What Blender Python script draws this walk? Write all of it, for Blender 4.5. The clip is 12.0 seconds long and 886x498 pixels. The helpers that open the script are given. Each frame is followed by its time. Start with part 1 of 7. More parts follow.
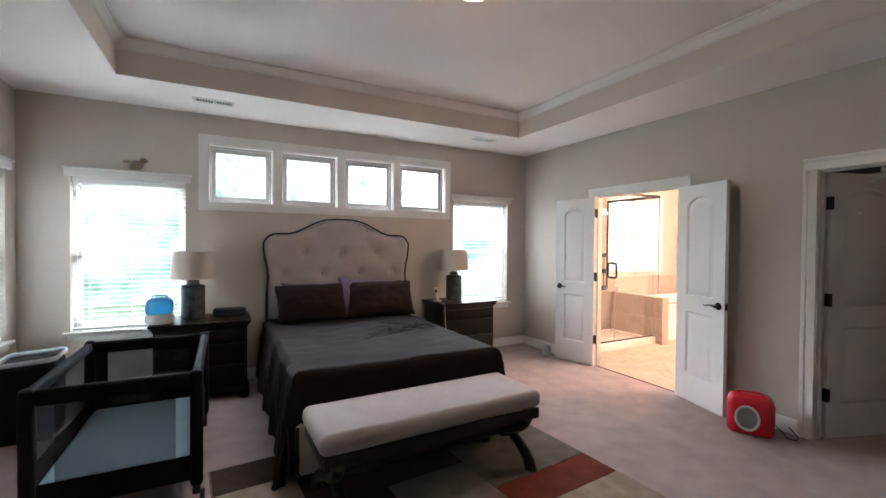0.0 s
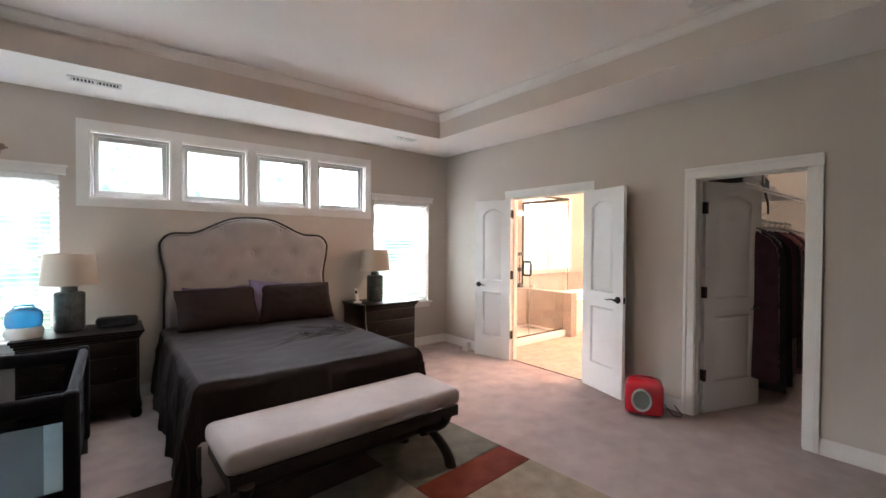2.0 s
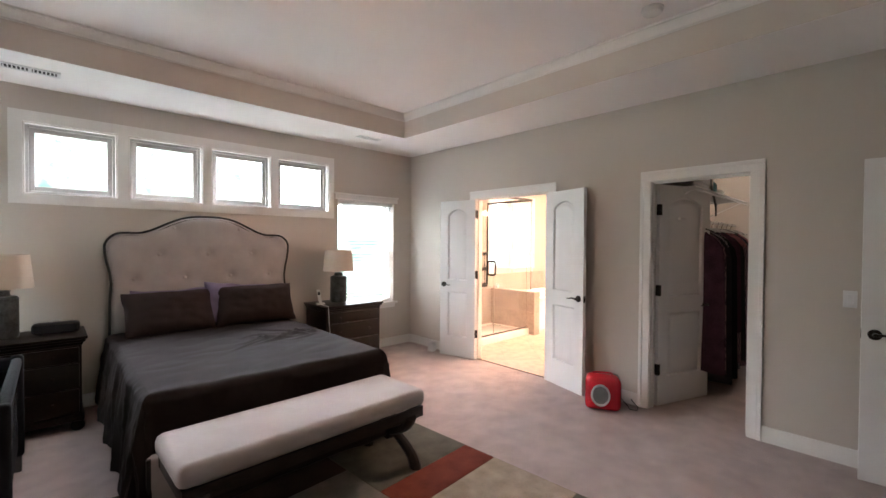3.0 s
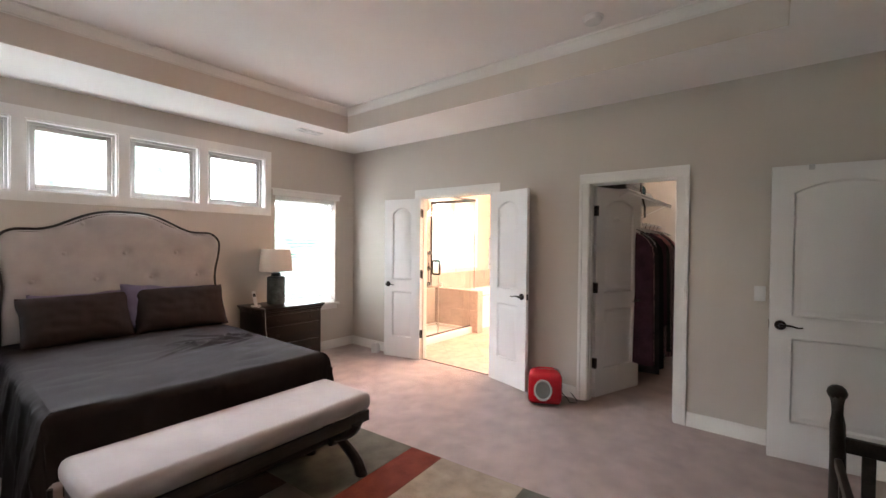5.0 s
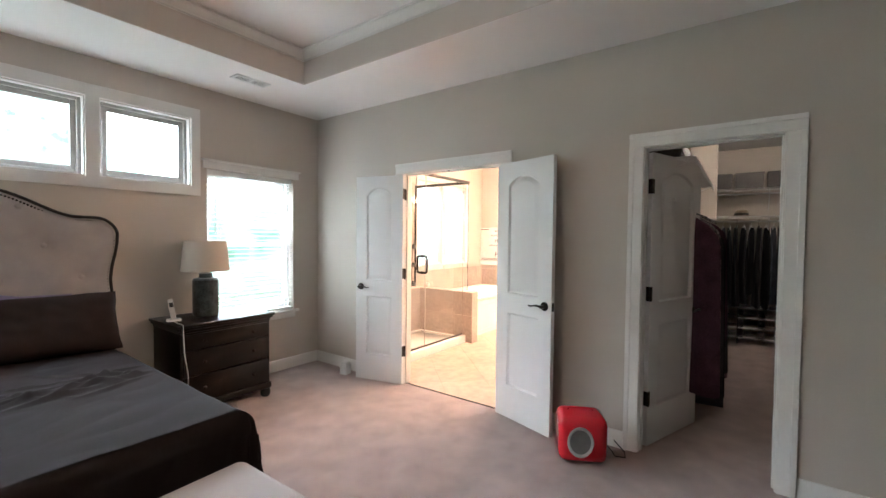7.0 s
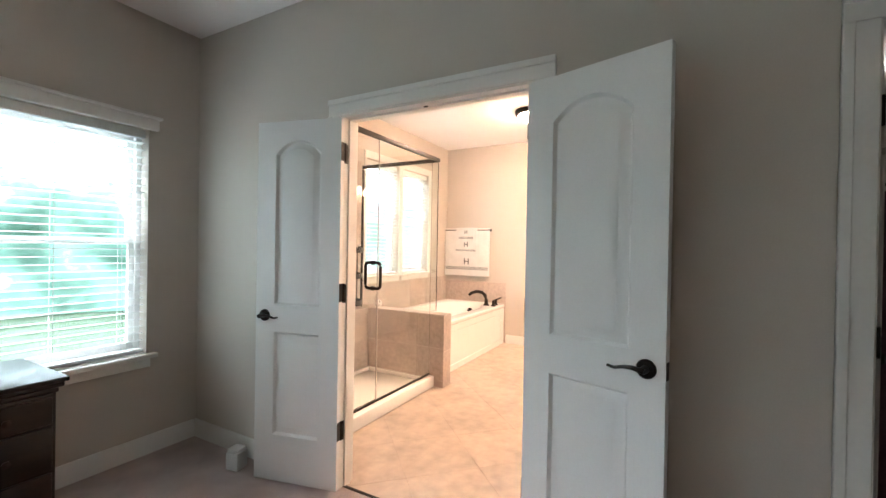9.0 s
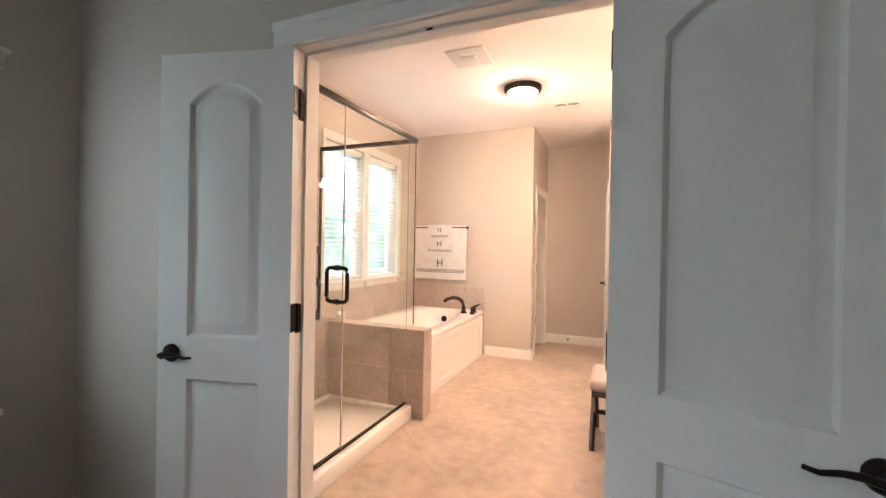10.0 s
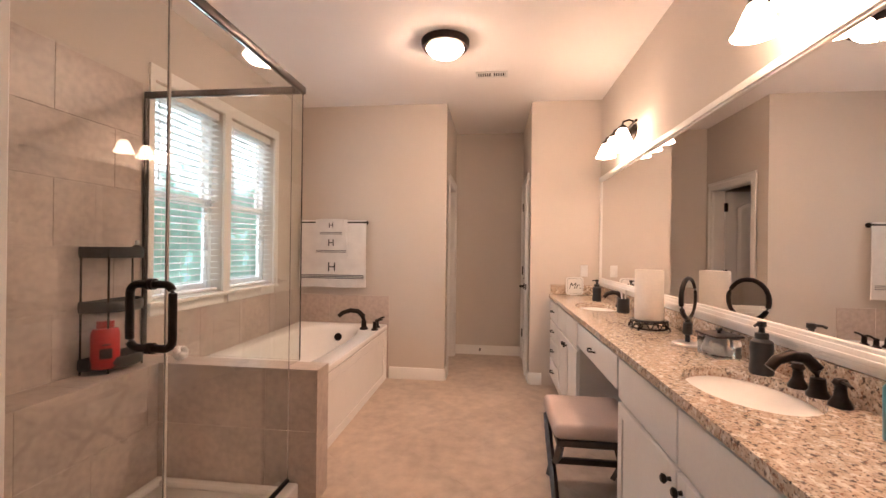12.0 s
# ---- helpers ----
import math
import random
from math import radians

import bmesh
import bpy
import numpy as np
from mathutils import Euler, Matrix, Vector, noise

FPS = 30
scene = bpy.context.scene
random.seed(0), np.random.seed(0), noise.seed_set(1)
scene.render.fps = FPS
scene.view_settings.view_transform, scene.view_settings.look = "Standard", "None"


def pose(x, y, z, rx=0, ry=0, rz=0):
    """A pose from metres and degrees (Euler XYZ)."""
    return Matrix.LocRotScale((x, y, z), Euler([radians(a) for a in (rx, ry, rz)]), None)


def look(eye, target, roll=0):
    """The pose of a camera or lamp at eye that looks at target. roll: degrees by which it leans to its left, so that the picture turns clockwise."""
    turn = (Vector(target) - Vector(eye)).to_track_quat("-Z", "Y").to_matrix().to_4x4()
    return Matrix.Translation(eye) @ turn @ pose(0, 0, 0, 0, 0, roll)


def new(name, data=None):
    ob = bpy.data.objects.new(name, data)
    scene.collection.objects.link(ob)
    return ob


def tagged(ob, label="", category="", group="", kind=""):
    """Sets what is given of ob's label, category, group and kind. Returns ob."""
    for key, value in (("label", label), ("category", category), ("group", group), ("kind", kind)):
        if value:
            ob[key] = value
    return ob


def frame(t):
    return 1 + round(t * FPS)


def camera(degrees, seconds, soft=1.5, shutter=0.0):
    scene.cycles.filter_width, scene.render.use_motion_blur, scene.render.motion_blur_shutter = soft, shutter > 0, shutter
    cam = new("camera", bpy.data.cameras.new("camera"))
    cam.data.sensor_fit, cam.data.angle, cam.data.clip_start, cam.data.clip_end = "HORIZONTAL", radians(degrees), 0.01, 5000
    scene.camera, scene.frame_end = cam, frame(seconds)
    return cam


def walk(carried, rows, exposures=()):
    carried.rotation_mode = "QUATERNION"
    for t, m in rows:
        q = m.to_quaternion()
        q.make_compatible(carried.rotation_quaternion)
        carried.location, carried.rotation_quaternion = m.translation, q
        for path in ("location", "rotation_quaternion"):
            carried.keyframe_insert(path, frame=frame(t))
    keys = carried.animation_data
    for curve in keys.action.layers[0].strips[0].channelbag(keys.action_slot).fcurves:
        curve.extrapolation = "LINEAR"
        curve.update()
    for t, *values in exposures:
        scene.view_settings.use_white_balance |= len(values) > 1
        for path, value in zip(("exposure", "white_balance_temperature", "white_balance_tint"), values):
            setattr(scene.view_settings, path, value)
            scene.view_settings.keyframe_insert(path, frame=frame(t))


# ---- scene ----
cam = camera(93.8, 12.0)
PATH = [
    (0, (0.631, 0.613, 1.479), (1.568, 2.379, 1.45), 0.5),
    (0.5, (0.634, 0.624, 1.487), (1.66, 2.34, 1.456), 0.5),
    (1, (0.640, 0.623, 1.497), (1.746, 2.29, 1.464), 0.4),
    (1.5, (0.661, 0.615, 1.488), (1.836, 2.235, 1.458), 0.4),
    (2, (0.661, 0.616, 1.487), (1.908, 2.181, 1.457), 0.4),
    (2.5, (0.660, 0.617, 1.492), (1.974, 2.126, 1.461), 0.4),
    (3, (0.672, 0.617, 1.494), (2.043, 2.073, 1.463), 0.4),
    (3.5, (0.662, 0.630, 1.495), (2.095, 2.025, 1.464), 0.4),
    (5.5, (0.710, 0.747, 1.481), (2.288, 1.976, 1.443), 0.5),
    (6, (0.957, 0.929, 1.480), (2.539, 2.15, 1.427), 0.4),
    (6.5, (1.276, 1.179, 1.461), (2.867, 2.39, 1.404), 0.5),
    (7, (1.575, 1.499, 1.445), (3.191, 2.676, 1.388), 0.6),
    (7.2, (1.709, 1.625, 1.431), (3.334, 2.789, 1.379), 0.6),
    (8.8, (2.754, 2.495, 1.343), (4.493, 3.483, 1.334), 1.0),
    (9, (2.876, 2.601, 1.349), (4.631, 3.561, 1.338), 1.0),
    (9.2, (2.995, 2.708, 1.349), (4.765, 3.642, 1.339), 0.9),
    (9.5, (3.167, 2.877, 1.339), (4.959, 3.766, 1.334), 0.9),
    (10, (3.438, 3.117, 1.349), (5.284, 3.886, 1.339), 1.0),
    (10.5, (3.698, 3.272, 1.351), (5.596, 3.902, 1.339), 1.0),
    (11, (3.952, 3.396, 1.355), (5.889, 3.898, 1.343), 0.9),
    (11.5, (4.146, 3.516, 1.341), (6.113, 3.883, 1.337), 0.8),
    (12, (4.277, 3.577, 1.334), (6.263, 3.814, 1.336), 0.7),
]
EXPOSURES = [(0.0, 1.1, 6250, 17), (3.0, 1.45, 6480, 19), (5.5, 1.54, 6500, 19), (7.2, 1.22, 6050, 10), (9.0, 0.64, 5950, 7), (9.5, 0.46, 5970, 9), (10.0, 0.27, 6000, 10), (10.5, -0.1, 6050, 12), (11.2, -0.5, 6080, 14), (12.0, -0.6, 6020, 15)]
walk(cam, [(t, look(eye, target, roll)) for t, eye, target, roll in PATH], EXPOSURES)

# ---- light ----
world = bpy.data.worlds.new("world")
scene.world = world
world.use_nodes = True
_wn = world.node_tree
_bg = _wn.nodes["Background"]
_sky = _wn.nodes.new("ShaderNodeTexSky")
_sky.sky_type, _sky.sun_disc = "NISHITA", False
_sky.sun_elevation, _sky.sun_rotation = radians(48), radians(200)
_wn.links.new(_sky.outputs[0], _bg.inputs[0])
_bg.inputs[1].default_value = 0.12
_sun = bpy.data.lights.new("sun", "SUN")
_sun.energy, _sun.angle, _sun.color = 1.2, radians(12), (1.0, 0.95, 0.88)
new("sun", _sun).matrix_world = look((0, 0, 20), (3.0, 8.0, 0))
OUTSIDE = 24.0          # glow of the bright garden backdrop, standing in for daylight; its haze is painted
DOME, SCONCE, FLAME, TRAYLAMP, BULB = 250.0, 55.0, 240.0, 17.0, 170.0
scene.view_settings.exposure = 0.0


# ---- materials ----
def mat(name, color, rough=0.6, metal=0.0, var=0.08, scale=6.0, fine=90.0, bump=0.0, bumpscale=None, second=None, patch=2.0,
        spec=0.5, per_object=0.0, glow=0.0, sheen=0.0, coat=0.0):
    """A surface with variation at two scales and fine relief."""
    m = bpy.data.materials.new(name)
    m.use_nodes = True
    n, l = m.node_tree.nodes, m.node_tree.links
    p = n["Principled BSDF"]
    tc = n.new("ShaderNodeTexCoord")
    big, small = n.new("ShaderNodeTexNoise"), n.new("ShaderNodeTexNoise")
    big.inputs["Scale"].default_value, big.inputs["Detail"].default_value = scale, 5
    small.inputs["Scale"].default_value, small.inputs["Detail"].default_value = fine, 4
    for t in (big, small):
        l.new(tc.outputs["Object"], t.inputs["Vector"])
    mixf = n.new("ShaderNodeMath")
    mixf.operation = "MULTIPLY_ADD"
    mixf.inputs[1].default_value, mixf.inputs[2].default_value = 0.45, 0.0
    add = n.new("ShaderNodeMath")
    add.operation = "MULTIPLY_ADD"
    add.inputs[1].default_value = 0.55
    l.new(small.outputs["Fac"], mixf.inputs[0])
    l.new(big.outputs["Fac"], add.inputs[0])
    l.new(mixf.outputs[0], add.inputs[2])
    ramp = n.new("ShaderNodeValToRGB")
    lo = second or tuple(max(0, c * (1 - var * patch)) for c in color)
    hi = tuple(min(1, c * (1 + var)) for c in color)
    ramp.color_ramp.elements[0].position, ramp.color_ramp.elements[1].position = 0.35, 0.65
    ramp.color_ramp.elements[0].color, ramp.color_ramp.elements[1].color = (*lo, 1), (*hi, 1)
    l.new(add.outputs[0], ramp.inputs[0])
    out = ramp.outputs[0]
    if per_object:
        info = n.new("ShaderNodeObjectInfo")
        hsv = n.new("ShaderNodeHueSaturation")
        mr = n.new("ShaderNodeMapRange")
        mr.inputs[3].default_value, mr.inputs[4].default_value = 1 - per_object, 1 + per_object
        l.new(info.outputs["Random"], mr.inputs[0])
        l.new(mr.outputs[0], hsv.inputs["Value"])
        l.new(out, hsv.inputs["Color"])
        out = hsv.outputs[0]
    l.new(out, p.inputs["Base Color"])
    p.inputs["Roughness"].default_value, p.inputs["Metallic"].default_value = rough, metal
    p.inputs["Specular IOR Level"].default_value = spec
    p.inputs["Sheen Weight"].default_value = sheen
    p.inputs["Coat Weight"].default_value = coat
    if bump:
        b = n.new("ShaderNodeBump")
        b.inputs["Strength"].default_value, b.inputs["Distance"].default_value = bump, 0.01
        if bumpscale:
            t3 = n.new("ShaderNodeTexNoise")
            t3.inputs["Scale"].default_value, t3.inputs["Detail"].default_value = bumpscale, 3
            l.new(tc.outputs["Object"], t3.inputs["Vector"])
            l.new(t3.outputs["Fac"], b.inputs["Height"])
        else:
            l.new(small.outputs["Fac"], b.inputs["Height"])
        l.new(b.outputs[0], p.inputs["Normal"])
    if glow:
        p.inputs["Emission Color"].default_value, p.inputs["Emission Strength"].default_value = (*color, 1), glow
    return m


def glass(name, color=(1, 1, 1), rough=0.0):
    m = bpy.data.materials.new(name)
    m.use_nodes = True
    p = m.node_tree.nodes["Principled BSDF"]
    p.inputs["Base Color"].default_value = (*color, 1)
    p.inputs["Transmission Weight"].default_value, p.inputs["Roughness"].default_value, p.inputs["IOR"].default_value = 1, rough, 1.45
    return m


def wood(name, dark, light, rough=0.35, scale=3.0):
    m = mat(name, light, rough, second=dark, scale=scale, fine=40, bump=0.05)
    n, l = m.node_tree.nodes, m.node_tree.links
    mp = n.new("ShaderNodeMapping")
    mp.inputs["Scale"].default_value = (1, 6, 6)
    tc = [x for x in n if x.type == "TEX_COORD"][0]
    l.new(tc.outputs["Object"], mp.inputs[0])
    for t in [x for x in n if x.type == "TEX_NOISE"]:
        l.new(mp.outputs[0], t.inputs["Vector"])
    return m


def granite(name):
    m = mat(name, (0.60, 0.50, 0.40), 0.12, second=(0.40, 0.31, 0.235), scale=30, fine=90, spec=0.6)
    n, l = m.node_tree.nodes, m.node_tree.links
    p = n["Principled BSDF"]
    base = p.inputs["Base Color"].links[0].from_socket
    tc = [x for x in n if x.type == "TEX_COORD"][0]
    for sc, lo, hi, col in ((62, 0.62, 0.70, (0.11, 0.085, 0.075)), (44, 0.60, 0.7, (0.72, 0.66, 0.58)), (95, 0.64, 0.70, (0.27, 0.15, 0.10)), (150, 0.66, 0.72, (0.06, 0.05, 0.05))):
        t = n.new("ShaderNodeTexNoise")
        t.inputs["Scale"].default_value, t.inputs["Detail"].default_value = sc, 6
        mp = n.new("ShaderNodeMapping")
        mp.inputs["Location"].default_value = (sc, 3 * sc, 0)
        l.new(tc.outputs["Object"], mp.inputs[0])
        l.new(mp.outputs[0], t.inputs["Vector"])
        mr = n.new("ShaderNodeMapRange")
        mr.inputs[1].default_value, mr.inputs[2].default_value = lo - 0.06, hi - 0.06
        l.new(t.outputs["Fac"], mr.inputs[0])
        mx = n.new("ShaderNodeMix")
        mx.data_type = "RGBA"
        mx.inputs[7].default_value = (*col, 1)
        l.new(mr.outputs[0], mx.inputs[0])
        l.new(base, mx.inputs[6])
        base = mx.outputs[2]
    l.new(base, p.inputs["Base Color"])
    return m


def garden(name):
    """The over-bright trees and sky beyond the windows; glow and haze are painted in."""
    m = bpy.data.materials.new(name)
    m.use_nodes = True
    n, l = m.node_tree.nodes, m.node_tree.links
    n.remove(n["Principled BSDF"])
    em = n.new("ShaderNodeEmission")
    tc = n.new("ShaderNodeTexCoord")
    t = n.new("ShaderNodeTexNoise")
    t.inputs["Scale"].default_value, t.inputs["Detail"].default_value = 0.9, 8
    l.new(tc.outputs["Object"], t.inputs["Vector"])
    r = n.new("ShaderNodeValToRGB")
    e = r.color_ramp.elements
    e[0].position, e[0].color = 0.3, (0.004, 0.009, 0.006, 1)
    e[1].position, e[1].color = 0.58, (0.022, 0.040, 0.033, 1)
    x = e.new(0.72)
    x.color = (0.12, 0.2, 0.2, 1)
    l.new(t.outputs["Fac"], r.inputs[0])
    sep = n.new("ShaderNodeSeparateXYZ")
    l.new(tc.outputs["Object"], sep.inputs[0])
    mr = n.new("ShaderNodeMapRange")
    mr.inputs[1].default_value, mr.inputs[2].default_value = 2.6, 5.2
    rise = n.new("ShaderNodeMapRange")          # the wood stands taller to the north-west
    rise.inputs[1].default_value, rise.inputs[2].default_value, rise.inputs[3].default_value, rise.inputs[4].default_value = 7.0, 4.0, 0.0, 2.8
    l.new(sep.outputs[0], rise.inputs[0])
    crown = n.new("ShaderNodeMath")
    crown.operation = "SUBTRACT"
    l.new(sep.outputs[2], crown.inputs[0])
    l.new(rise.outputs[0], crown.inputs[1])
    l.new(crown.outputs[0], mr.inputs[0])
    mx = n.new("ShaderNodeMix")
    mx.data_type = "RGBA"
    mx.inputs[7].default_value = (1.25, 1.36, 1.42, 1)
    t2 = n.new("ShaderNodeTexNoise")
    t2.inputs["Scale"].default_value, t2.inputs["Detail"].default_value = 3.2, 10
    l.new(tc.outputs["Object"], t2.inputs["Vector"])
    gap = n.new("ShaderNodeMapRange")
    gap.inputs[1].default_value, gap.inputs[2].default_value, gap.inputs[3].default_value = 0.32, 0.60, 0.06
    l.new(t2.outputs["Fac"], gap.inputs[0])
    mu = n.new("ShaderNodeMath")
    mu.operation = "MULTIPLY"
    l.new(mr.outputs[0], mu.inputs[0])
    l.new(gap.outputs[0], mu.inputs[1])
    l.new(mu.outputs[0], mx.inputs[0])
    # haze painted into the leaf colour: paler with height
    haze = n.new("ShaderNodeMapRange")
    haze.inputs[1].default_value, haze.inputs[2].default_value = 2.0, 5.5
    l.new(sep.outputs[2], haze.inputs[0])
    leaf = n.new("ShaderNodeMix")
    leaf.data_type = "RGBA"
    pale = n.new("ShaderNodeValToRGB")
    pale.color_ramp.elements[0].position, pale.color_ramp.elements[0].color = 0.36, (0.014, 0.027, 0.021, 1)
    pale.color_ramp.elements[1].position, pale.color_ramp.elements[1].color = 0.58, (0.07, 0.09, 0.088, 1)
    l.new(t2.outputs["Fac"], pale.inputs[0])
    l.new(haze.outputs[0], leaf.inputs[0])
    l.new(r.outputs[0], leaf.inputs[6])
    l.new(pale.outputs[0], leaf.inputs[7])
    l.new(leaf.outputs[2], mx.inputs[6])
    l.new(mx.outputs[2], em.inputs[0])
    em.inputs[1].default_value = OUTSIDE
    l.new(em.outputs[0], n["Material Output"].inputs[0])
    return m


M_WALL = mat("greige_wall_paint", (0.56, 0.508, 0.455), 0.85, var=0.025, scale=1.2, fine=160, bump=0.06, bumpscale=260)
M_CEIL = mat("ceiling_paint", (0.86, 0.83, 0.815), 0.9, var=0.02, scale=1.5, fine=200, bump=0.06, bumpscale=240)
M_TRAY = mat("tray_side_paint", (0.66, 0.60, 0.55), 0.85, var=0.02, scale=1.5, fine=180, bump=0.06, bumpscale=240)
M_TRIM = mat("white_trim_paint", (0.78, 0.765, 0.74), 0.4, var=0.02, scale=4, fine=60, bump=0.02)
M_DOOR = mat("white_door_paint", (0.77, 0.76, 0.75), 0.42, var=0.02, scale=3, fine=120, bump=0.03)
M_CARPET = mat("mauve_beige_carpet", (0.53, 0.425, 0.405), 0.98, var=0.12, scale=5.5, fine=260, bump=0.9, bumpscale=420, patch=2.2, spec=0.1, sheen=0.2)
M_BRONZE = mat("oil_rubbed_bronze", (0.025, 0.018, 0.015), 0.38, 0.7, var=0.2, scale=30)
M_BLACK = mat("black_plastic", (0.018, 0.018, 0.02), 0.45, var=0.15, scale=20)
M_GLASS = glass("clear_glass", (0.97, 1.0, 0.99))
M_GARDEN = garden("glowing_painted_garden")
M_GRASS = mat("grass", (0.035, 0.06, 0.025), 0.95, var=0.3, scale=2, fine=60)
M_SLAT = mat("white_blind_slat", (0.80, 0.80, 0.79), 0.5, var=0.02)
M_SASH = mat("window_vinyl", (0.45, 0.44, 0.42), 0.45, var=0.05)
M_TILE = mat("taupe_wall_tile", (0.475, 0.395, 0.347), 0.3, var=0.13, scale=3.5, fine=30, bump=0.05, per_object=0.06, patch=1.6)
M_FTILE = mat("beige_floor_tile", (0.5, 0.405, 0.335), 0.36, var=0.14, scale=2.2, fine=11, bump=0.05, per_object=0.035, patch=2.0)
M_GROUT = mat("taupe_grout", (0.475, 0.395, 0.347), 0.9, var=0.1)
M_FGROUT = mat("beige_grout", (0.50, 0.41, 0.34), 0.9, var=0.1)
M_ACRYL = mat("white_acrylic", (0.88, 0.86, 0.84), 0.15, var=0.015)


# ---- mesh helpers ----
def box(bm, x0, y0, z0, x1, y1, z1, bevel=0.0, seg=2, m=None):
    vs = [bm.verts.new(v) for v in ((x0, y0, z0), (x1, y0, z0), (x1, y1, z0), (x0, y1, z0), (x0, y0, z1), (x1, y0, z1), (x1, y1, z1), (x0, y1, z1))]
    fs = [bm.faces.new([vs[i] for i in f]) for f in ((3, 2, 1, 0), (4, 5, 6, 7), (0, 1, 5, 4), (1, 2, 6, 5), (2, 3, 7, 6), (3, 0, 4, 7))]
    if bevel:
        es = list({e for f in fs for e in f.edges})
        r = bmesh.ops.bevel(bm, geom=es, offset=bevel, segments=seg, profile=0.5, affect="EDGES")
        vs = list({v for f in r["faces"] for v in f.verts} | {v for v in vs if v.is_valid})
    if m is not None:
        bmesh.ops.transform(bm, matrix=m, verts=vs)
    return vs


def lathe(bm, profile, n=24, at=(0, 0, 0), m=None, scale=(1, 1)):
    """A body turned round z from (radius, height) pairs."""
    rings = []
    for r, z in profile:
        rings.append([bm.verts.new((at[0] + r * scale[0] * math.cos(2 * math.pi * i / n), at[1] + r * scale[1] * math.sin(2 * math.pi * i / n), at[2] + z)) for i in range(n)])
    for a, b in zip(rings, rings[1:]):
        for i in range(n):
            bm.faces.new((a[i], a[(i + 1) % n], b[(i + 1) % n], b[i]))
    if profile[0][0] > 1e-5:
        bm.faces.new(list(reversed(rings[0])))
    if profile[-1][0] > 1e-5:
        bm.faces.new(rings[-1])
    vs = [v for r in rings for v in r]
    if m is not None:
        bmesh.ops.transform(bm, matrix=m, verts=vs)
    return vs


def tube(bm, points, radius, n=8, flat=1.0, closed=False):
    """A rod along points; radius may be one number or one for each point."""
    pts = [Vector(p) for p in points]
    k = len(pts)
    rad = radius if isinstance(radius, (list, tuple)) else [radius] * k
    rings = []
    up = Vector((0, 0, 1))
    for i, p in enumerate(pts):
        if closed:
            d = pts[(i + 1) % k] - pts[i - 1]
        else:
            d = pts[min(i + 1, k - 1)] - pts[max(i - 1, 0)]
        d.normalize()
        ref = up if abs(d.dot(up)) < 0.95 else Vector((0, 1, 0))
        s = d.cross(ref).normalized()
        u = s.cross(d).normalized()
        rings.append([bm.verts.new(p + s * (rad[i] * math.cos(2 * math.pi * j / n)) + u * (rad[i] * flat * math.sin(2 * math.pi * j / n))) for j in range(n)])
    for a, b in list(zip(rings, rings[1:])) + ([(rings[-1], rings[0])] if closed else []):
        for j in range(n):
            bm.faces.new((a[j], a[(j + 1) % n], b[(j + 1) % n], b[j]))
    if not closed:
        bm.faces.new(list(reversed(rings[0])))
        bm.faces.new(rings[-1])


def prism(bm, outline, axis, a, b, bevel=0.0):
    """An outline of 2D points pushed from a to b along an axis ('x', 'y' or 'z')."""
    def put(u, v, w):
        return {"x": (w, u, v), "y": (u, w, v), "z": (u, v, w)}[axis]
    lo = [bm.verts.new(put(u, v, a)) for u, v in outline]
    hi = [bm.verts.new(put(u, v, b)) for u, v in outline]
    f1, f2 = bm.faces.new(list(reversed(lo))), bm.faces.new(hi)
    k = len(lo)
    for i in range(k):
        bm.faces.new((lo[i], lo[(i + 1) % k], hi[(i + 1) % k], hi[i]))
    if bevel:
        bmesh.ops.bevel(bm, geom=list(f1.edges) + list(f2.edges), offset=bevel, segments=2, profile=0.5, affect="EDGES")


def mesh(name, bm, material, smooth=None):
    bmesh.ops.recalc_face_normals(bm, faces=bm.faces)
    me = bpy.data.meshes.new(name)
    bm.to_mesh(me)
    bm.free()
    me.materials.append(material)
    if smooth is not None:
        for p in me.polygons:
            p.use_smooth = True
        me.set_sharp_from_angle(angle=radians(smooth))
    return me


def part(name, bm, material, parent, label="", smooth=35):
    ob = new(name, mesh(name, bm, material, smooth))
    if parent is not None:
        ob.parent = parent
    return tagged(ob, label)


def thing(name, label, category, at=None, group="", kind=""):
    ob = new(name)
    ob.empty_display_size = 0.1
    if at is not None:
        ob.matrix_basis = at
    return tagged(ob, label, category, group, kind)


def solid(name, bm, material, label, category, kind="", at=None, smooth=35, group=""):
    ob = new(name, mesh(name, bm, material, smooth))
    if at is not None:
        ob.matrix_basis = at
    return tagged(ob, label, category, group, kind)


BM = bmesh.new


def one(x0, y0, z0, x1, y1, z1, bevel=0.0, seg=2):
    bm = BM()
    box(bm, x0, y0, z0, x1, y1, z1, bevel, seg)
    return bm


def wall(name, axis, a, b, lo, hi, z0, z1, openings, label):
    """A wall a..b thick along the axis's normal, lo..hi long; openings (u0, u1, z0, z1) go through it."""
    bm = BM()
    us = sorted({lo, hi, *[o[0] for o in openings], *[o[1] for o in openings]})
    for u0, u1 in zip(us, us[1:]):
        mid = (u0 + u1) / 2
        cuts = sorted([(o[2], o[3]) for o in openings if o[0] < mid < o[1]])
        z = z0
        spans = []
        for c0, c1 in cuts:
            if c0 > z:
                spans.append((z, c0))
            z = c1
        if z < z1:
            spans.append((z, z1))
        for s0, s1 in spans:
            if axis == "x":
                box(bm, a, u0, s0, b, u1, s1)
            else:
                box(bm, u0, a, s0, u1, b, s1)
    bmesh.ops.remove_doubles(bm, verts=bm.verts, dist=1e-5)
    return solid(name, bm, M_WALL, label, "wall", "structure", smooth=None)


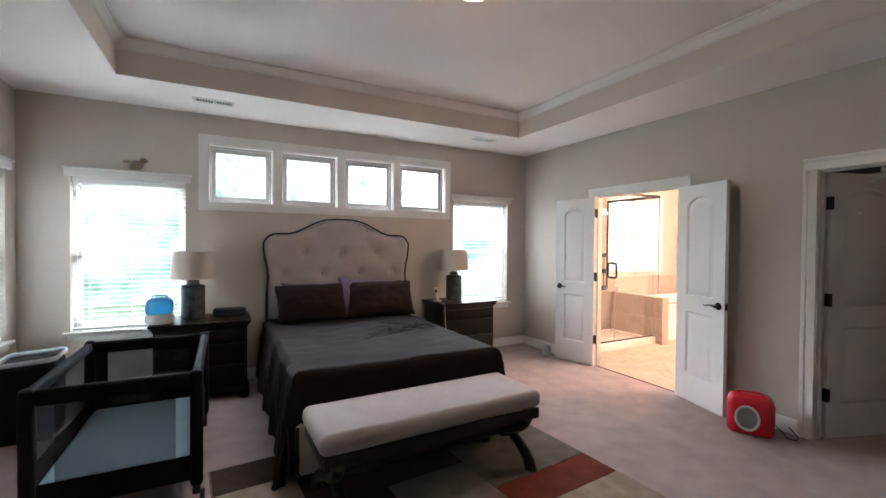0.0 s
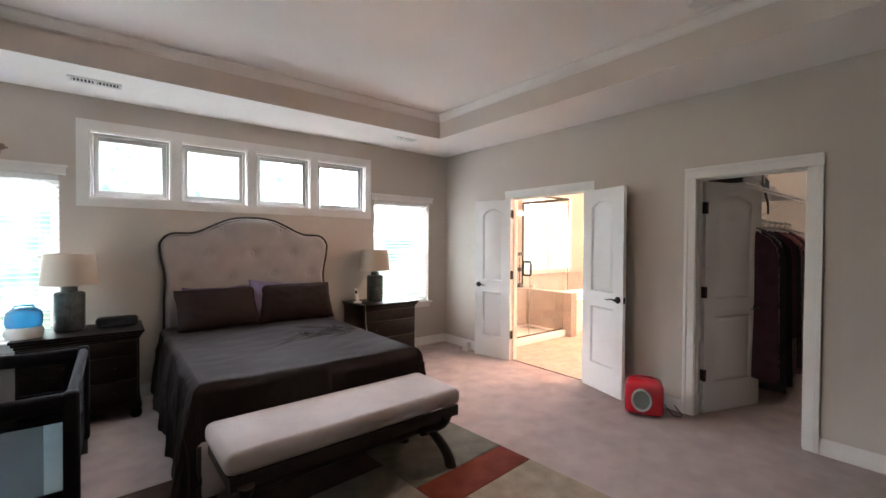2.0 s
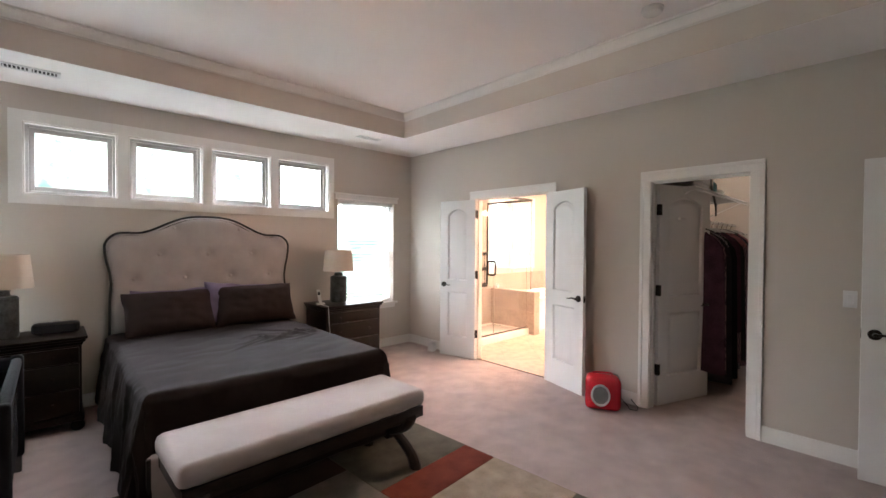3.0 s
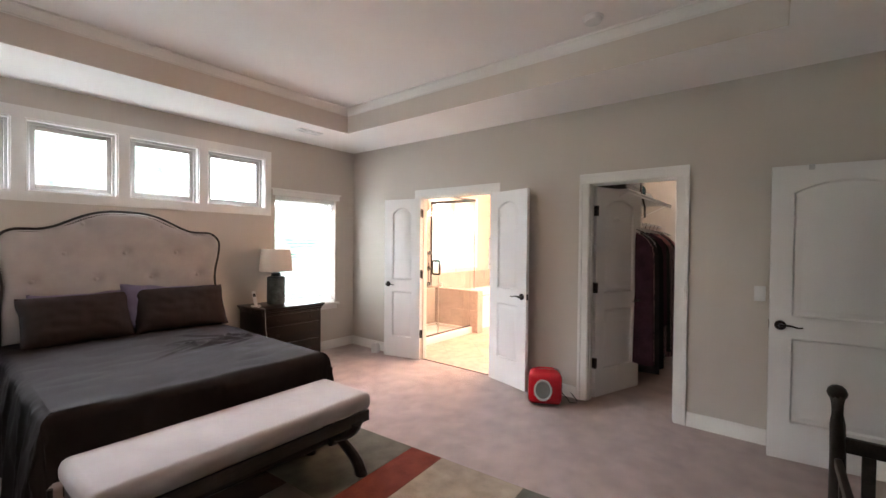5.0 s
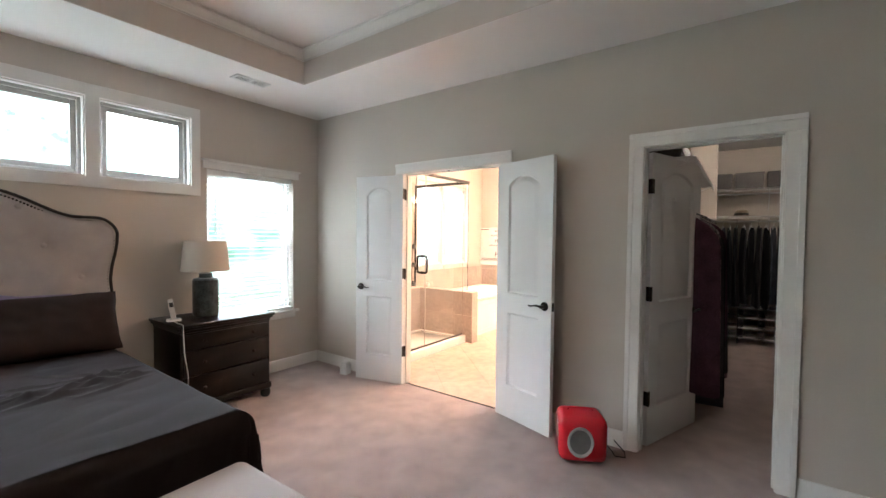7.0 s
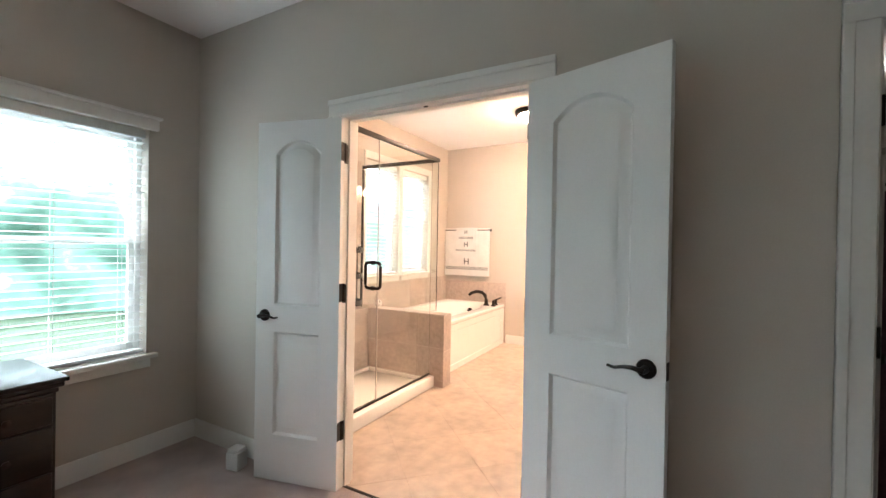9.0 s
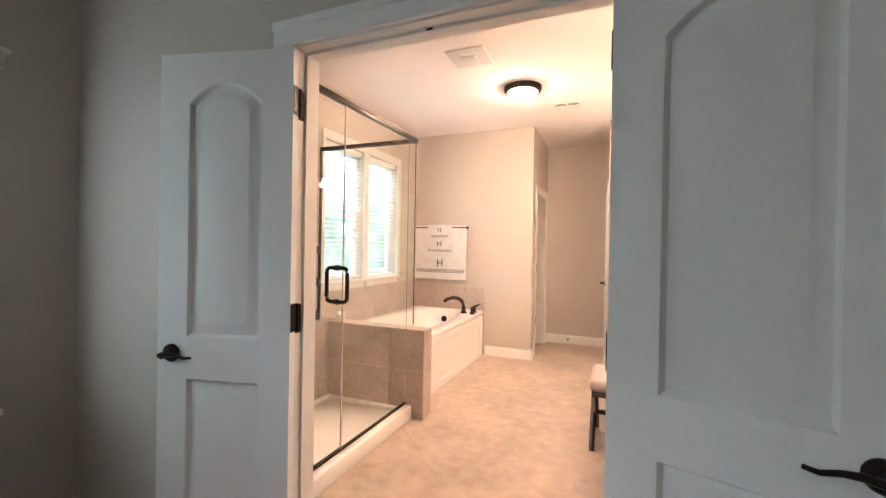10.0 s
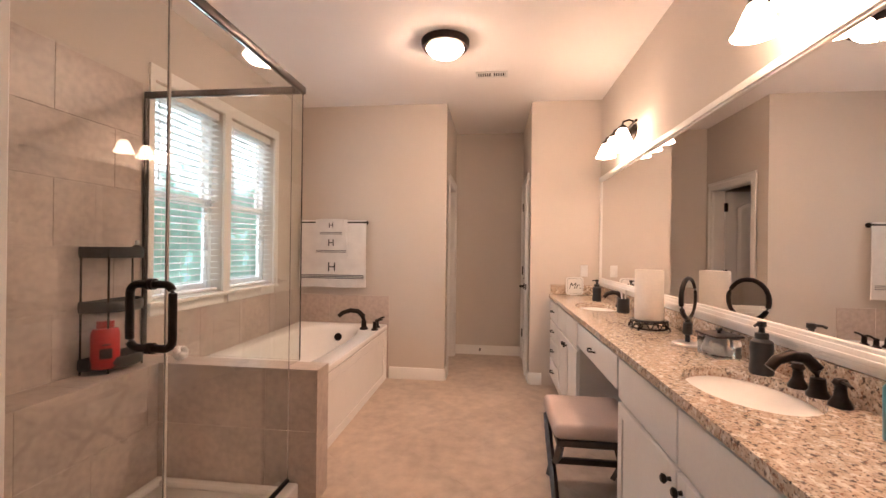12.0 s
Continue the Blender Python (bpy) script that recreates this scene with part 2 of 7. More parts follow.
# ---- structure: plan ----
XW, XE, YS, YN, H = -0.95, 4.60, -0.12, 5.50, 2.77     # bedroom
BX0, BX1, BY0, BH = 4.72, 8.47, 2.53, 2.82             # bathroom
TRAY = (-0.11, 0.64, 3.83, 4.675)
WL, WR, WZ = (-0.59, 0.30), (3.38, 4.28), (0.64, 2.055)
CLERE = [(0.50, 1.11), (1.20, 1.81), (1.90, 2.51), (2.60, 3.24)]
CZ = (1.88, 2.47)
BW = [(6.53, 7.17), (7.26, 7.89)]
BWZ = (1.0, 2.33)
YB = 5.60                     # north face of the bathroom
DB = (3.12, 4.18, 2.05)       # doorway to the bathroom along the east wall
DC = (1.33, 2.05, 2.05)       # doorway to the closet

wall("wall_north", "y", YN, YN + 0.15, XW - 0.15, 4.66, 0, 3.2,
     [(*WL, *WZ), (*WR, *WZ), *[(*c, *CZ) for c in CLERE]], "greige painted outer wall with windows")
wall("wall_bath_north", "y", YB, YB + 0.15, 4.66, 9.75, 0, 3.2, [(*b, *BWZ) for b in BW], "greige painted bathroom wall with two windows")
wall("wall_west", "x", XW - 0.15, XW, YS - 0.15, YN, 0, 3.2, [(4.36, 5.30, *WZ)], "greige painted wall with one window")
wall("wall_east", "x", XE, BX0, YS, YB, 0, 3.2, [(DB[0] - 0.018, DB[1] + 0.018, 0, DB[2] + 0.018), (DC[0] - 0.018, DC[1] + 0.018, 0, DC[2] + 0.018)], "greige painted wall between bedroom, bathroom and closet")
wall("wall_south", "y", YS - 0.15, YS, XW, 9.2, 0, 3.2, [(3.642, 4.518, 0, 2.068)], "greige painted wall behind the camera")
wall("wall_bath_south", "y", BY0 - 0.12, BY0, BX0, 8.98, 0, 3.2, [], "greige painted wall behind the vanity")
wall("wall_bath_east", "x", BX1, BX1 + 0.12, 4.05, YB, 0, 3.2, [], "greige painted wall above the tub end")
wall("wall_vanity_end", "x", BX1 + 0.02, BX1 + 0.14, BY0, 3.2, 0, 3.2, [], "greige painted wall at the vanity end")
wall("wall_alcove_south", "y", 3.08, 3.2, BX1 + 0.14, 9.6, 0, 3.2, [(8.722, 9.468, 0, 2.068)], "greige painted alcove wall with a door")
wall("wall_alcove_north", "y", 4.05, 4.17, BX1 + 0.12, 9.6, 0, 3.2, [(8.702, 9.448, 0, 2.068)], "greige painted alcove wall with a doorway")
wall("wall_alcove_east", "x", 9.6, 9.75, BY0, YB, 0, 3.2, [], "greige painted wall closing the alcove")
wall("wall_closet_east", "x", 9.05, 9.2, YS, BY0 - 0.12, 0, 3.2, [], "greige painted closet end wall")
wall("wall_closet_stub", "y", 1.82, BY0 - 0.12, 8.15, 8.27, 0, 3.2, [], "greige painted wall stub in the closet")
wall("wall_hall", "y", -1.7, -1.55, 2.8, 5.4, 0, 3.2, [], "greige painted hall wall beyond the entry")

# unseen side walls, added so no sky light leaks in through the entry
wall("wall_hall_west", "x", 2.8, 2.95, -1.55, YS - 0.15, 0, 3.2, [], "unseen greige hall side wall added to keep sky light out")
wall("wall_hall_east", "x", 5.25, 5.4, -1.55, YS - 0.15, 0, 3.2, [], "unseen greige hall side wall by the closet, added to keep sky light out")

solid("floor", one(XW - 0.15, -1.7, -0.15, 9.2, YN + 0.15, -0.02), M_GROUT, "concrete floor slab under the rooms", "floor", "structure", smooth=None)
bm = BM()
box(bm, XW, YS, -0.02, XE + 0.05, YN, 0.0)
box(bm, XE + 0.05, DC[0], -0.02, BX0, DC[1], 0.0)
box(bm, BX0, YS, -0.02, 9.05, BY0 - 0.12, 0.0)
box(bm, 2.8, -1.55, -0.02, 5.4, YS, 0.0)
solid("carpet", bm, M_CARPET, "worn mauve-beige cut-pile wall-to-wall carpet", "carpet", "structure", smooth=None)

# bedroom ceiling: a flat border and a raised tray
bm = BM()
tx0, ty0, tx1, ty1 = TRAY
for x0, y0, x1, y1 in ((XW, YS, XE, ty0), (XW, ty1, XE, YN), (XW, ty0, tx0, ty1), (tx1, ty0, XE, ty1)):
    box(bm, x0, y0, H, x1, y1, H + 0.28)
box(bm, XW, YS, H + 0.28, XE, YN, H + 0.4)
solid("ceiling", bm, M_CEIL, "white bedroom ceiling with a raised tray", "ceiling", "structure", smooth=None)
bm = BM()
box(bm, BX0, BY0, BH, 9.6, YB, BH + 0.2)
solid("ceiling_bath", bm, M_CEIL, "white flat bathroom ceiling", "ceiling", "structure", smooth=None)
bm = BM()
box(bm, BX0, YS, BH - 0.05, 9.05, BY0 - 0.12, BH + 0.2)
box(bm, 2.8, -1.55, BH - 0.05, 5.4, YS - 0.15, BH + 0.2)
solid("ceiling_closet", bm, M_CEIL, "white closet ceiling", "ceiling", "structure", smooth=None)

# tray sides are painted like the walls, with a white crown at the top
bm = BM()
t = 0.006
box(bm, tx0, ty1 - t, H + 0.002, tx1, ty1 + 0.002, H + 0.215)
box(bm, tx0, ty0 - 0.002, H + 0.002, tx1, ty0 + t, H + 0.215)
box(bm, tx0 - 0.002, ty0 + t, H + 0.002, tx0 + t, ty1 - t, H + 0.215)
box(bm, tx1 - t, ty0 + t, H + 0.002, tx1 + 0.002, ty1 - t, H + 0.215)
solid("trim_tray_sides", bm, M_TRAY, "cream painted upright sides of the ceiling tray", "trim", "structure", smooth=None)


def moulding(name, corners, profile, material, label, z, inward=True):
    """A closed moulding along a rectangle; profile: (distance from the wall, height)."""
    x0, y0, x1, y1 = corners
    s = 1 if inward else -1
    bm = BM()
    rings = []
    for cx, cy, sx, sy in ((x0, y0, 1, 1), (x1, y0, -1, 1), (x1, y1, -1, -1), (x0, y1, 1, -1)):
        rings.append([bm.verts.new((cx + sx * s * d, cy + sy * s * d, z + h)) for d, h in profile])
    k = len(profile)
    for i in range(4):
        a, b = rings[i], rings[(i + 1) % 4]
        for j in range(k - 1):
            bm.faces.new((a[j], a[j + 1], b[j + 1], b[j]))
    return solid(name, bm, material, label, "trim", "structure", smooth=25)


moulding("trim_crown", TRAY, [(0.001, 0.198), (0.010, 0.198), (0.010, 0.212), (0.016, 0.216), (0.022, 0.226), (0.034, 0.242), (0.050, 0.254), (0.054, 0.262), (0.066, 0.262), (0.066, 0.279)], M_TRIM,
         "white crown moulding round the ceiling tray", H)


def baseboard(name, axis, face, lo, hi, side, label="white moulded baseboard"):
    """side: +1 when the room lies on the greater side of the face."""
    bm = BM()
    prof = [(0.001, 0.0), (0.016, 0.0), (0.016, 0.090), (0.012, 0.101), (0.009, 0.114), (0.001, 0.118)]
    pts = [(face + side * d, h) for d, h in prof]
    if axis == "x":
        lo2 = [bm.verts.new((u, lo, v)) for u, v in pts]
        hi2 = [bm.verts.new((u, hi, v)) for u, v in pts]
    else:
        lo2 = [bm.verts.new((lo, u, v)) for u, v in pts]
        hi2 = [bm.verts.new((hi, u, v)) for u, v in pts]
    k = len(pts)
    bm.faces.new(lo2), bm.faces.new(list(reversed(hi2)))
    for i in range(k):
        bm.faces.new((lo2[i], lo2[(i + 1) % k], hi2[(i + 1) % k], hi2[i]))
    return solid(name, bm, M_TRIM, label, "baseboard", "structure", smooth=20)


for i, (ax, f, lo, hi, sd) in enumerate([
        ("y", YN, XW + 0.017, XE - 0.017, -1), ("x", XW, YS, YN, 1), ("x", XE, DB[1] + 0.1, YN, -1), ("x", XE, DC[1] + 0.1, DB[0] - 0.1, -1),
        ("x", XE, YS, DC[0] - 0.1, -1), ("y", YS, XW, 3.55, 1), ("x", BX1, 4.05, 4.62, -1), ("y", 4.05, 8.472, 8.6, -1),
        ("x", 9.6, 3.2, 4.05, -1), ("y", 3.2, 8.5, 8.63, 1), ("x", BX1 + 0.02, 3.08, 3.2, -1), ("x", 9.05, YS, BY0 - 0.12, -1),
        ("x", BX0, 2.52, DB[0] - 0.1, 1)]):
    baseboard("baseboard_%d" % (i + 1), ax, f, lo, hi, sd)


# ---- doors ----
def inset(poly, d):
    k = len(poly)
    out = []
    for i in range(k):
        p0, p1, p2 = Vector(poly[i - 1]), Vector(poly[i]), Vector(poly[(i + 1) % k])
        a, b = (p1 - p0).normalized(), (p2 - p1).normalized()
        na, nb = Vector((-a.y, a.x)), Vector((-b.y, b.x))
        nn = (na + nb).normalized()
        out.append(p1 + nn * (d / max(0.4, nn.dot(na))))
    return out


def leaf_mesh(w, h, arch=0.075, stile=0.12):
    """A two-panel door slab, moulded on both faces; its hinge edge lies on z."""
    bm = BM()
    th = 0.035
    mid = 0.415 * h
    low = [(stile, 0.26), (w - stile, 0.26), (w - stile, mid), (stile, mid)]
    zs = h - 0.11 - arch
    n = 12
    top = [(stile, mid + 0.155), (w - stile, mid + 0.155), (w - stile, zs)]
    cx, half = w / 2, w / 2 - stile
    for i in range(1, n):
        u = 1 - 2 * i / n
        top.append((cx + half * u, zs + arch * (1 - abs(u) ** 2.2)))
    top.append((stile, zs))
    for sgn in (-1, 1):
        y = sgn * th / 2
        rim = [bm.verts.new((u, y, v)) for u, v in ((0, 0), (w, 0), (w, h), (0, h))]
        edges = [bm.edges.new((rim[i], rim[(i + 1) % 4])) for i in range(4)]
        for poly in (low, top):
            prev = [bm.verts.new((u, y, v)) for u, v in poly]
            k = len(prev)
            edges += [bm.edges.new((prev[i], prev[(i + 1) % k])) for i in range(k)]
            for d, dep in ((0.004, 0.006), (0.011, 0.0155), (0.021, 0.0155), (0.046, 0.003), (0.050, 0.002)):
                cur = [bm.verts.new((p.x, y - sgn * dep, p.y)) for p in inset(poly, d)]
                for i in range(k):
                    bm.faces.new((prev[i], prev[(i + 1) % k], cur[(i + 1) % k], cur[i]))
                prev = cur
            bm.faces.new(prev)
        bmesh.ops.triangle_fill(bm, use_beauty=True, use_dissolve=False, edges=edges)
    for x0, z0, x1, z1 in ((0, 0, w, 0), (w, 0, w, h), (w, h, 0, h), (0, h, 0, 0)):
        vs = [bm.verts.new(p) for p in ((x0, -th / 2, z0), (x1, -th / 2, z1), (x1, th / 2, z1), (x0, th / 2, z0))]
        bm.faces.new(vs)
    bmesh.ops.remove_doubles(bm, verts=bm.verts, dist=1e-5)
    return bm


def lever(bm, x, z, sgn, way, th=0.035):
    """A rose with a wavy lever on one face."""
    y = sgn * th / 2
    turn = pose(x, y, z, -90 * sgn)
    lathe(bm, [(0.033, 0.0), (0.033, 0.006), (0.028, 0.012), (0.014, 0.014), (0.012, 0.05), (0.0, 0.052)], 20, m=turn)
    yy = y + sgn * 0.046
    tube(bm, [(x - way * 0.01, yy, z), (x + way * 0.03, yy, z + 0.006), (x + way * 0.06, yy, z + 0.003), (x + way * 0.09, yy, z - 0.006), (x + way * 0.115, yy, z - 0.002)],
         [0.011, 0.01, 0.008, 0.007, 0.006], 10, flat=0.8)


def door_leaf(parent, w, h, at, handle_z=0.92, levers=(-1, 1), hinge_side=-1, knuckle=0.012, hinge_z=(0.32, 1.08, 1.85), latch=True):
    lf = part("leaf", leaf_mesh(w, h), M_DOOR, parent, "white moulded two-panel door with arched upper panel", 30)
    lf.matrix_basis = at
    for s in levers:
        bm = BM()
        lever(bm, w - 0.06, handle_z, s, -1)
        part("door_handle", bm, M_BRONZE, lf, "dark bronze lever handle")
    if latch:
        part("latch_plate", one(w - 0.0015, -0.012, handle_z - 0.03, w + 0.0015, 0.012, handle_z + 0.03), M_BRONZE, lf, "dark bronze latch plate")
    for z in hinge_z:
        bm = BM()
        y = hinge_side * (0.0175 + 0.006)
        lathe(bm, [(0.0, -0.002), (0.007, 0.0), (0.007, 0.098), (0.0, 0.1)], 10, at=(-0.004, y, z - 0.05))
        box(bm, 0.0, hinge_side * 0.0175 - 0.0015, z - 0.05, 0.028, hinge_side * 0.0175 + 0.0015, z + 0.05)
        box(bm, -0.0035, -0.016, z - 0.05, -0.0005, 0.016, z + 0.05)
        part("hinge", bm, M_BRONZE, lf, "dark bronze butt hinge")
    return lf


def casing(parent, axis, face, side, u0, u1, top, width=0.09):
    """Three moulded boards round an opening on one face of a wall."""
    def board(a0, z0, a1, z1, inner):
        bm = BM()
        s = side
        for (i0, j0, i1, j1, d) in ((a0, z0, a1, z1, 0.014), inner):
            lo, hi = sorted((face + s * 0.001, face + s * d))
            if axis == "x":
                box(bm, lo, i0, j0, hi, i1, j1, 0.003, 1)
            else:
                box(bm, i0, lo, j0, i1, hi, j1, 0.003, 1)
        return bm
    r = 0.006
    w = width
    part("casing", board(u0 - w - r, 0, u0 - r, top + r, (u0 - w - r, 0, u0 - w - r + 0.03, top + r, 0.022)), M_TRIM, parent)
    part("casing", board(u1 + r, 0, u1 + w + r, top + r, (u1 + w + r - 0.03, 0, u1 + w + r, top + r, 0.022)), M_TRIM, parent)
    part("casing", board(u0 - w - r, top + r, u1 + w + r, top + w + r, (u0 - w - r, top + w + r - 0.03, u1 + w + r, top + w + r, 0.022)), M_TRIM, parent)


def jambs(parent, axis, a, b, u0, u1, top, stop=None):
    def bx(i0, z0, i1, z1, lo=a, hi=b):
        bm = BM()
        if axis == "x":
            box(bm, lo, i0, z0, hi, i1, z1)
        else:
            box(bm, i0, lo, z0, i1, hi, z1)
        return bm
    t = 0.018
    part("jamb", bx(u0 - 0.002, 0, u0 + t, top), M_TRIM, parent)
    part("jamb", bx(u1 - t, 0, u1 + 0.002, top), M_TRIM, parent)
    part("jamb", bx(u0 + t, top - t, u1 - t, top + 0.002), M_TRIM, parent)
    if stop:
        s0, s1 = stop
        part("door_stop", bx(u0 + t, 0, u0 + t + 0.011, top - t, s0, s1), M_TRIM, parent)
        part("door_stop", bx(u1 - t - 0.011, 0, u1 - t, top - t, s0, s1), M_TRIM, parent)
        part("door_stop", bx(u0 + t + 0.011, top - t - 0.011, u1 - t - 0.011, top - t, s0, s1), M_TRIM, parent)


def face_to(x0, y0, x1, y1, z=0.008):
    """A pose whose x axis runs from the first point to the second."""
    return pose(x0, y0, z, 0, 0, math.degrees(math.atan2(y1 - y0, x1 - x0)))


d1 = thing("door_1", "pair of white two-panel doors open to the bathroom", "door", kind="structure")
jambs(d1, "x", XE, BX0, DB[0] - 0.018, DB[1] + 0.018, DB[2] + 0.018, (4.645, 4.69))
casing(d1, "x", XE, -1, DB[0], DB[1], DB[2])
casing(d1, "x", BX0, 1, DB[0], DB[1], DB[2])
door_leaf(d1, 0.525, 2.03, face_to(4.592, 4.172, 4.465, 4.69), 0.935, hinge_side=-1)
door_leaf(d1, 0.552, 2.03, face_to(4.592, 3.128, 4.43, 2.60), 0.942, hinge_side=1)
for yy in (DB[0] - 0.001, DB[1] - 0.002):
    for z in (0.32, 1.08, 1.85):
        part("jamb_plate", one(4.603, yy, z - 0.052, 4.642, yy + 0.003, z + 0.052), M_BRONZE, d1, "dark bronze hinge plate")
bm = BM()
lathe(bm, [(0.0, 0), (0.02, 0.002), (0.02, 0.008), (0.0, 0.01)], 12, at=(4.66, 3.68, DB[2] - 0.01), scale=(1, 1))
part("ball_catch", bm, M_BRONZE, d1, "dark bronze ball catch")

d2 = thing("door_2", "white two-panel closet door standing ajar into the closet", "door", kind="structure")
jambs(d2, "x", XE, BX0, DC[0] - 0.018, DC[1] + 0.018, DC[2] + 0.018, (4.64, 4.68))
casing(d2, "x", XE, -1, DC[0], DC[1], DC[2])
casing(d2, "x", BX0, 1, DC[0], DC[1], DC[2])
door_leaf(d2, 0.70, 2.03, face_to(4.715, 2.035, 5.385, 1.80), 0.90, hinge_side=-1, hinge_z=(0.33, 1.06, 1.80))

d3 = thing("door_3", "white two-panel entry door standing open along the wall", "door", kind="structure")
jambs(d3, "y", YS - 0.15, YS, 3.66 - 0.018, 4.5 + 0.018, 2.05 + 0.018)
casing(d3, "y", YS, 1, 3.66, 4.5, 2.05, 0.08)
door_leaf(d3, 0.80, 2.03, face_to(4.49, -0.09, 4.41, 0.705), 0.93, hinge_side=-1)

d4 = thing("door_4", "white two-panel closed linen door in the alcove", "door", kind="structure")
jambs(d4, "y", 3.08, 3.2, 8.74 - 0.018, 9.45 + 0.018, 2.05 + 0.018)
casing(d4, "y", 3.2, 1, 8.74, 9.45, 2.05, 0.085)
door_leaf(d4, 0.70, 2.03, face_to(9.445, 3.185, 8.75, 3.215), 0.94, hinge_side=-1)

d5 = thing("door_5", "white two-panel toilet room door standing ajar", "door", kind="structure")
jambs(d5, "y", 4.05, 4.17, 8.72 - 0.018, 9.43 + 0.018, 2.05 + 0.018)
casing(d5, "y", 4.05, -1, 8.72, 9.43, 2.05, 0.085)
door_leaf(d5, 0.70, 2.03, face_to(9.425, 4.165, 9.39, 4.86), 0.94, hinge_side=1)


# ---- windows ----
def blind(axis, face, u0, u1, z0, z1, tilt=-5):
    """A white slatted blind hung inside an opening, its slats near level."""
    w = u1 - u0 - 0.014
    at = pose((u0 + u1) / 2, face, 0) if axis == "y" else pose(face, (u0 + u1) / 2, 0, 0, 0, 90)
    th = thing("window_blind", "white faux-wood slatted blind, lowered, slats open", "blind", at, "window blinds")
    part("headrail", one(-w / 2, -0.022, z1 - 0.055, w / 2, 0.022, z1 - 0.002, 0.003, 1), M_SLAT, th)
    slat = BM()
    m = pose(0, 0, 0, tilt)
    vs = [slat.verts.new(m @ Vector(p)) for p in ((-w / 2, -0.024, 0), (w / 2, -0.024, 0), (-w / 2, 0, 0.003), (w / 2, 0, 0.003), (-w / 2, 0.024, 0), (w / 2, 0.024, 0))]
    us = [slat.verts.new(v.co - Vector((0, 0, 0.0026))) for v in vs]
    for a, b, c, d in ((0, 1, 3, 2), (2, 3, 5, 4)):
        slat.faces.new((vs[a], vs[b], vs[c], vs[d])), slat.faces.new((us[c], us[d], us[a], us[b]))
    for ring in ((0, 1), (1, 3), (3, 5), (5, 4), (4, 2), (2, 0)):
        slat.faces.new((vs[ring[0]], vs[ring[1]], us[ring[1]], us[ring[0]]))
    me = mesh("slat", slat, M_SLAT, 20)
    z = z1 - 0.085
    while z > z0 + 0.05:
        s = new("slat", me)
        s.parent = th
        s.location = (0, 0, z)
        z -= 0.0445
    part("bottom_rail", one(-w / 2, -0.024, z0 + 0.006, w / 2, 0.024, z0 + 0.026, 0.004, 1), M_SLAT, th)
    for x in (-w * 0.36, 0, w * 0.36):
        bm = BM()
        tube(bm, [(x, -0.026, z0 + 0.02), (x, -0.026, z1 - 0.05)], 0.0014, 5)
        tube(bm, [(x, 0.026, z0 + 0.02), (x, 0.026, z1 - 0.05)], 0.0014, 5)
        part("ladder_cord", bm, M_SLAT, th)
    bm = BM()
    tube(bm, [(-w * 0.42, -0.034, z1 - 0.05), (-w * 0.42, -0.034, z1 - 0.6)], 0.004, 6)
    part("tilt_wand", bm, M_SLAT, th)
    return th


def sashes(parent, axis, u0, u1, z0, z1, depth, double, material, f=0.045):
    """Frame, sash bars and panes set back in the opening."""
    def bx(a0, c0, a1, c1, d0, d1, bev=0.003):
        bm = BM()
        if axis == "y":
            box(bm, a0, depth + d0, c0, a1, depth + d1, c1, bev, 1)
        else:
            box(bm, depth - d1, a0, c0, depth - d0, a1, c1, bev, 1)
        return bm
    part("window_frame", bx(u0, z0, u0 + f * 0.7, z1, 0, 0.06), material, parent)
    part("window_frame", bx(u1 - f * 0.7, z0, u1, z1, 0, 0.06), material, parent)
    part("window_frame", bx(u0 + f * 0.7, z1 - f * 0.7, u1 - f * 0.7, z1, 0, 0.06), material, parent)
    part("window_frame", bx(u0 + f * 0.7, z0, u1 - f * 0.7, z0 + f * 0.7, 0, 0.06), material, parent)
    a0, a1, c0, c1 = u0 + f * 0.7, u1 - f * 0.7, z0 + f * 0.7, z1 - f * 0.7
    spans = [(c0, (c0 + c1) / 2 + 0.02, 0.008), ((c0 + c1) / 2 - 0.02, c1, 0.034)] if double else [(c0, c1, 0.02)]
    for lo, hi, d in spans:
        s = part("sash", bx(a0, lo, a0 + 0.035, hi, d, d + 0.024), material, parent)
        part("sash", bx(a1 - 0.035, lo, a1, hi, d, d + 0.024), material, parent)
        part("sash", bx(a0 + 0.035, lo, a1 - 0.035, lo + 0.038, d, d + 0.024), material, parent)
        part("sash", bx(a0 + 0.035, hi - 0.038, a1 - 0.035, hi, d, d + 0.024), material, parent)
        p = part("pane", bx(a0 + 0.035, lo + 0.038, a1 - 0.035, hi - 0.038, d + 0.009, d + 0.013, 0), M_GLASS, parent, "clear glass pane", None)
        p.visible_shadow = False


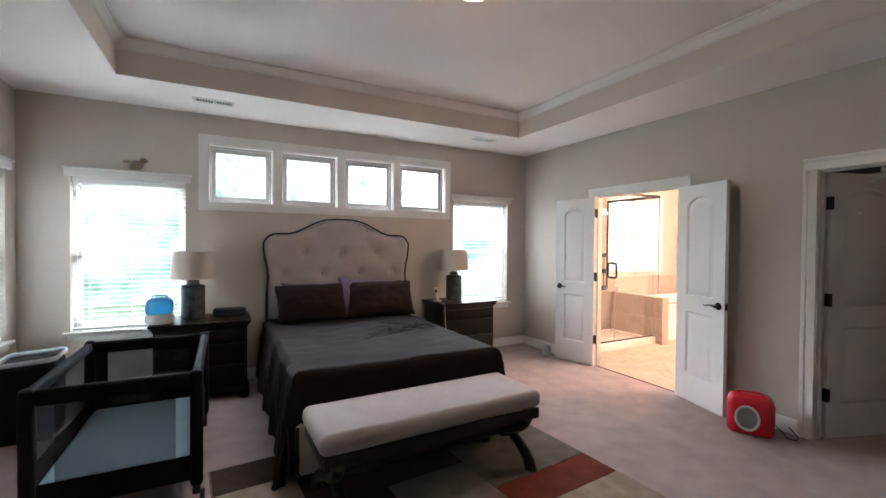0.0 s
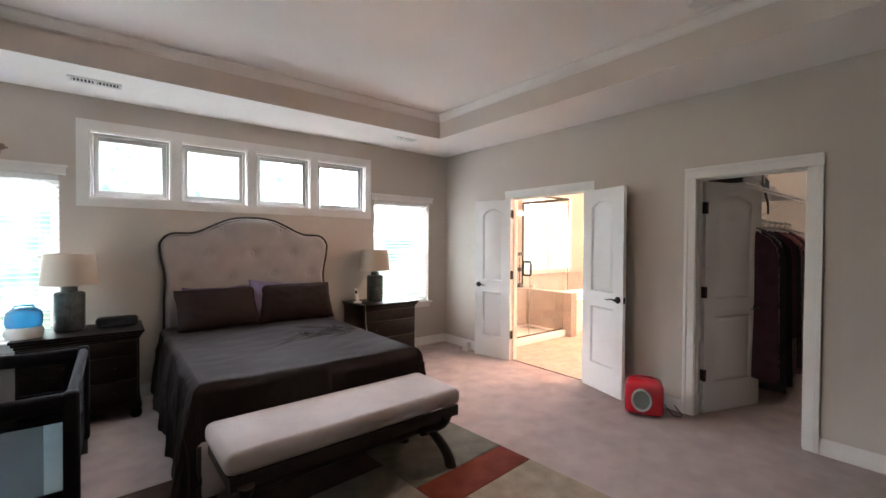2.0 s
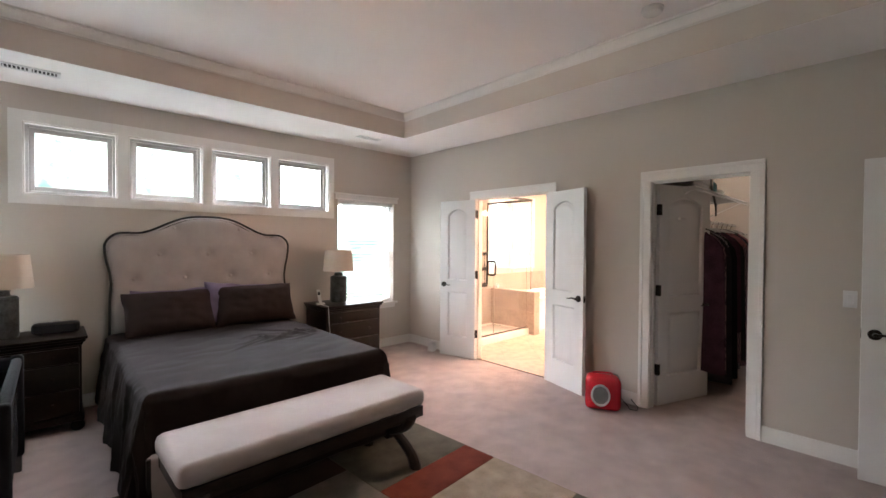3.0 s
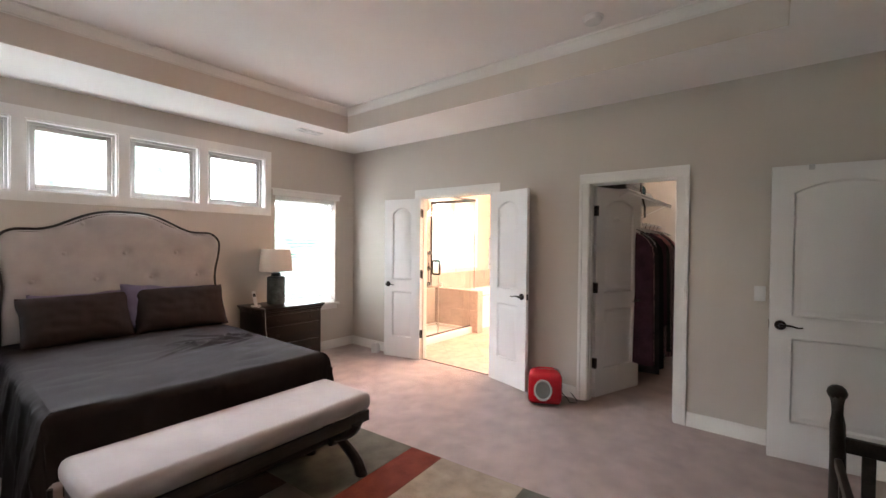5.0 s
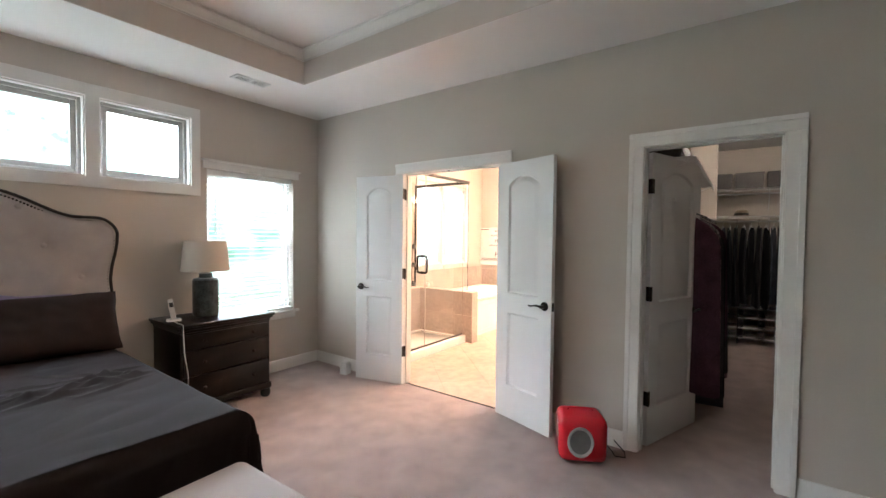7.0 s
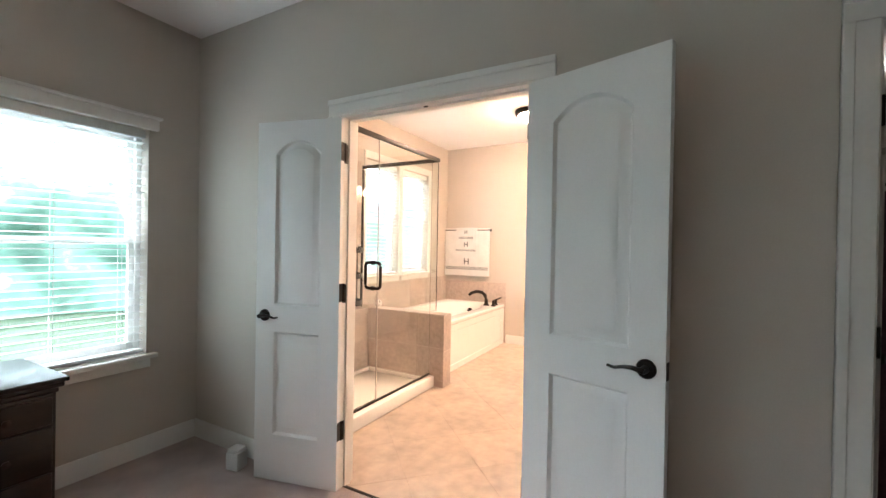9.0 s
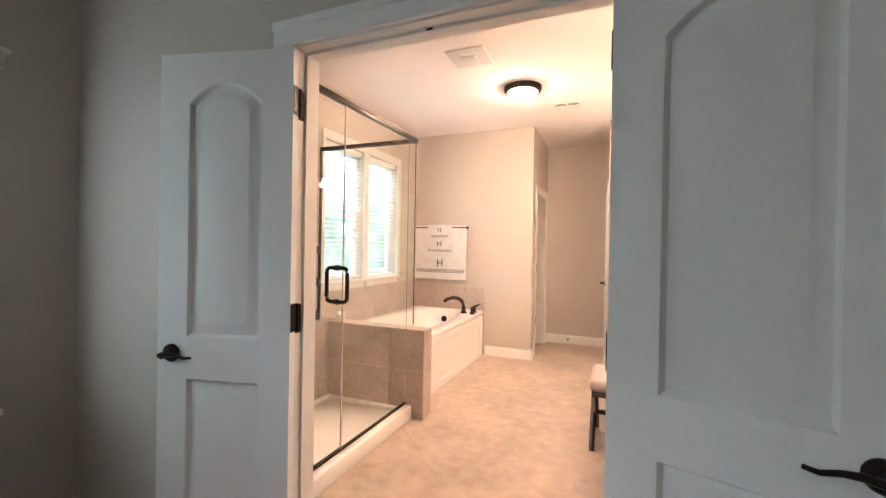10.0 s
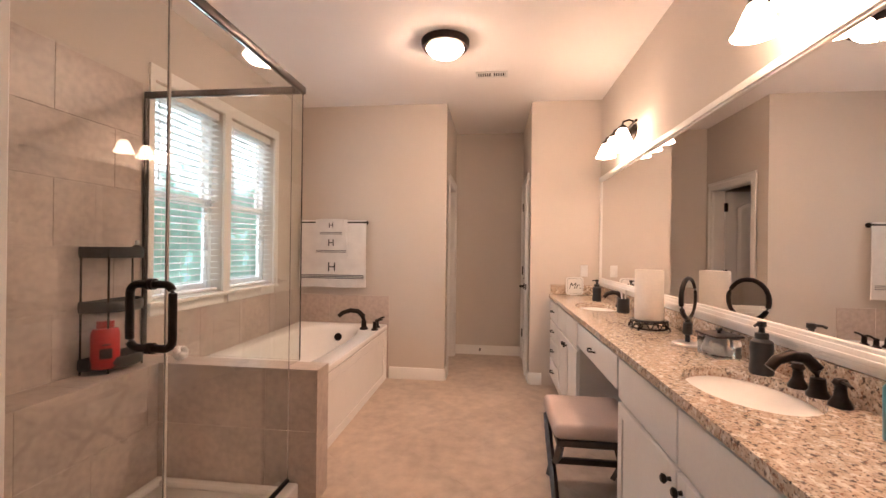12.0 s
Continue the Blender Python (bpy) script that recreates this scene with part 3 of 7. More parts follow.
def tall_window(name, axis, face, out, u0, u1, z0, z1, cap=True):
    """out: +1 or -1, the way outdoors. The room side has a sill, apron and a flat cap."""
    w = thing(name, "tall double-hung window with white sill and cap", "window", kind="structure")
    depth = face + out * 0.085
    sashes(w, axis, u0, u1, z0, z1, depth, True, M_TRIM)
    def bx(a0, c0, a1, c1, d0, d1, bev=0.004):
        bm = BM()
        lo, hi = sorted((face - out * d0, face - out * d1))
        if axis == "y":
            box(bm, a0, lo, c0, a1, hi, c1, bev, 2)
        else:
            box(bm, lo, a0, c0, hi, a1, c1, bev, 2)
        return bm
    part("window_sill", bx(u0 - 0.05, z0 - 0.025, u1 + 0.05, z0, -0.0, 0.045), M_TRIM, w)
    part("sill_board", bx(u0, z0 - 0.02, u1, z0 + 0.004, -0.083, -0.001, 0), M_TRIM, w)
    part("apron", bx(u0 - 0.02, z0 - 0.085, u1 + 0.02, z0 - 0.026, 0.001, 0.014), M_TRIM, w)
    if cap:
        b = part("window_cap", bx(u0 - 0.035, z1 - 0.002, u1 + 0.045, z1 + 0.065, 0.001, 0.035), M_TRIM, w)
        part("cap_strip", bx(u0 - 0.05, z1 + 0.0655, u1 + 0.06, z1 + 0.082, 0.001, 0.05), M_TRIM, w)
    return w


tall_window("window_1", "y", YN, 1, *WL, *WZ)
tall_window("window_2", "y", YN, 1, *WR, *WZ)
tall_window("window_3", "x", XW, -1, 4.36, 5.30, *WZ)
blind("y", YN + 0.045, *WL, WZ[0] + 0.004, WZ[1])
blind("y", YN + 0.045, *WR, WZ[0] + 0.004, WZ[1])
blind("x", XW - 0.045, 4.36, 5.30, WZ[0] + 0.004, WZ[1])

w4 = thing("window_4", "row of four small high windows in one white surround", "window", kind="structure")
bm = BM()
CX0, CX1, CB0, CB1 = 0.41, 3.32, CZ[0] - 0.085, CZ[1] + 0.095
for x0, z0, x1, z1 in [(CX0, CB0, CX1, CZ[0] - 0.004), (CX0, CZ[1] + 0.004, CX1, CB1), (CX0, CZ[0] - 0.004, CLERE[0][0] - 0.004, CZ[1] + 0.004),
                       (CLERE[3][1] + 0.004, CZ[0] - 0.004, CX1, CZ[1] + 0.004)] + [(a[1] + 0.004, CZ[0] - 0.004, b[0] - 0.004, CZ[1] + 0.004) for a, b in zip(CLERE, CLERE[1:])]:
    box(bm, x0, YN - 0.016, z0, x1, YN - 0.001, z1)
part("surround", bm, M_TRIM, w4, smooth=None)
for c in CLERE:
    sashes(w4, "y", *c, *CZ, YN + 0.05, False, M_SASH)
    for x in c:
        lo, hi = sorted((x, x + (0.008 if x == c[0] else -0.008)))
        part("reveal", one(lo, YN - 0.001, CZ[0], hi, YN + 0.05, CZ[1]), M_TRIM, w4, smooth=None)
    part("reveal", one(c[0] + 0.008, YN - 0.001, CZ[0], c[1] - 0.008, YN + 0.05, CZ[0] + 0.008), M_TRIM, w4, smooth=None)
    part("reveal", one(c[0] + 0.008, YN - 0.001, CZ[1] - 0.008, c[1] - 0.008, YN + 0.05, CZ[1]), M_TRIM, w4, smooth=None)

for i, b in enumerate(BW):
    tall_window("window_%d" % (5 + i), "y", YB, 1, *b, *BWZ, cap=False)
    blind("y", YB + 0.045, *b, BWZ[0] + 0.004, BWZ[1])
bm = BM()
for x0, z0, x1, z1 in ((6.49, BWZ[1] + 0.004, 7.965, BWZ[1] + 0.085), (6.49, BWZ[0], 6.526, BWZ[1] + 0.004), (7.894, BWZ[0], 7.965, BWZ[1] + 0.004), (7.174, BWZ[0], 7.256, BWZ[1] + 0.004)):
    box(bm, x0, YB - 0.016, z0, x1, YB - 0.001, z1)
solid("trim_bath_windows", bm, M_TRIM, "white casing round the paired bathroom windows", "trim", "structure", smooth=None)

# ---- outdoors ----
solid("ground", one(-60, YN + 0.25, -0.6, 60, 80, -0.5), M_GRASS, "lawn outside the windows", "ground", "structure", smooth=None)
bm = BM()
arc = [(14 * math.cos(a) + 2, 14 * math.sin(a) + 3) for a in [radians(10 + 10 * i) for i in range(22)]]
lo = [bm.verts.new((x, y, -0.5)) for x, y in arc]
hi = [bm.verts.new((x, y, 22)) for x, y in arc]
for i in range(len(arc) - 1):
    bm.faces.new((lo[i], lo[i + 1], hi[i + 1], hi[i]))
solid("backdrop", bm, M_GARDEN, "glowing backdrop of trees and sky with painted haze", "backdrop", "structure", smooth=None)

# ---- bedroom things ----
M_LINEN = mat("oatmeal_linen", (0.415, 0.377, 0.37), 0.9, var=0.06, scale=8, fine=320, bump=0.25, bumpscale=500, sheen=0.3)
M_BENCHLINEN = mat("pale_grey_linen", (0.36, 0.325, 0.32), 0.9, var=0.05, scale=8, fine=320, bump=0.25, bumpscale=500, sheen=0.3)
M_SHEET = mat("charcoal_brown_sheet", (0.0225, 0.0162, 0.0163), 0.75, spec=0.09, var=0.1, scale=4, fine=300, bump=0.08, bumpscale=600)
M_PILLOW = mat("dark_brown_pillowcase", (0.030, 0.0190, 0.0180), 0.8, spec=0.12, var=0.12, scale=6, fine=300, bump=0.08, bumpscale=600)
M_LAVENDER = mat("lavender_pillowcase", (0.16, 0.13, 0.22), 0.7, var=0.08, scale=6, fine=300, bump=0.08)
M_DARKWOOD = wood("espresso_wood", (0.005, 0.0035, 0.003), (0.013, 0.0075, 0.0055), 0.38)
M_BENCHWOOD = wood("black_brown_wood", (0.008, 0.006, 0.005), (0.026, 0.018, 0.014), 0.4)
for _m, _s in ((M_DARKWOOD, 0.22), (M_BENCHWOOD, 0.25)):
    _m.node_tree.nodes["Principled BSDF"].inputs["Specular IOR Level"].default_value = _s
M_PIPING = mat("dark_brown_piping", (0.008, 0.006, 0.005), 0.5, var=0.1)
M_SHADE = mat("cream_lampshade", (0.56, 0.49, 0.41), 0.9, var=0.03, scale=5, fine=250, bump=0.1, bumpscale=400)
M_CERAMIC = mat("slate_ceramic", (0.06, 0.075, 0.08), 0.32, var=0.35, scale=14, fine=60, bump=0.1)
M_FABRIC = mat("black_nylon", (0.006, 0.006, 0.008), 0.8, spec=0.15, var=0.15, scale=15, fine=250, bump=0.15, bumpscale=500)
M_BLUEPAD = mat("pale_blue_fitted_sheet", (0.25, 0.36, 0.41), 0.85, var=0.05, scale=5, fine=200, bump=0.1)
M_BLUETANK = glass("blue_translucent_plastic", (0.04, 0.30, 0.62), 0.3)
M_BLUETANK.node_tree.nodes["Principled BSDF"].inputs["Transmission Weight"].default_value = 0.55
M_WHITEPL = mat("white_plastic", (0.72, 0.72, 0.71), 0.4, var=0.02)
M_RED = mat("glossy_red_plastic", (0.50, 0.012, 0.022), 0.25, var=0.06, coat=0.4)
M_GREYMESH = mat("grey_perforated_plastic", (0.20, 0.20, 0.20), 0.6, var=0.2, fine=300, bump=0.3, bumpscale=600)
M_SILVER = mat("silver_plastic", (0.55, 0.55, 0.55), 0.3, 0.6, var=0.05)
M_TAN = mat("tan_plush", (0.28, 0.22, 0.15), 0.95, var=0.2, scale=20, bump=0.3, sheen=0.5)

# bed
bed = thing("bed", "upholstered queen bed made with a dark charcoal-brown sheet", "bed", pose(1.84, 4.3, 0))


def hb_top(u):
    """Height of the headboard's outline at u in -1..1."""
    a = abs(u)
    if a < 0.74:
        return 1.56 + 0.175 * (0.5 + 0.5 * math.cos(math.pi * (a / 0.74) ** 1.45))
    if a < 0.86:
        return 1.56
    return 1.559 - 0.12 * (1 - math.sqrt(max(0.0, 1 - ((a - 0.86) / 0.14) ** 2)))


BUTTONS = [(-0.3, 1.62), (0.3, 1.62), (-0.42, 1.36), (0, 1.36), (0.42, 1.36), (-0.62, 1.13), (-0.21, 1.13), (0.21, 1.13), (0.62, 1.13), (-0.42, 0.9), (0, 0.9), (0.42, 0.9)]


def hb_half(z):
    return 0.80 + 0.03 * math.exp(-((z - 1.40) / 0.16) ** 2) - 0.015 * math.exp(-((z - 1.12) / 0.12) ** 2)


bm = BM()
NU, NZ = 72, 60
rows = []
for j in range(NZ + 1):
    row = []
    for i in range(NU + 1):
        u = -1 + 2 * i / NU
        z = 0.30 + (hb_top(u) - 0.30) * j / NZ
        x = u * hb_half(z)
        edge = min(1.0, (1 - abs(u)) * 14, (hb_top(u) - z) * 12)
        y = 0.055 * math.sqrt(max(0, 1 - (1 - edge) ** 2))
        for bx, bz in BUTTONS:
            d2 = (x - bx) ** 2 + (z - bz) ** 2
            y -= 0.024 * math.exp(-d2 / 0.0018) + 0.014 * math.exp(-d2 / 0.014)
        row.append(bm.verts.new((x, 1.12 - y, z)))
    rows.append(row)
for a, b in zip(rows, rows[1:]):
    for i in range(NU):
        bm.faces.new((a[i], a[i + 1], b[i + 1], b[i]))
head = part("headboard", bm, M_LINEN, bed, "tufted oatmeal linen headboard with arched top", 80)
bm = BM()
prism(bm, [(hb_half(0.3), 0.3)] + [(hb_half(0.3 + 0.1 * k), 0.3 + 0.1 * k) for k in range(1, 12)] + [(u * hb_half(hb_top(u)), hb_top(u)) for u in [1 - 2 * k / 60 for k in range(61)]]
      + [(-hb_half(0.3 + 0.1 * k), 0.3 + 0.1 * k) for k in range(11, 0, -1)] + [(-hb_half(0.3), 0.3)], "y", 1.12, 1.17)
part("headboard_back", bm, M_LINEN, bed)
bm = BM()
path = [(hb_half(z), 1.082, z) for z in (0.05, 0.3, 0.6, 0.9, 1.0, 1.1, 1.2, 1.3, 1.38)] + [(u * (hb_half(hb_top(u)) + 0.004), 1.082, hb_top(u) + 0.004) for u in [math.cos(math.pi * k / 90) for k in range(91)]]
path += [(-hb_half(z), 1.082, z) for z in (1.38, 1.3, 1.2, 1.1, 1.0, 0.9, 0.6, 0.3, 0.05)]
tube(bm, path, 0.0105, 8)
part("piping", bm, M_PIPING, head, "dark brown welt round the headboard")
bm = BM()
inner = [(u * (hb_half(hb_top(u)) - 0.022), hb_top(u) - 0.022) for u in [math.cos(math.pi * k / 130) for k in range(10, 121)]]
inner += [(sx * (hb_half(z) - 0.02), z) for sx in (-1, 1) for z in [0.72 + 0.024 * k for k in range(29)]]
for x, z in inner:
    lathe(bm, [(0.0, 0.0), (0.006, 0.001), (0.007, 0.004), (0.004, 0.008), (0.0, 0.009)], 8, m=pose(x, 1.093, z, 90))
tagged(part("nailheads", bm, M_BRONZE, head, "row of dark nailheads inside the welt"), kind="stuff")
for x, z in BUTTONS:
    bm = BM()
    lathe(bm, [(0.0, 0.0), (0.016, 0.003), (0.018, 0.009), (0.01, 0.014), (0.0, 0.015)], 12, m=pose(x, 1.098, z, 90))
    part("button", bm, M_LINEN, head)
for x in (-0.79, 0.71):
    part("side_rail", one(x, -0.99, 0.12, x + 0.025, 1.1, 0.36, 0.006), M_LINEN, bed)
fb = part("footboard", one(-0.82, -1.10, 0.05, 0.745, -1.03, 0.36, 0.02, 3), M_LINEN, bed, "low linen-covered footboard with dark piping")
bm = BM()
tube(bm, [(-0.815, -1.10, 0.36), (-0.815, -1.10, 0.09), (-0.79, -1.10, 0.055), (0.715, -1.10, 0.055), (0.74, -1.10, 0.09), (0.74, -1.10, 0.36)], 0.012, 8)
part("piping", bm, M_PIPING, fb, "dark brown welt")
part("mattress", one(-0.765, -0.99, 0.33, 0.70, 1.04, 0.645, 0.05, 3), M_WHITEPL, bed, "white mattress under the sheet")
for x in (-0.75, 0.66):
    for y in (-1.03, 1.0):
        part("leg", one(x, y, 0.0, x + 0.05, y + 0.05, 0.12, 0.004), M_DARKWOOD, bed)

# the sheet drapes over the mattress and hangs at the foot and both sides
bm = BM()
crng = random.Random(12)
CREASES = []
for k in range(17):
    ang = radians(crng.uniform(8, 40) if k % 4 else crng.uniform(-50, -20))
    CREASES.append((crng.uniform(0.02, 0.62), crng.uniform(-0.28, 0.14), math.cos(ang), math.sin(ang), crng.uniform(0.10, 0.30), crng.uniform(0.011, 0.022), crng.uniform(0.010, 0.018)))
W2, WR2, drop_l, drop_r, drop_f = 0.785, 0.735, 0.60, 0.42, 0.52
us = [-W2 - drop_l + (W2 + WR2 + drop_l + drop_r) * i / 220 for i in range(221)]
vs = [-1.03 - drop_f + (1.98 + drop_f) * j / 240 for j in range(241)]
rows = []
for v in vs:
    row = []
    for u in us:
        du = max(0.0, -u - W2 + 0.02, u - WR2 + 0.02)
        dv = max(0.0, -1.01 - v)
        side = -1 if u < 0 else 1
        x = max(-W2, min(WR2, u))
        y = max(-1.03, v)
        d = math.hypot(du, dv)
        n1 = noise.noise(Vector((u * 2.2, v * 2.2, 3.0)))
        z = 0.662 + 0.008 * n1
        if d > 0:
            r = 0.055 if side < 0 else 0.08
            ang = min(d / r, math.pi / 2)
            down = r * (1 - math.cos(ang)) + max(0.0, d - r * math.pi / 2)
            out = r * math.sin(ang) - r * 0.6 + (0.10 if side > 0 else 0.19) * max(0, d - 0.09) * (1 if du and dv else 0.55)
            w = v if du > dv else u
            lively = 1.0 if (du > dv and side < 0) or (du and dv) else 0.3
            fold = 0.020 * math.sin(w * 13 + 2.6 * n1 + 1.0) * min(1, d * 4) * (0.45 + 0.55 * lively)
            fold += 0.013 * lively * (1 - abs(math.sin(w * 19 + d * 5 + 4 * n1))) ** 2 * min(1, d * 6)
            fold += 0.006 * lively * noise.noise(Vector((u * 16, v * 16, 5.0)))
            out += fold
            x += side * out * (du / d)
            y -= out * (dv / d)
            z -= down
        # creases pulled across the middle
        cre = 0.010 * abs(noise.noise(Vector((u * 3.1 + v * 1.6, v * 5.0 - u * 2.2, 7.0))))
        wob = 0.03 * noise.noise(Vector((u * 5, v * 5, 9.0)))
        for cu, cv, cs, sn, half, ht, wd in CREASES:
            a, b = (u - cu) * cs + (v - cv) * sn, (v - cv) * cs - (u - cu) * sn + wob
            if abs(a) < half and abs(b) < 4 * wd:
                cre += ht * math.cos(a / half * math.pi / 2) * math.exp(-(b / wd) ** 2)
        z += cre * (1 if d == 0 else 0.4)
        row.append(bm.verts.new((x, y, max(0.02 + 0.01 * n1, z))))
    rows.append(row)
for a, b in zip(rows, rows[1:]):
    for i in range(len(us) - 1):
        bm.faces.new((a[i], a[i + 1], b[i + 1], b[i]))
bmesh.ops.transform(bm, matrix=pose(1.81, 4.33, 0), verts=bm.verts)
solid("bed_sheet", bm, M_SHEET, "creased charcoal-brown sheet hanging over the bed", "bedding", smooth=80)


def pillow_mesh(w, h, t, seed):
    bm = BM()
    n = 28
    for sgn in (-1, 1):
        g = []
        for j in range(n + 1):
            row = []
            for i in range(n + 1):
                u, v = -1 + 2 * i / n, -1 + 2 * j / n
                e = (1 - abs(u) ** 4) * (1 - abs(v) ** 4)
                pin = 1 - 0.05 * (abs(u) ** 2) * (1 - abs(v) ** 2) * 1.2
                wr = 0.011 * noise.noise(Vector((u * 3 + seed, v * 3, sgn))) + 0.010 * (1 - abs(noise.noise(Vector((u * 4.5 + seed, v * 2.5 + u * 2, 4.0)))) * 3) * (0.3 + 0.7 * abs(u))
                ru = 1 + 0.03 * noise.noise(Vector((seed, v * 2.2, 1.0)))
                rv = 1 + 0.05 * noise.noise(Vector((u * 2.4, seed, 2.0)))
                row.append(bm.verts.new((u * w / 2 * ru * (1 - 0.04 * (1 - v * v) * u * u), sgn * (t / 2 * max(0, e) ** 0.55 + wr * max(0, e)), v * h / 2 * rv * (1 - 0.07 * (1 - u * u) * v * v))))
            g.append(row)
        for a, b in zip(g, g[1:]):
            for i in range(n):
                bm.faces.new((a[i], a[i + 1], b[i + 1], b[i]))
    bmesh.ops.remove_doubles(bm, verts=bm.verts, dist=1e-4)
    return bm


solid("pillow", pillow_mesh(0.72, 0.42, 0.2, 1), M_PILLOW, "plump dark brown pillow leaning on the headboard", "pillow", at=pose(1.46, 5.08, 0.840, -28, 0, 4), smooth=80, group="bed pillows")
solid("pillow", pillow_mesh(0.76, 0.43, 0.2, 5), M_PILLOW, "plump dark brown pillow leaning over a lavender one", "pillow", at=pose(2.2, 5.06, 0.850, -30, 0, -5), smooth=80, group="bed pillows")
solid("pillow", pillow_mesh(0.62, 0.42, 0.16, 9), M_LAVENDER, "lavender pillow tucked behind the dark ones", "pillow", at=pose(2.05, 5.16, 0.865, -20, 6, 2), smooth=80, group="bed pillows")

solid("pillow", pillow_mesh(0.64, 0.44, 0.14, 13), M_LAVENDER, "lavender pillow standing behind the brown one", "pillow", at=pose(1.49, 5.19, 0.825, -14, 0, 1), smooth=80, group="bed pillows")

# bench
bench = thing("bench", "upholstered bench with crossed dark wooden legs", "bench", pose(1.765, 2.925, 0, 0, 0, 1.5))
bm = BM()
box(bm, -0.72, -0.245, 0.405, 0.72, 0.245, 0.515, 0.042, 4)
part("cushion", bm, M_BENCHLINEN, bench, "pale grey linen cushion", 60)
for y in (-0.235, 0.215):
    part("apron", one(-0.70, y, 0.335, 0.70, y + 0.02, 0.405, 0.005), M_BENCHWOOD, bench)
for x in (-0.70, 0.68):
    part("apron", one(x, -0.21, 0.335, x + 0.02, 0.21, 0.405, 0.005), M_BENCHWOOD, bench)
for x in (-0.61, 0.61):
    for s in (-1, 1):
        bm = BM()
        pts = []
        for k in range(13):
            f = k / 12
            pts.append((x + 0.02 * s, s * (0.235 - 0.47 * f + 0.055 * math.sin(2 * math.pi * f)), 0.36 - 0.335 * f))
        tube(bm, pts, [0.040 - 0.008 * math.sin(math.pi * k / 12) for k in range(13)], 10)
        lathe(bm, [(0.0, 0.0), (0.036, 0.004), (0.04, 0.02), (0.034, 0.04), (0.0, 0.05)], 12, at=(x + 0.02 * s, -s * 0.24, 0.0))
        part("leg", bm, M_BENCHWOOD, bench, "curved crossed leg with scrolled foot")
    bm = BM()
    lathe(bm, [(0.0, -0.05), (0.045, -0.045), (0.05, -0.02), (0.05, 0.02), (0.045, 0.045), (0.0, 0.05)], 16, m=pose(x, 0, 0.19, 0, 90))
    part("rosette", bm, M_BENCHWOOD, bench)
bm = BM()
tube(bm, [(-0.56, 0, 0.19), (-0.4, 0, 0.19), (-0.2, 0, 0.2), (0, 0, 0.205), (0.2, 0, 0.2), (0.4, 0, 0.19), (0.56, 0, 0.19)], [0.02, 0.028, 0.022, 0.03, 0.022, 0.028, 0.02], 10)
part("stretcher", bm, M_BENCHWOOD, bench, "turned wooden stretcher")

# rug: joined fields of wool in muted colours
RUGC = {"sage": (0.17, 0.165, 0.14), "brick": (0.20, 0.05, 0.035), "cream": (0.40, 0.33, 0.26), "taupe": (0.22, 0.175, 0.14), "brown": (0.075, 0.05, 0.04), "grey": (0.25, 0.23, 0.21)}
RUGM = {k: mat("rug_wool_" + k, c, 0.95, var=0.14, scale=9, fine=200, bump=0.5, bumpscale=350, spec=0.1) for k, c in RUGC.items()}
rug = thing("rug", "patchwork area rug in sage, brick, cream and brown", "rug", pose(1.62, 2.75, 0.002, 0, 0, 4))
RW, RE, RS, RN = -1.0, 1.24, -1.55, 0.93
part("backing", one(RW - 0.008, RS - 0.008, 0.0, RE + 0.008, RN + 0.008, 0.007), RUGM["taupe"], rug)
FIELDS = [(-1.0, 0.62, -0.25, 0.93, "brown"), (-0.25, 0.62, 0.45, 0.93, "taupe"), (0.45, -0.14, 1.24, 0.93, "sage"), (-1.0, 0.2, -0.55, 0.62, "cream"),
          (-0.55, 0.2, 0.45, 0.62, "brown"), (0.45, -0.40, 1.24, -0.14, "brick"), (-0.1, -0.40, 0.45, 0.2, "grey"), (-1.0, -0.25, -0.1, 0.2, "brown"),
          (0.62, -1.0, 1.24, -0.40, "cream"), (0.0, -1.0, 0.62, -0.40, "taupe"), (-1.0, -0.9, 0.0, -0.25, "grey"), (-0.1, -0.4, 0.0, -0.25, "grey"),
          (0.5, -1.55, 1.24, -1.0, "sage"), (-0.3, -1.55, 0.5, -1.0, "brick"), (-1.0, -1.55, -0.3, -0.9, "cream")]
for x0, y0, x1, y1, c in FIELDS:
    part("field", one(x0 + 0.002, y0 + 0.002, 0.0072, x1 - 0.002, y1 - 0.002, 0.013, 0.002, 1), RUGM[c], rug, c + " wool field")


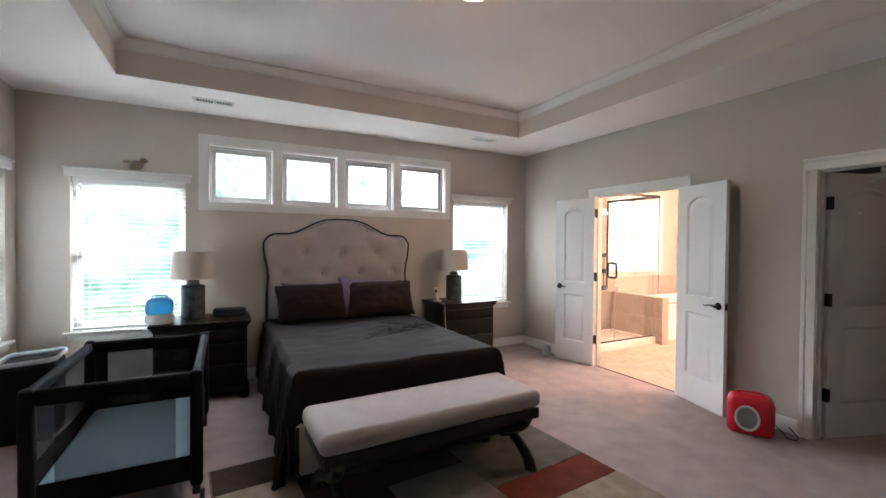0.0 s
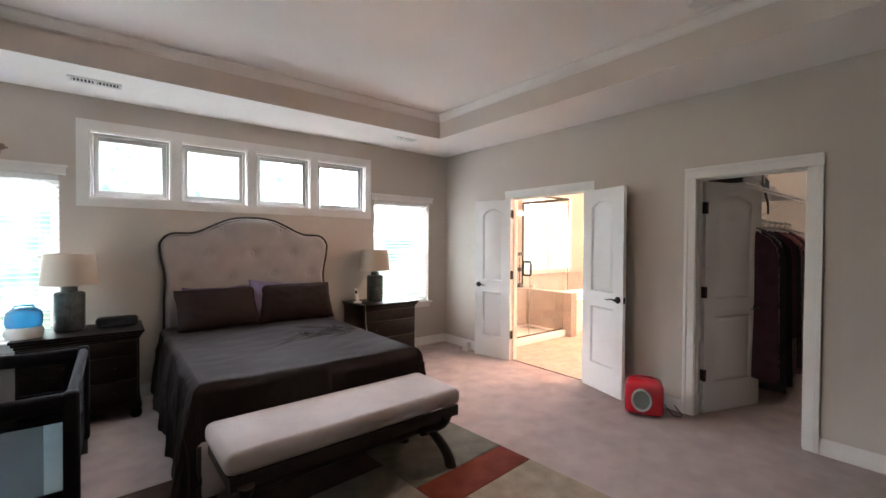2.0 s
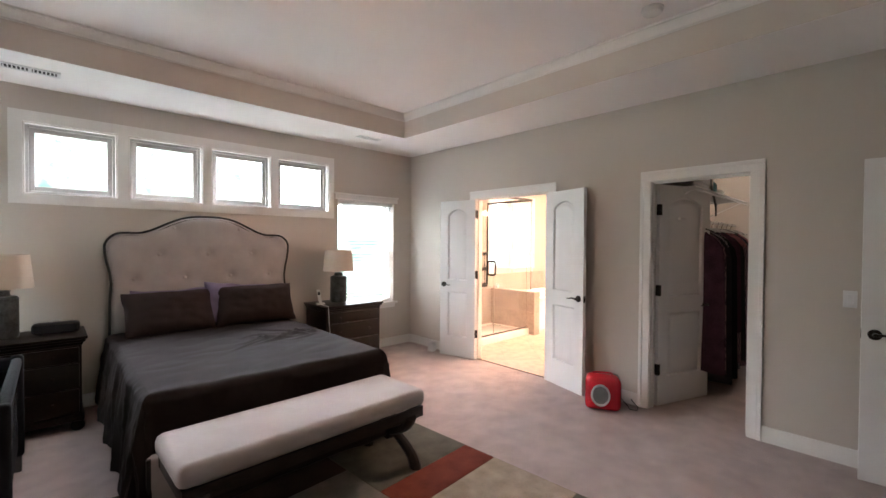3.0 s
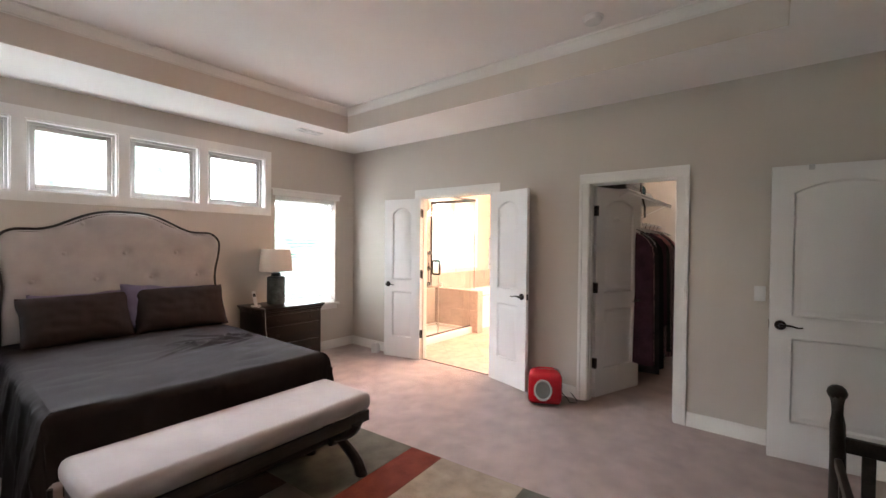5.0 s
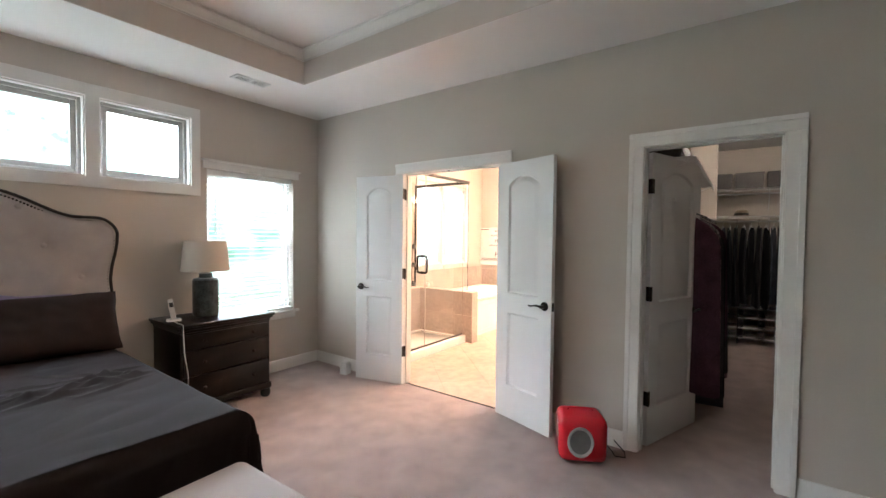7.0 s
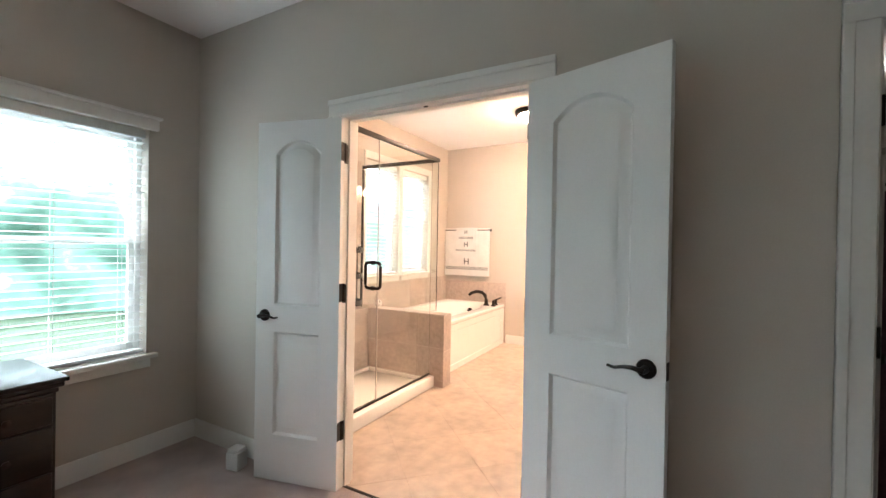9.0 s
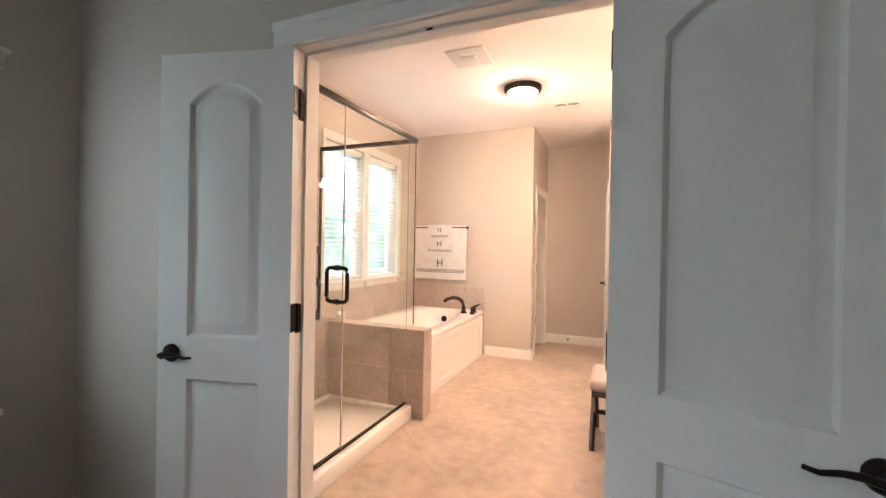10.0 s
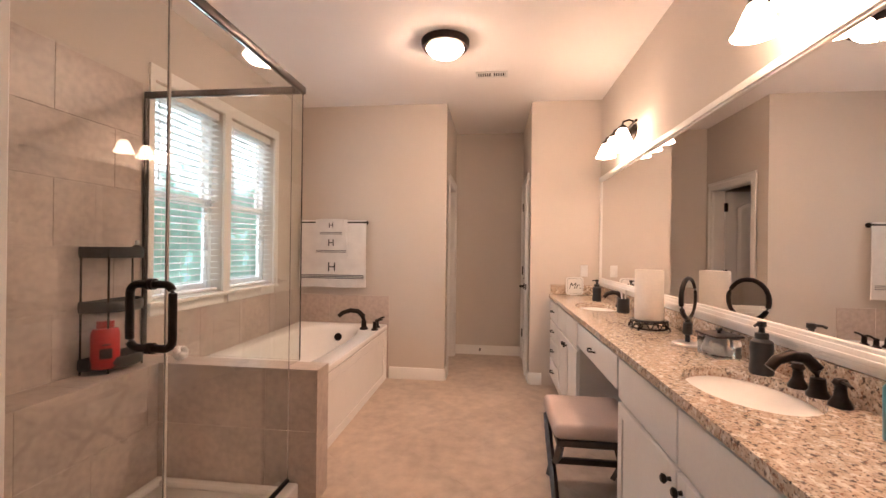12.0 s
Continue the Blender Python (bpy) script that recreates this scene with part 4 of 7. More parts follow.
# nightstands
def nightstand(x0, x1, y0, y1, h, label):
    th = thing("nightstand", label, "nightstand", pose((x0 + x1) / 2, (y0 + y1) / 2, 0), "nightstands")
    w, d = (x1 - x0) / 2, (y1 - y0) / 2
    bm = BM()
    for o, za, zb, bv in ((0.0, h - 0.022, h, 0.006), (-0.012, h - 0.045, h - 0.022, 0.008), (-0.026, h - 0.07, h - 0.045, 0.01)):
        box(bm, -w - o, -d - o, za, w + o, d + o * 0, zb, bv, 2)
    part("top", bm, M_DARKWOOD, th, "moulded espresso top")
    part("body", one(-w + 0.035, -d + 0.035, 0.10, w - 0.035, d, h - 0.07, 0.004), M_DARKWOOD, th)
    bm = BM()
    box(bm, -w + 0.02, -d + 0.02, 0.075, w - 0.02, d, 0.13, 0.012, 2)
    part("plinth", bm, M_DARKWOOD, th)
    for sx in (-1, 1):
        for sy in (-1, 1):
            bm = BM()
            cx, cy = sx * (w - 0.06), sy * (d - 0.06) if sy < 0 else d - 0.06
            lathe(bm, [(0.028, 0.0), (0.04, 0.012), (0.044, 0.04), (0.036, 0.075)], 12, at=(cx, cy, 0))
            part("foot", bm, M_DARKWOOD, th)
    zs = [(h - 0.20, h - 0.082), (h - 0.40, h - 0.21), (0.14, h - 0.41)]
    for za, zb in zs:
        dr = part("drawer", one(-w + 0.05, -d + 0.018, za, w - 0.05, -d + 0.038, zb, 0.007, 2), M_DARKWOOD, th)
        for kx in (-w * 0.5, w * 0.5):
            bm = BM()
            lathe(bm, [(0.006, 0.0), (0.006, 0.012), (0.014, 0.018), (0.015, 0.024), (0.0, 0.029)], 12, m=pose(kx, -d + 0.018, (za + zb) / 2, 90))
            part("knob", bm, M_BRONZE, dr, "small dark metal knob")
    return th


nightstand(2.89, 3.69, 4.90, 5.44, 0.755, "espresso wooden nightstand with three drawers beside the window")
nightstand(0.06, 0.87, 4.90, 5.44, 0.74, "espresso wooden nightstand holding a humidifier and clock")


def table_lamp(at):
    th = thing("table_lamp", "unlit table lamp with ribbed slate ceramic base and cream shade", "lamp", at, "bedside lamps")
    bm = BM()
    prof = [(0.0, 0.0), (0.094, 0.0), (0.1, 0.012)]
    for k in range(13):
        z = 0.02 + 0.02 * k
        prof += [(0.1015, z), (0.0995, z + 0.01)]
    prof += [(0.102, 0.285), (0.09, 0.3), (0.055, 0.306), (0.05, 0.33), (0.056, 0.338), (0.03, 0.345), (0.0, 0.346)]
    lathe(bm, prof, 32)
    part("base", bm, M_CERAMIC, th, "ribbed slate ceramic base")
    bm = BM()
    lathe(bm, [(0.008, 0.345), (0.008, 0.40), (0.016, 0.405), (0.016, 0.45), (0.0, 0.455)], 10)
    part("socket", bm, M_BRONZE, th)
    bm = BM()
    lathe(bm, [(0.186, 0.36), (0.162, 0.60), (0.158, 0.60), (0.182, 0.36)], 40)
    bm.faces.ensure_lookup_table()
    for f in [f for f in bm.faces if len(f.verts) > 4]:
        bm.faces.remove(f)
    part("shade", bm, M_SHADE, th, "cream linen drum shade")
    bm = BM()
    for a in (0, 120, 240):
        c, s = math.cos(radians(a)), math.sin(radians(a))
        tube(bm, [(0, 0, 0.585), (0.161 * c, 0.161 * s, 0.59)], 0.003, 6)
    part("spider", bm, M_BRONZE, th)
    return th


table_lamp(pose(3.25, 5.24, 0.755) @ Matrix.Diagonal((1.0, 1.0, 1.06, 1.0)))
table_lamp(pose(0.38, 5.22, 0.74) @ Matrix.Diagonal((1.0, 1.0, 1.06, 1.0)))

# humidifier, clock and monitor
hu = thing("humidifier", "small humidifier with blue tank and white base", "humidifier", pose(0.13, 5.06, 0.74))
bm = BM()
lathe(bm, [(0.0, 0.0), (0.10, 0.0), (0.112, 0.02), (0.112, 0.07), (0.1, 0.085), (0.0, 0.086)], 28, scale=(1, 0.8))
part("base", bm, M_WHITEPL, hu)
bm = BM()
lathe(bm, [(0.098, 0.087), (0.106, 0.11), (0.108, 0.16), (0.098, 0.205), (0.07, 0.228), (0.03, 0.234), (0.0, 0.234)], 28, scale=(1, 0.8))
part("tank", bm, M_BLUETANK, hu, "translucent blue water tank")
bm = BM()
tube(bm, [(-0.06, 0, 0.225), (-0.05, 0, 0.245), (0, 0, 0.25), (0.05, 0, 0.245), (0.06, 0, 0.225)], 0.008, 8)
part("handle", bm, M_BLUETANK, hu)

ck = thing("clock_radio", "black bedside clock radio with rounded ends", "clock", pose(0.69, 5.22, 0.74, 0, 0, -6))
bm = BM()
box(bm, -0.145, -0.055, 0.0, 0.145, 0.055, 0.085, 0.028, 4)
part("body", bm, M_BLACK, ck, "black case", smooth=60)
part("display", one(-0.128, -0.0585, 0.014, 0.128, -0.0545, 0.071, 0.001, 1), mat("smoked_display", (0.03, 0.03, 0.035), 0.1), ck, "dark glossy display")
bm = BM()
tube(bm, [(-0.03, 0, 0.084), (-0.025, 0, 0.103), (0.025, 0, 0.103), (0.03, 0, 0.084)], 0.004, 6)
part("top_handle", bm, M_SILVER, ck)

mo = thing("baby_monitor", "white baby monitor standing on its charging dock", "monitor", pose(2.97, 5.16, 0.755, 0, 0, -18))
bm = BM()
box(bm, -0.05, -0.04, 0.0, 0.05, 0.04, 0.018, 0.008, 2)
part("dock", bm, M_WHITEPL, mo)
bm = BM()
box(bm, -0.019, -0.009, 0.0, 0.019, 0.009, 0.16, 0.007, 3, pose(0, 0.0, 0.016, -14, -8))
part("handset", bm, M_WHITEPL, mo)
bm = BM()
box(bm, -0.013, -0.0108, 0.095, 0.013, -0.0085, 0.132, 0.0, 1, pose(0, 0.0, 0.016, -14, -8))
part("screen", bm, M_BLACK, mo, "small dark screen", None)
bm = BM()
tube(bm, [(2.955, 5.12, 0.761), (2.94, 5.02, 0.761), (2.935, 4.92, 0.763), (2.93, 4.888, 0.760), (2.925, 4.875, 0.715), (2.93, 4.87, 0.55), (2.955, 4.87, 0.38), (2.95, 4.86, 0.2), (2.93, 4.86, 0.08), (2.91, 4.9, 0.02)], 0.0035, 6)
solid("white_cable", bm, M_WHITEPL, "thin white power cable hanging down the nightstand", "cable")

# travel crib
cr = thing("travel_crib", "black folding travel crib with pale blue mattress", "crib", pose(0.145, 3.87, 0))
cw, cl, ch = 0.355, 0.545, 0.745
for sx in (-1, 1):
    bm = BM()
    box(bm, sx * cw - 0.024, -cl + 0.03, ch - 0.065, sx * cw + 0.024, cl - 0.03, ch, 0.02, 3)
    part("side_rail", bm, M_FABRIC, cr, "padded black nylon rail", 60)
for sy in (-1, 1):
    bm = BM()
    box(bm, -cw + 0.02, sy * cl - 0.024, ch - 0.085, cw - 0.02, sy * cl + 0.024, ch, 0.02, 3)
    part("end_rail", bm, M_FABRIC, cr, "padded black nylon rail", 60)
for sx in (-1, 1):
    for sy in (-1, 1):
        bm = BM()
        box(bm, sx * cw - 0.032, sy * cl - 0.032, 0.10, sx * cw + 0.032, sy * cl + 0.032, ch + 0.008, 0.02, 3)
        part("post", bm, M_FABRIC, cr, smooth=60)
        bm = BM()
        box(bm, sx * cw - 0.02, sy * cl - 0.02, 0.0 if sy > 0 else 0.05, sx * cw + 0.02, sy * cl + 0.02, 0.11, 0.006, 2)
        part("foot", bm, M_BLACK, cr)
        if sy < 0:
            bm = BM()
            lathe(bm, [(0.0, -0.012), (0.03, -0.012), (0.033, 0.0), (0.03, 0.012), (0.0, 0.012)], 18, m=pose(sx * cw + sx * 0.028, sy * cl, 0.034, 0, 90))
            part("wheel", bm, M_BLACK, cr, "small black castor wheel")
for sx in (-1, 1):
    part("side_skirt", one(sx * cw - 0.004, -cl + 0.03, 0.16, sx * cw + 0.004, cl - 0.03, 0.34), M_FABRIC, cr, smooth=None)
for sy in (-1, 1):
    part("end_skirt", one(-cw + 0.03, sy * cl - 0.004, 0.13, cw - 0.03, sy * cl + 0.004, 0.27), M_FABRIC, cr, smooth=None)
    # cloth bands at both ends of the mesh window
    for sx in (-1, 1):
        a, b = sorted((sx * (cw - 0.03), sx * (cw - 0.10)))
        if sy > 0:
            part("end_band", one(a, sy * cl - 0.004, 0.27, b, sy * cl + 0.004, ch - 0.08), M_FABRIC, cr, smooth=None)
part("base_board", one(-cw + 0.02, -cl + 0.02, 0.14, cw - 0.02, cl - 0.02, 0.2, 0.005), M_FABRIC, cr)
part("mattress", one(-cw + 0.025, -cl + 0.02, 0.201, cw - 0.025, cl - 0.02, 0.262, 0.018, 3), M_BLUEPAD, cr, "pale blue fitted mattress", 60)
MESHM = bpy.data.materials.new("crib_mesh")
MESHM.use_nodes = True
_p = MESHM.node_tree.nodes["Principled BSDF"]
_p.inputs["Base Color"].default_value, _p.inputs["Alpha"].default_value, _p.inputs["Roughness"].default_value = (0.012, 0.012, 0.016, 1), 0.4, 0.9
for sx in (-1, 1):
    part("mesh_side", one(sx * cw - 0.001, -cl + 0.032, 0.34, sx * cw + 0.001, cl - 0.032, ch - 0.06), MESHM, cr, "see-through black mesh", None)
for sy in (-1, 1):
    part("mesh_end", one(-cw + 0.1, sy * cl - 0.001, 0.27, cw - 0.1, sy * cl + 0.001, ch - 0.08), MESHM, cr, "see-through black mesh", None)

# hamper
ha = thing("laundry_hamper", "tall dark fabric hamper with a pale liner rim", "hamper", pose(-0.64, 4.80, 0, 0, 0, 4))
bm = BM()
box(bm, -0.17, -0.17, 0.0, 0.17, 0.17, 0.58, 0.04, 3)
part("body", bm, M_FABRIC, ha)
bm = BM()
rim = [(0.172 * sx * c, 0.172 * sy * c2) for sx, sy, c, c2 in ((1, 1, 0.8, 1), (-1, 1, 0.8, 1), (-1, 1, 1, 0.8), (-1, -1, 1, 0.8), (-1, -1, 0.8, 1), (1, -1, 0.8, 1), (1, -1, 1, 0.8), (1, 1, 1, 0.8))]
tube(bm, [(x, y, 0.59 + 0.012 * math.sin(9 * x + 5 * y)) for x, y in rim], 0.008, 8, 2.2, True)
part("liner", bm, mat("pale_liner", (0.45, 0.5, 0.55), 0.8), ha, "pale folded liner at the rim", 60)

# small tan ornament on the window cap
bm = BM()
for c, r in (((0, 0, 0.045), (0.06, 0.035, 0.045)), ((0.052, 0, 0.09), (0.032, 0.03, 0.032)), ((-0.065, 0, 0.062), (0.04, 0.015, 0.02)), ((0.082, 0, 0.086), (0.018, 0.01, 0.009))):
    r0 = bmesh.ops.create_icosphere(bm, subdivisions=2, radius=1)["verts"]
    bmesh.ops.transform(bm, matrix=Matrix.LocRotScale(c, None, r), verts=r0)
solid("ornament", bm, M_TAN, "small tan bird ornament on the window cap", "ornament", at=pose(-0.10, 5.474, 2.152, 0, 0, 10), smooth=80)

# red speaker box
rs = thing("mini_cooler", "glossy red retro cooler box with round grey grille", "cooler", pose(4.315, 2.35, 0, 0, 0, -62))
bm = BM()
box(bm, -0.152, -0.12, 0.008, 0.152, 0.13, 0.30, 0.05, 5)
part("shell", bm, M_RED, rs, smooth=60)
bm = BM()
lathe(bm, [(0.082, 0.0), (0.088, 0.006), (0.082, 0.011), (0.075, 0.008), (0.07, 0.003)], 32, m=pose(-0.022, -0.119, 0.15, 90), scale=(0.92, 1.12))
part("ring", bm, M_SILVER, rs, "silver trim ring")
bm = BM()
lathe(bm, [(0.0, 0.006), (0.05, 0.005), (0.076, 0.002), (0.076, 0.0)], 32, m=pose(-0.022, -0.1195, 0.15, 90), scale=(0.92, 1.12))
part("grille", bm, M_GREYMESH, rs, "grey perforated grille")
bm = BM()
tube(bm, [(-0.08, 0.02, 0.293), (-0.08, 0.02, 0.312), (-0.06, 0.02, 0.318), (0.06, 0.02, 0.318), (0.08, 0.02, 0.312), (0.08, 0.02, 0.293)], 0.008, 8)
part("handle", bm, M_RED, rs)
bm = BM()
box(bm, 0.145, -0.03, 0.2, 0.156, 0.03, 0.225, 0.003)
part("catch", bm, M_SILVER, rs)
bm = BM()
tube(bm, [(4.47, 2.30, 0.13), (4.50, 2.26, 0.06), (4.50, 2.2, 0.012), (4.44, 2.16, 0.008), (4.46, 2.1, 0.008), (4.53, 2.12, 0.01), (4.575, 2.2, 0.05)], 0.004, 6)
solid("black_cable", bm, M_BLACK, "thin black power cord beside the red cooler", "cable")

# white air freshener box by the doorway
af = thing("door_stop_box", "small white plastic box on the carpet", "box", pose(4.47, 4.86, 0, 0, 0, 12) @ Matrix.Scale(1.25, 4))
bm = BM()
box(bm, -0.035, -0.035, 0.0, 0.035, 0.035, 0.085, 0.008, 2)
part("body", bm, M_WHITEPL, af)
part("lid", one(-0.03, -0.03, 0.085, 0.03, 0.03, 0.1, 0.005, 2), M_WHITEPL, af)


def plate(name, label, at, toggles=1):
    th = thing(name, label, "switch", at)
    part("cover", one(-0.035 - 0.023 * (toggles - 1), -0.006, -0.057, 0.035 + 0.023 * (toggles - 1), -0.001, 0.057, 0.003, 2), M_WHITEPL, th)
    for i in range(toggles):
        x = (i - (toggles - 1) / 2) * 0.046
        part("rocker", one(x - 0.016, -0.0095, -0.033, x + 0.016, -0.0058, 0.033, 0.002, 1), M_WHITEPL, th)
    return th


plate("light_switch", "white single rocker light switch on the wall", pose(4.6, 0.765, 1.13, 0, 0, -90), 1)

# ceiling lamp in the tray and vents
M_DOMEB = mat("lit_glass_dome_soft", (1.0, 0.70, 0.46), 0.4, var=0.0, glow=TRAYLAMP)
cl_ = thing("ceiling_lamp", "lit flush ceiling lamp with frosted glass dome", "lamp", pose(1.93, 2.70, 3.05))
bm = BM()
lathe(bm, [(0.0, -0.096), (0.06, -0.092), (0.12, -0.080), (0.150, -0.062), (0.16, -0.047), (0.155, -0.0462)], 32)
part("dome", bm, M_DOMEB, cl_, "glowing frosted glass dome")
bm = BM()
lathe(bm, [(0.0, -0.046), (0.182, -0.046), (0.19, -0.04), (0.182, -0.034), (0.06, -0.03), (0.05, -0.02), (0.075, -0.014), (0.08, -0.001), (0.0, -0.001)], 32)
part("pan", bm, M_BRONZE, cl_)


def vent(at, w, d, label, n=14):
    n = int(n * 0.62)
    th = thing("ceiling_vent", label, "vent", at)
    bm = BM()
    f = 0.022
    for x0, y0, x1, y1 in ((-w / 2, -d / 2, w / 2, -d / 2 + f), (-w / 2, d / 2 - f, w / 2, d / 2), (-w / 2, -d / 2 + f, -w / 2 + f, d / 2 - f), (w / 2 - f, -d / 2 + f, w / 2, d / 2 - f), (-0.01, -d / 2 + f, 0.01, d / 2 - f)):
        box(bm, x0, y0, -0.009, x1, y1, -0.001, 0.002, 1)
    part("frame", bm, M_WHITEPL, th)
    # flat near-black sheet paints the shade of an open duct behind the slats
    part("duct_shade", one(-w / 2 + f, -d / 2 + f, -0.003, w / 2 - f, d / 2 - f, -0.001), mat("painted_duct_shade", (0.03, 0.03, 0.03), 0.9), th, smooth=None)
    bm = BM()
    box(bm, -0.0035, -d / 2 + f, -0.008, 0.0035, d / 2 - f, -0.004)
    me = mesh("slat", bm, M_WHITEPL)
    for i in range(n):
        x = -w / 2 + f + (w - 2 * f) * (i + 0.5) / n
        s = new("slat", me)
        s.parent, s.location, s.rotation_euler = th, (x, 0, 0), (0, 0.5, 0)
    return th


vent(pose(0.555, 5.02, H), 0.34, 0.13, "white louvred ceiling vent over the window", 22)
vent(pose(3.5, 4.96, H), 0.30, 0.13, "white louvred ceiling vent near the corner", 22)

# toddler bed by the entry
tb = thing("toddler_bed", "dark wooden slatted toddler bed with curled posts", "bed", pose(2.99, 0.47, 0, 0, 0, 0))
TW, TL = 0.52, 1.2
for py in (0, -TW):
    for px, hh in ((0, 0.885), (-TL, 0.885)):
        bm = BM()
        cv = 1 if px == 0 else -1
        pts = [(px, py, 0.0), (px - 0.01 * cv, py, 0.2), (px - 0.015 * cv, py, 0.45), (px - 0.005 * cv, py, 0.65), (px + 0.02 * cv, py, 0.76), (px + 0.05 * cv, py, hh - 0.01), (px + 0.075 * cv, py, hh)]
        tube(bm, pts, [0.028, 0.026, 0.028, 0.026, 0.025, 0.028, 0.024], 10)
        r0 = bmesh.ops.create_icosphere(bm, subdivisions=2, radius=0.034)["verts"]
        bmesh.ops.transform(bm, matrix=pose(px + 0.055 * cv, py, hh - 0.005), verts=r0)
        part("post", bm, M_BENCHWOOD, tb, "curled sleigh-shaped post", 60)
for px in (0, -TL):
    for z0, z1 in ((0.66, 0.72), (0.26, 0.34)):
        part("end_rail", one(px - 0.014, -TW + 0.02, z0, px + 0.014, -0.02, z1, 0.006), M_BENCHWOOD, tb)
    for k in range(5):
        y = -0.09 - k * 0.085
        part("end_slat", one(px - 0.008, y - 0.02, 0.34, px + 0.008, y + 0.02, 0.66, 0.003), M_BENCHWOOD, tb)
for py in (0, -TW):
    part("guard_rail", one(-TL + 0.02, py - 0.012, 0.60, -0.03, py + 0.012, 0.64, 0.006), M_BENCHWOOD, tb)
    part("side_rail", one(-TL + 0.02, py - 0.012, 0.40, -0.03, py + 0.012, 0.45, 0.006), M_BENCHWOOD, tb)
    for k in range(9):
        x = -0.13 - k * 0.118
        part("side_slat", one(x - 0.014, py - 0.006, 0.45, x + 0.014, py + 0.006, 0.60, 0.002), M_BENCHWOOD, tb)
part("mattress", one(-TL + 0.03, -TW + 0.02, 0.22, -0.03, -0.02, 0.36, 0.03, 3), M_BLUEPAD, tb, "pale bedding", 60)

# ---- closet things ----
CLOTH = [("black", (0.012, 0.012, 0.014)), ("charcoal", (0.035, 0.033, 0.038)), ("dusty_rose", (0.42, 0.16, 0.17)), ("slate", (0.07, 0.08, 0.11)), ("plum", (0.07, 0.03, 0.05)),
         ("grey", (0.16, 0.15, 0.16)), ("salmon", (0.42, 0.16, 0.15)), ("teal", (0.04, 0.12, 0.13)), ("mustard", (0.40, 0.20, 0.05)), ("crimson", (0.30, 0.015, 0.05))]
CLOTHM = {n: mat("cloth_" + n, c, 0.85, var=0.25, scale=9, fine=120, bump=0.15, spec=0.2) for n, c in CLOTH}


def stripe(name, a, b):
    m = mat(name, a, 0.85, bump=0.1)
    n, l = m.node_tree.nodes, m.node_tree.links
    wv = n.new("ShaderNodeTexWave")
    wv.inputs["Scale"].default_value, wv.inputs["Distortion"].default_value, wv.inputs["Detail"].default_value = 17, 11, 4
    wv.bands_direction = "Y"
    tc = [x for x in n if x.type == "TEX_COORD"][0]
    l.new(tc.outputs["Object"], wv.inputs["Vector"])
    r = n.new("ShaderNodeValToRGB")
    r.color_ramp.elements[0].color, r.color_ramp.elements[1].color = (*a, 1), (*b, 1)
    r.color_ramp.elements[0].position, r.color_ramp.elements[1].position = 0.4, 0.6
    l.new(wv.outputs["Fac"], r.inputs[0])
    l.new(r.outputs[0], n["Principled BSDF"].inputs["Base Color"])
    return m


CLOTHM["striped"] = stripe("cloth_striped", (0.05, 0.046, 0.058), (0.28, 0.26, 0.265))
CLOTHM["patterned"] = stripe("cloth_patterned", (0.06, 0.035, 0.055), (0.27, 0.165, 0.175))


def garment(at, length, width, colour, seed, rod):
    th = thing("hanging_garment", colour.replace("_", " ") + " garment hanging on a closet rod", "clothes", at, "hanging clothes")
    bm = BM()
    n, k = 26, 16
    rings = []
    for j in range(k + 1):
        f = j / k
        z = rod - 0.09 - f * length
        half = width / 2 * (0.28 + 0.72 * min(1, f * 7) ** 0.6) * (1 + 0.10 * f)
        ring = []
        for i in range(n):
            a = 2 * math.pi * i / n
            rip = 1 + 0.34 * f * math.sin(5 * a + seed) + 0.2 * noise.noise(Vector((math.cos(a) * 2 + seed, math.sin(a) * 2, f * 3)))
            ring.append(bm.verts.new((0.024 * rip * math.sin(a) * (1 + 0.7 * f) + 0.01 * math.sin(seed + 3 * f), half * math.cos(a), z + 0.012 * math.sin(3 * a + seed) * f)))
        rings.append(ring)
    for a, b in zip(rings, rings[1:]):
        for i in range(n):
            bm.faces.new((a[i], a[(i + 1) % n], b[(i + 1) % n], b[i]))
    bm.faces.new(rings[0]), bm.faces.new(rings[-1])
    part("cloth", bm, CLOTHM[colour], th, smooth=70)
    bm = BM()
    tube(bm, [(0, 0.012, rod - 0.008), (0, 0.018, rod + 0.014), (0, 0, rod + 0.022), (0, -0.018, rod + 0.012), (0, -0.012, rod - 0.015), (0, 0, rod - 0.03), (0, 0, rod - 0.06)], 0.0025, 6)
    tube(bm, [(0, -width * 0.34, rod - 0.115), (0, -width * 0.15, rod - 0.075), (0, 0, rod - 0.058), (0, width * 0.15, rod - 0.075), (0, width * 0.34, rod - 0.115)], 0.006, 6)
    part("hanger", bm, M_WHITEPL if seed % 3 else M_BLACK, th, "plastic hanger")
    return th


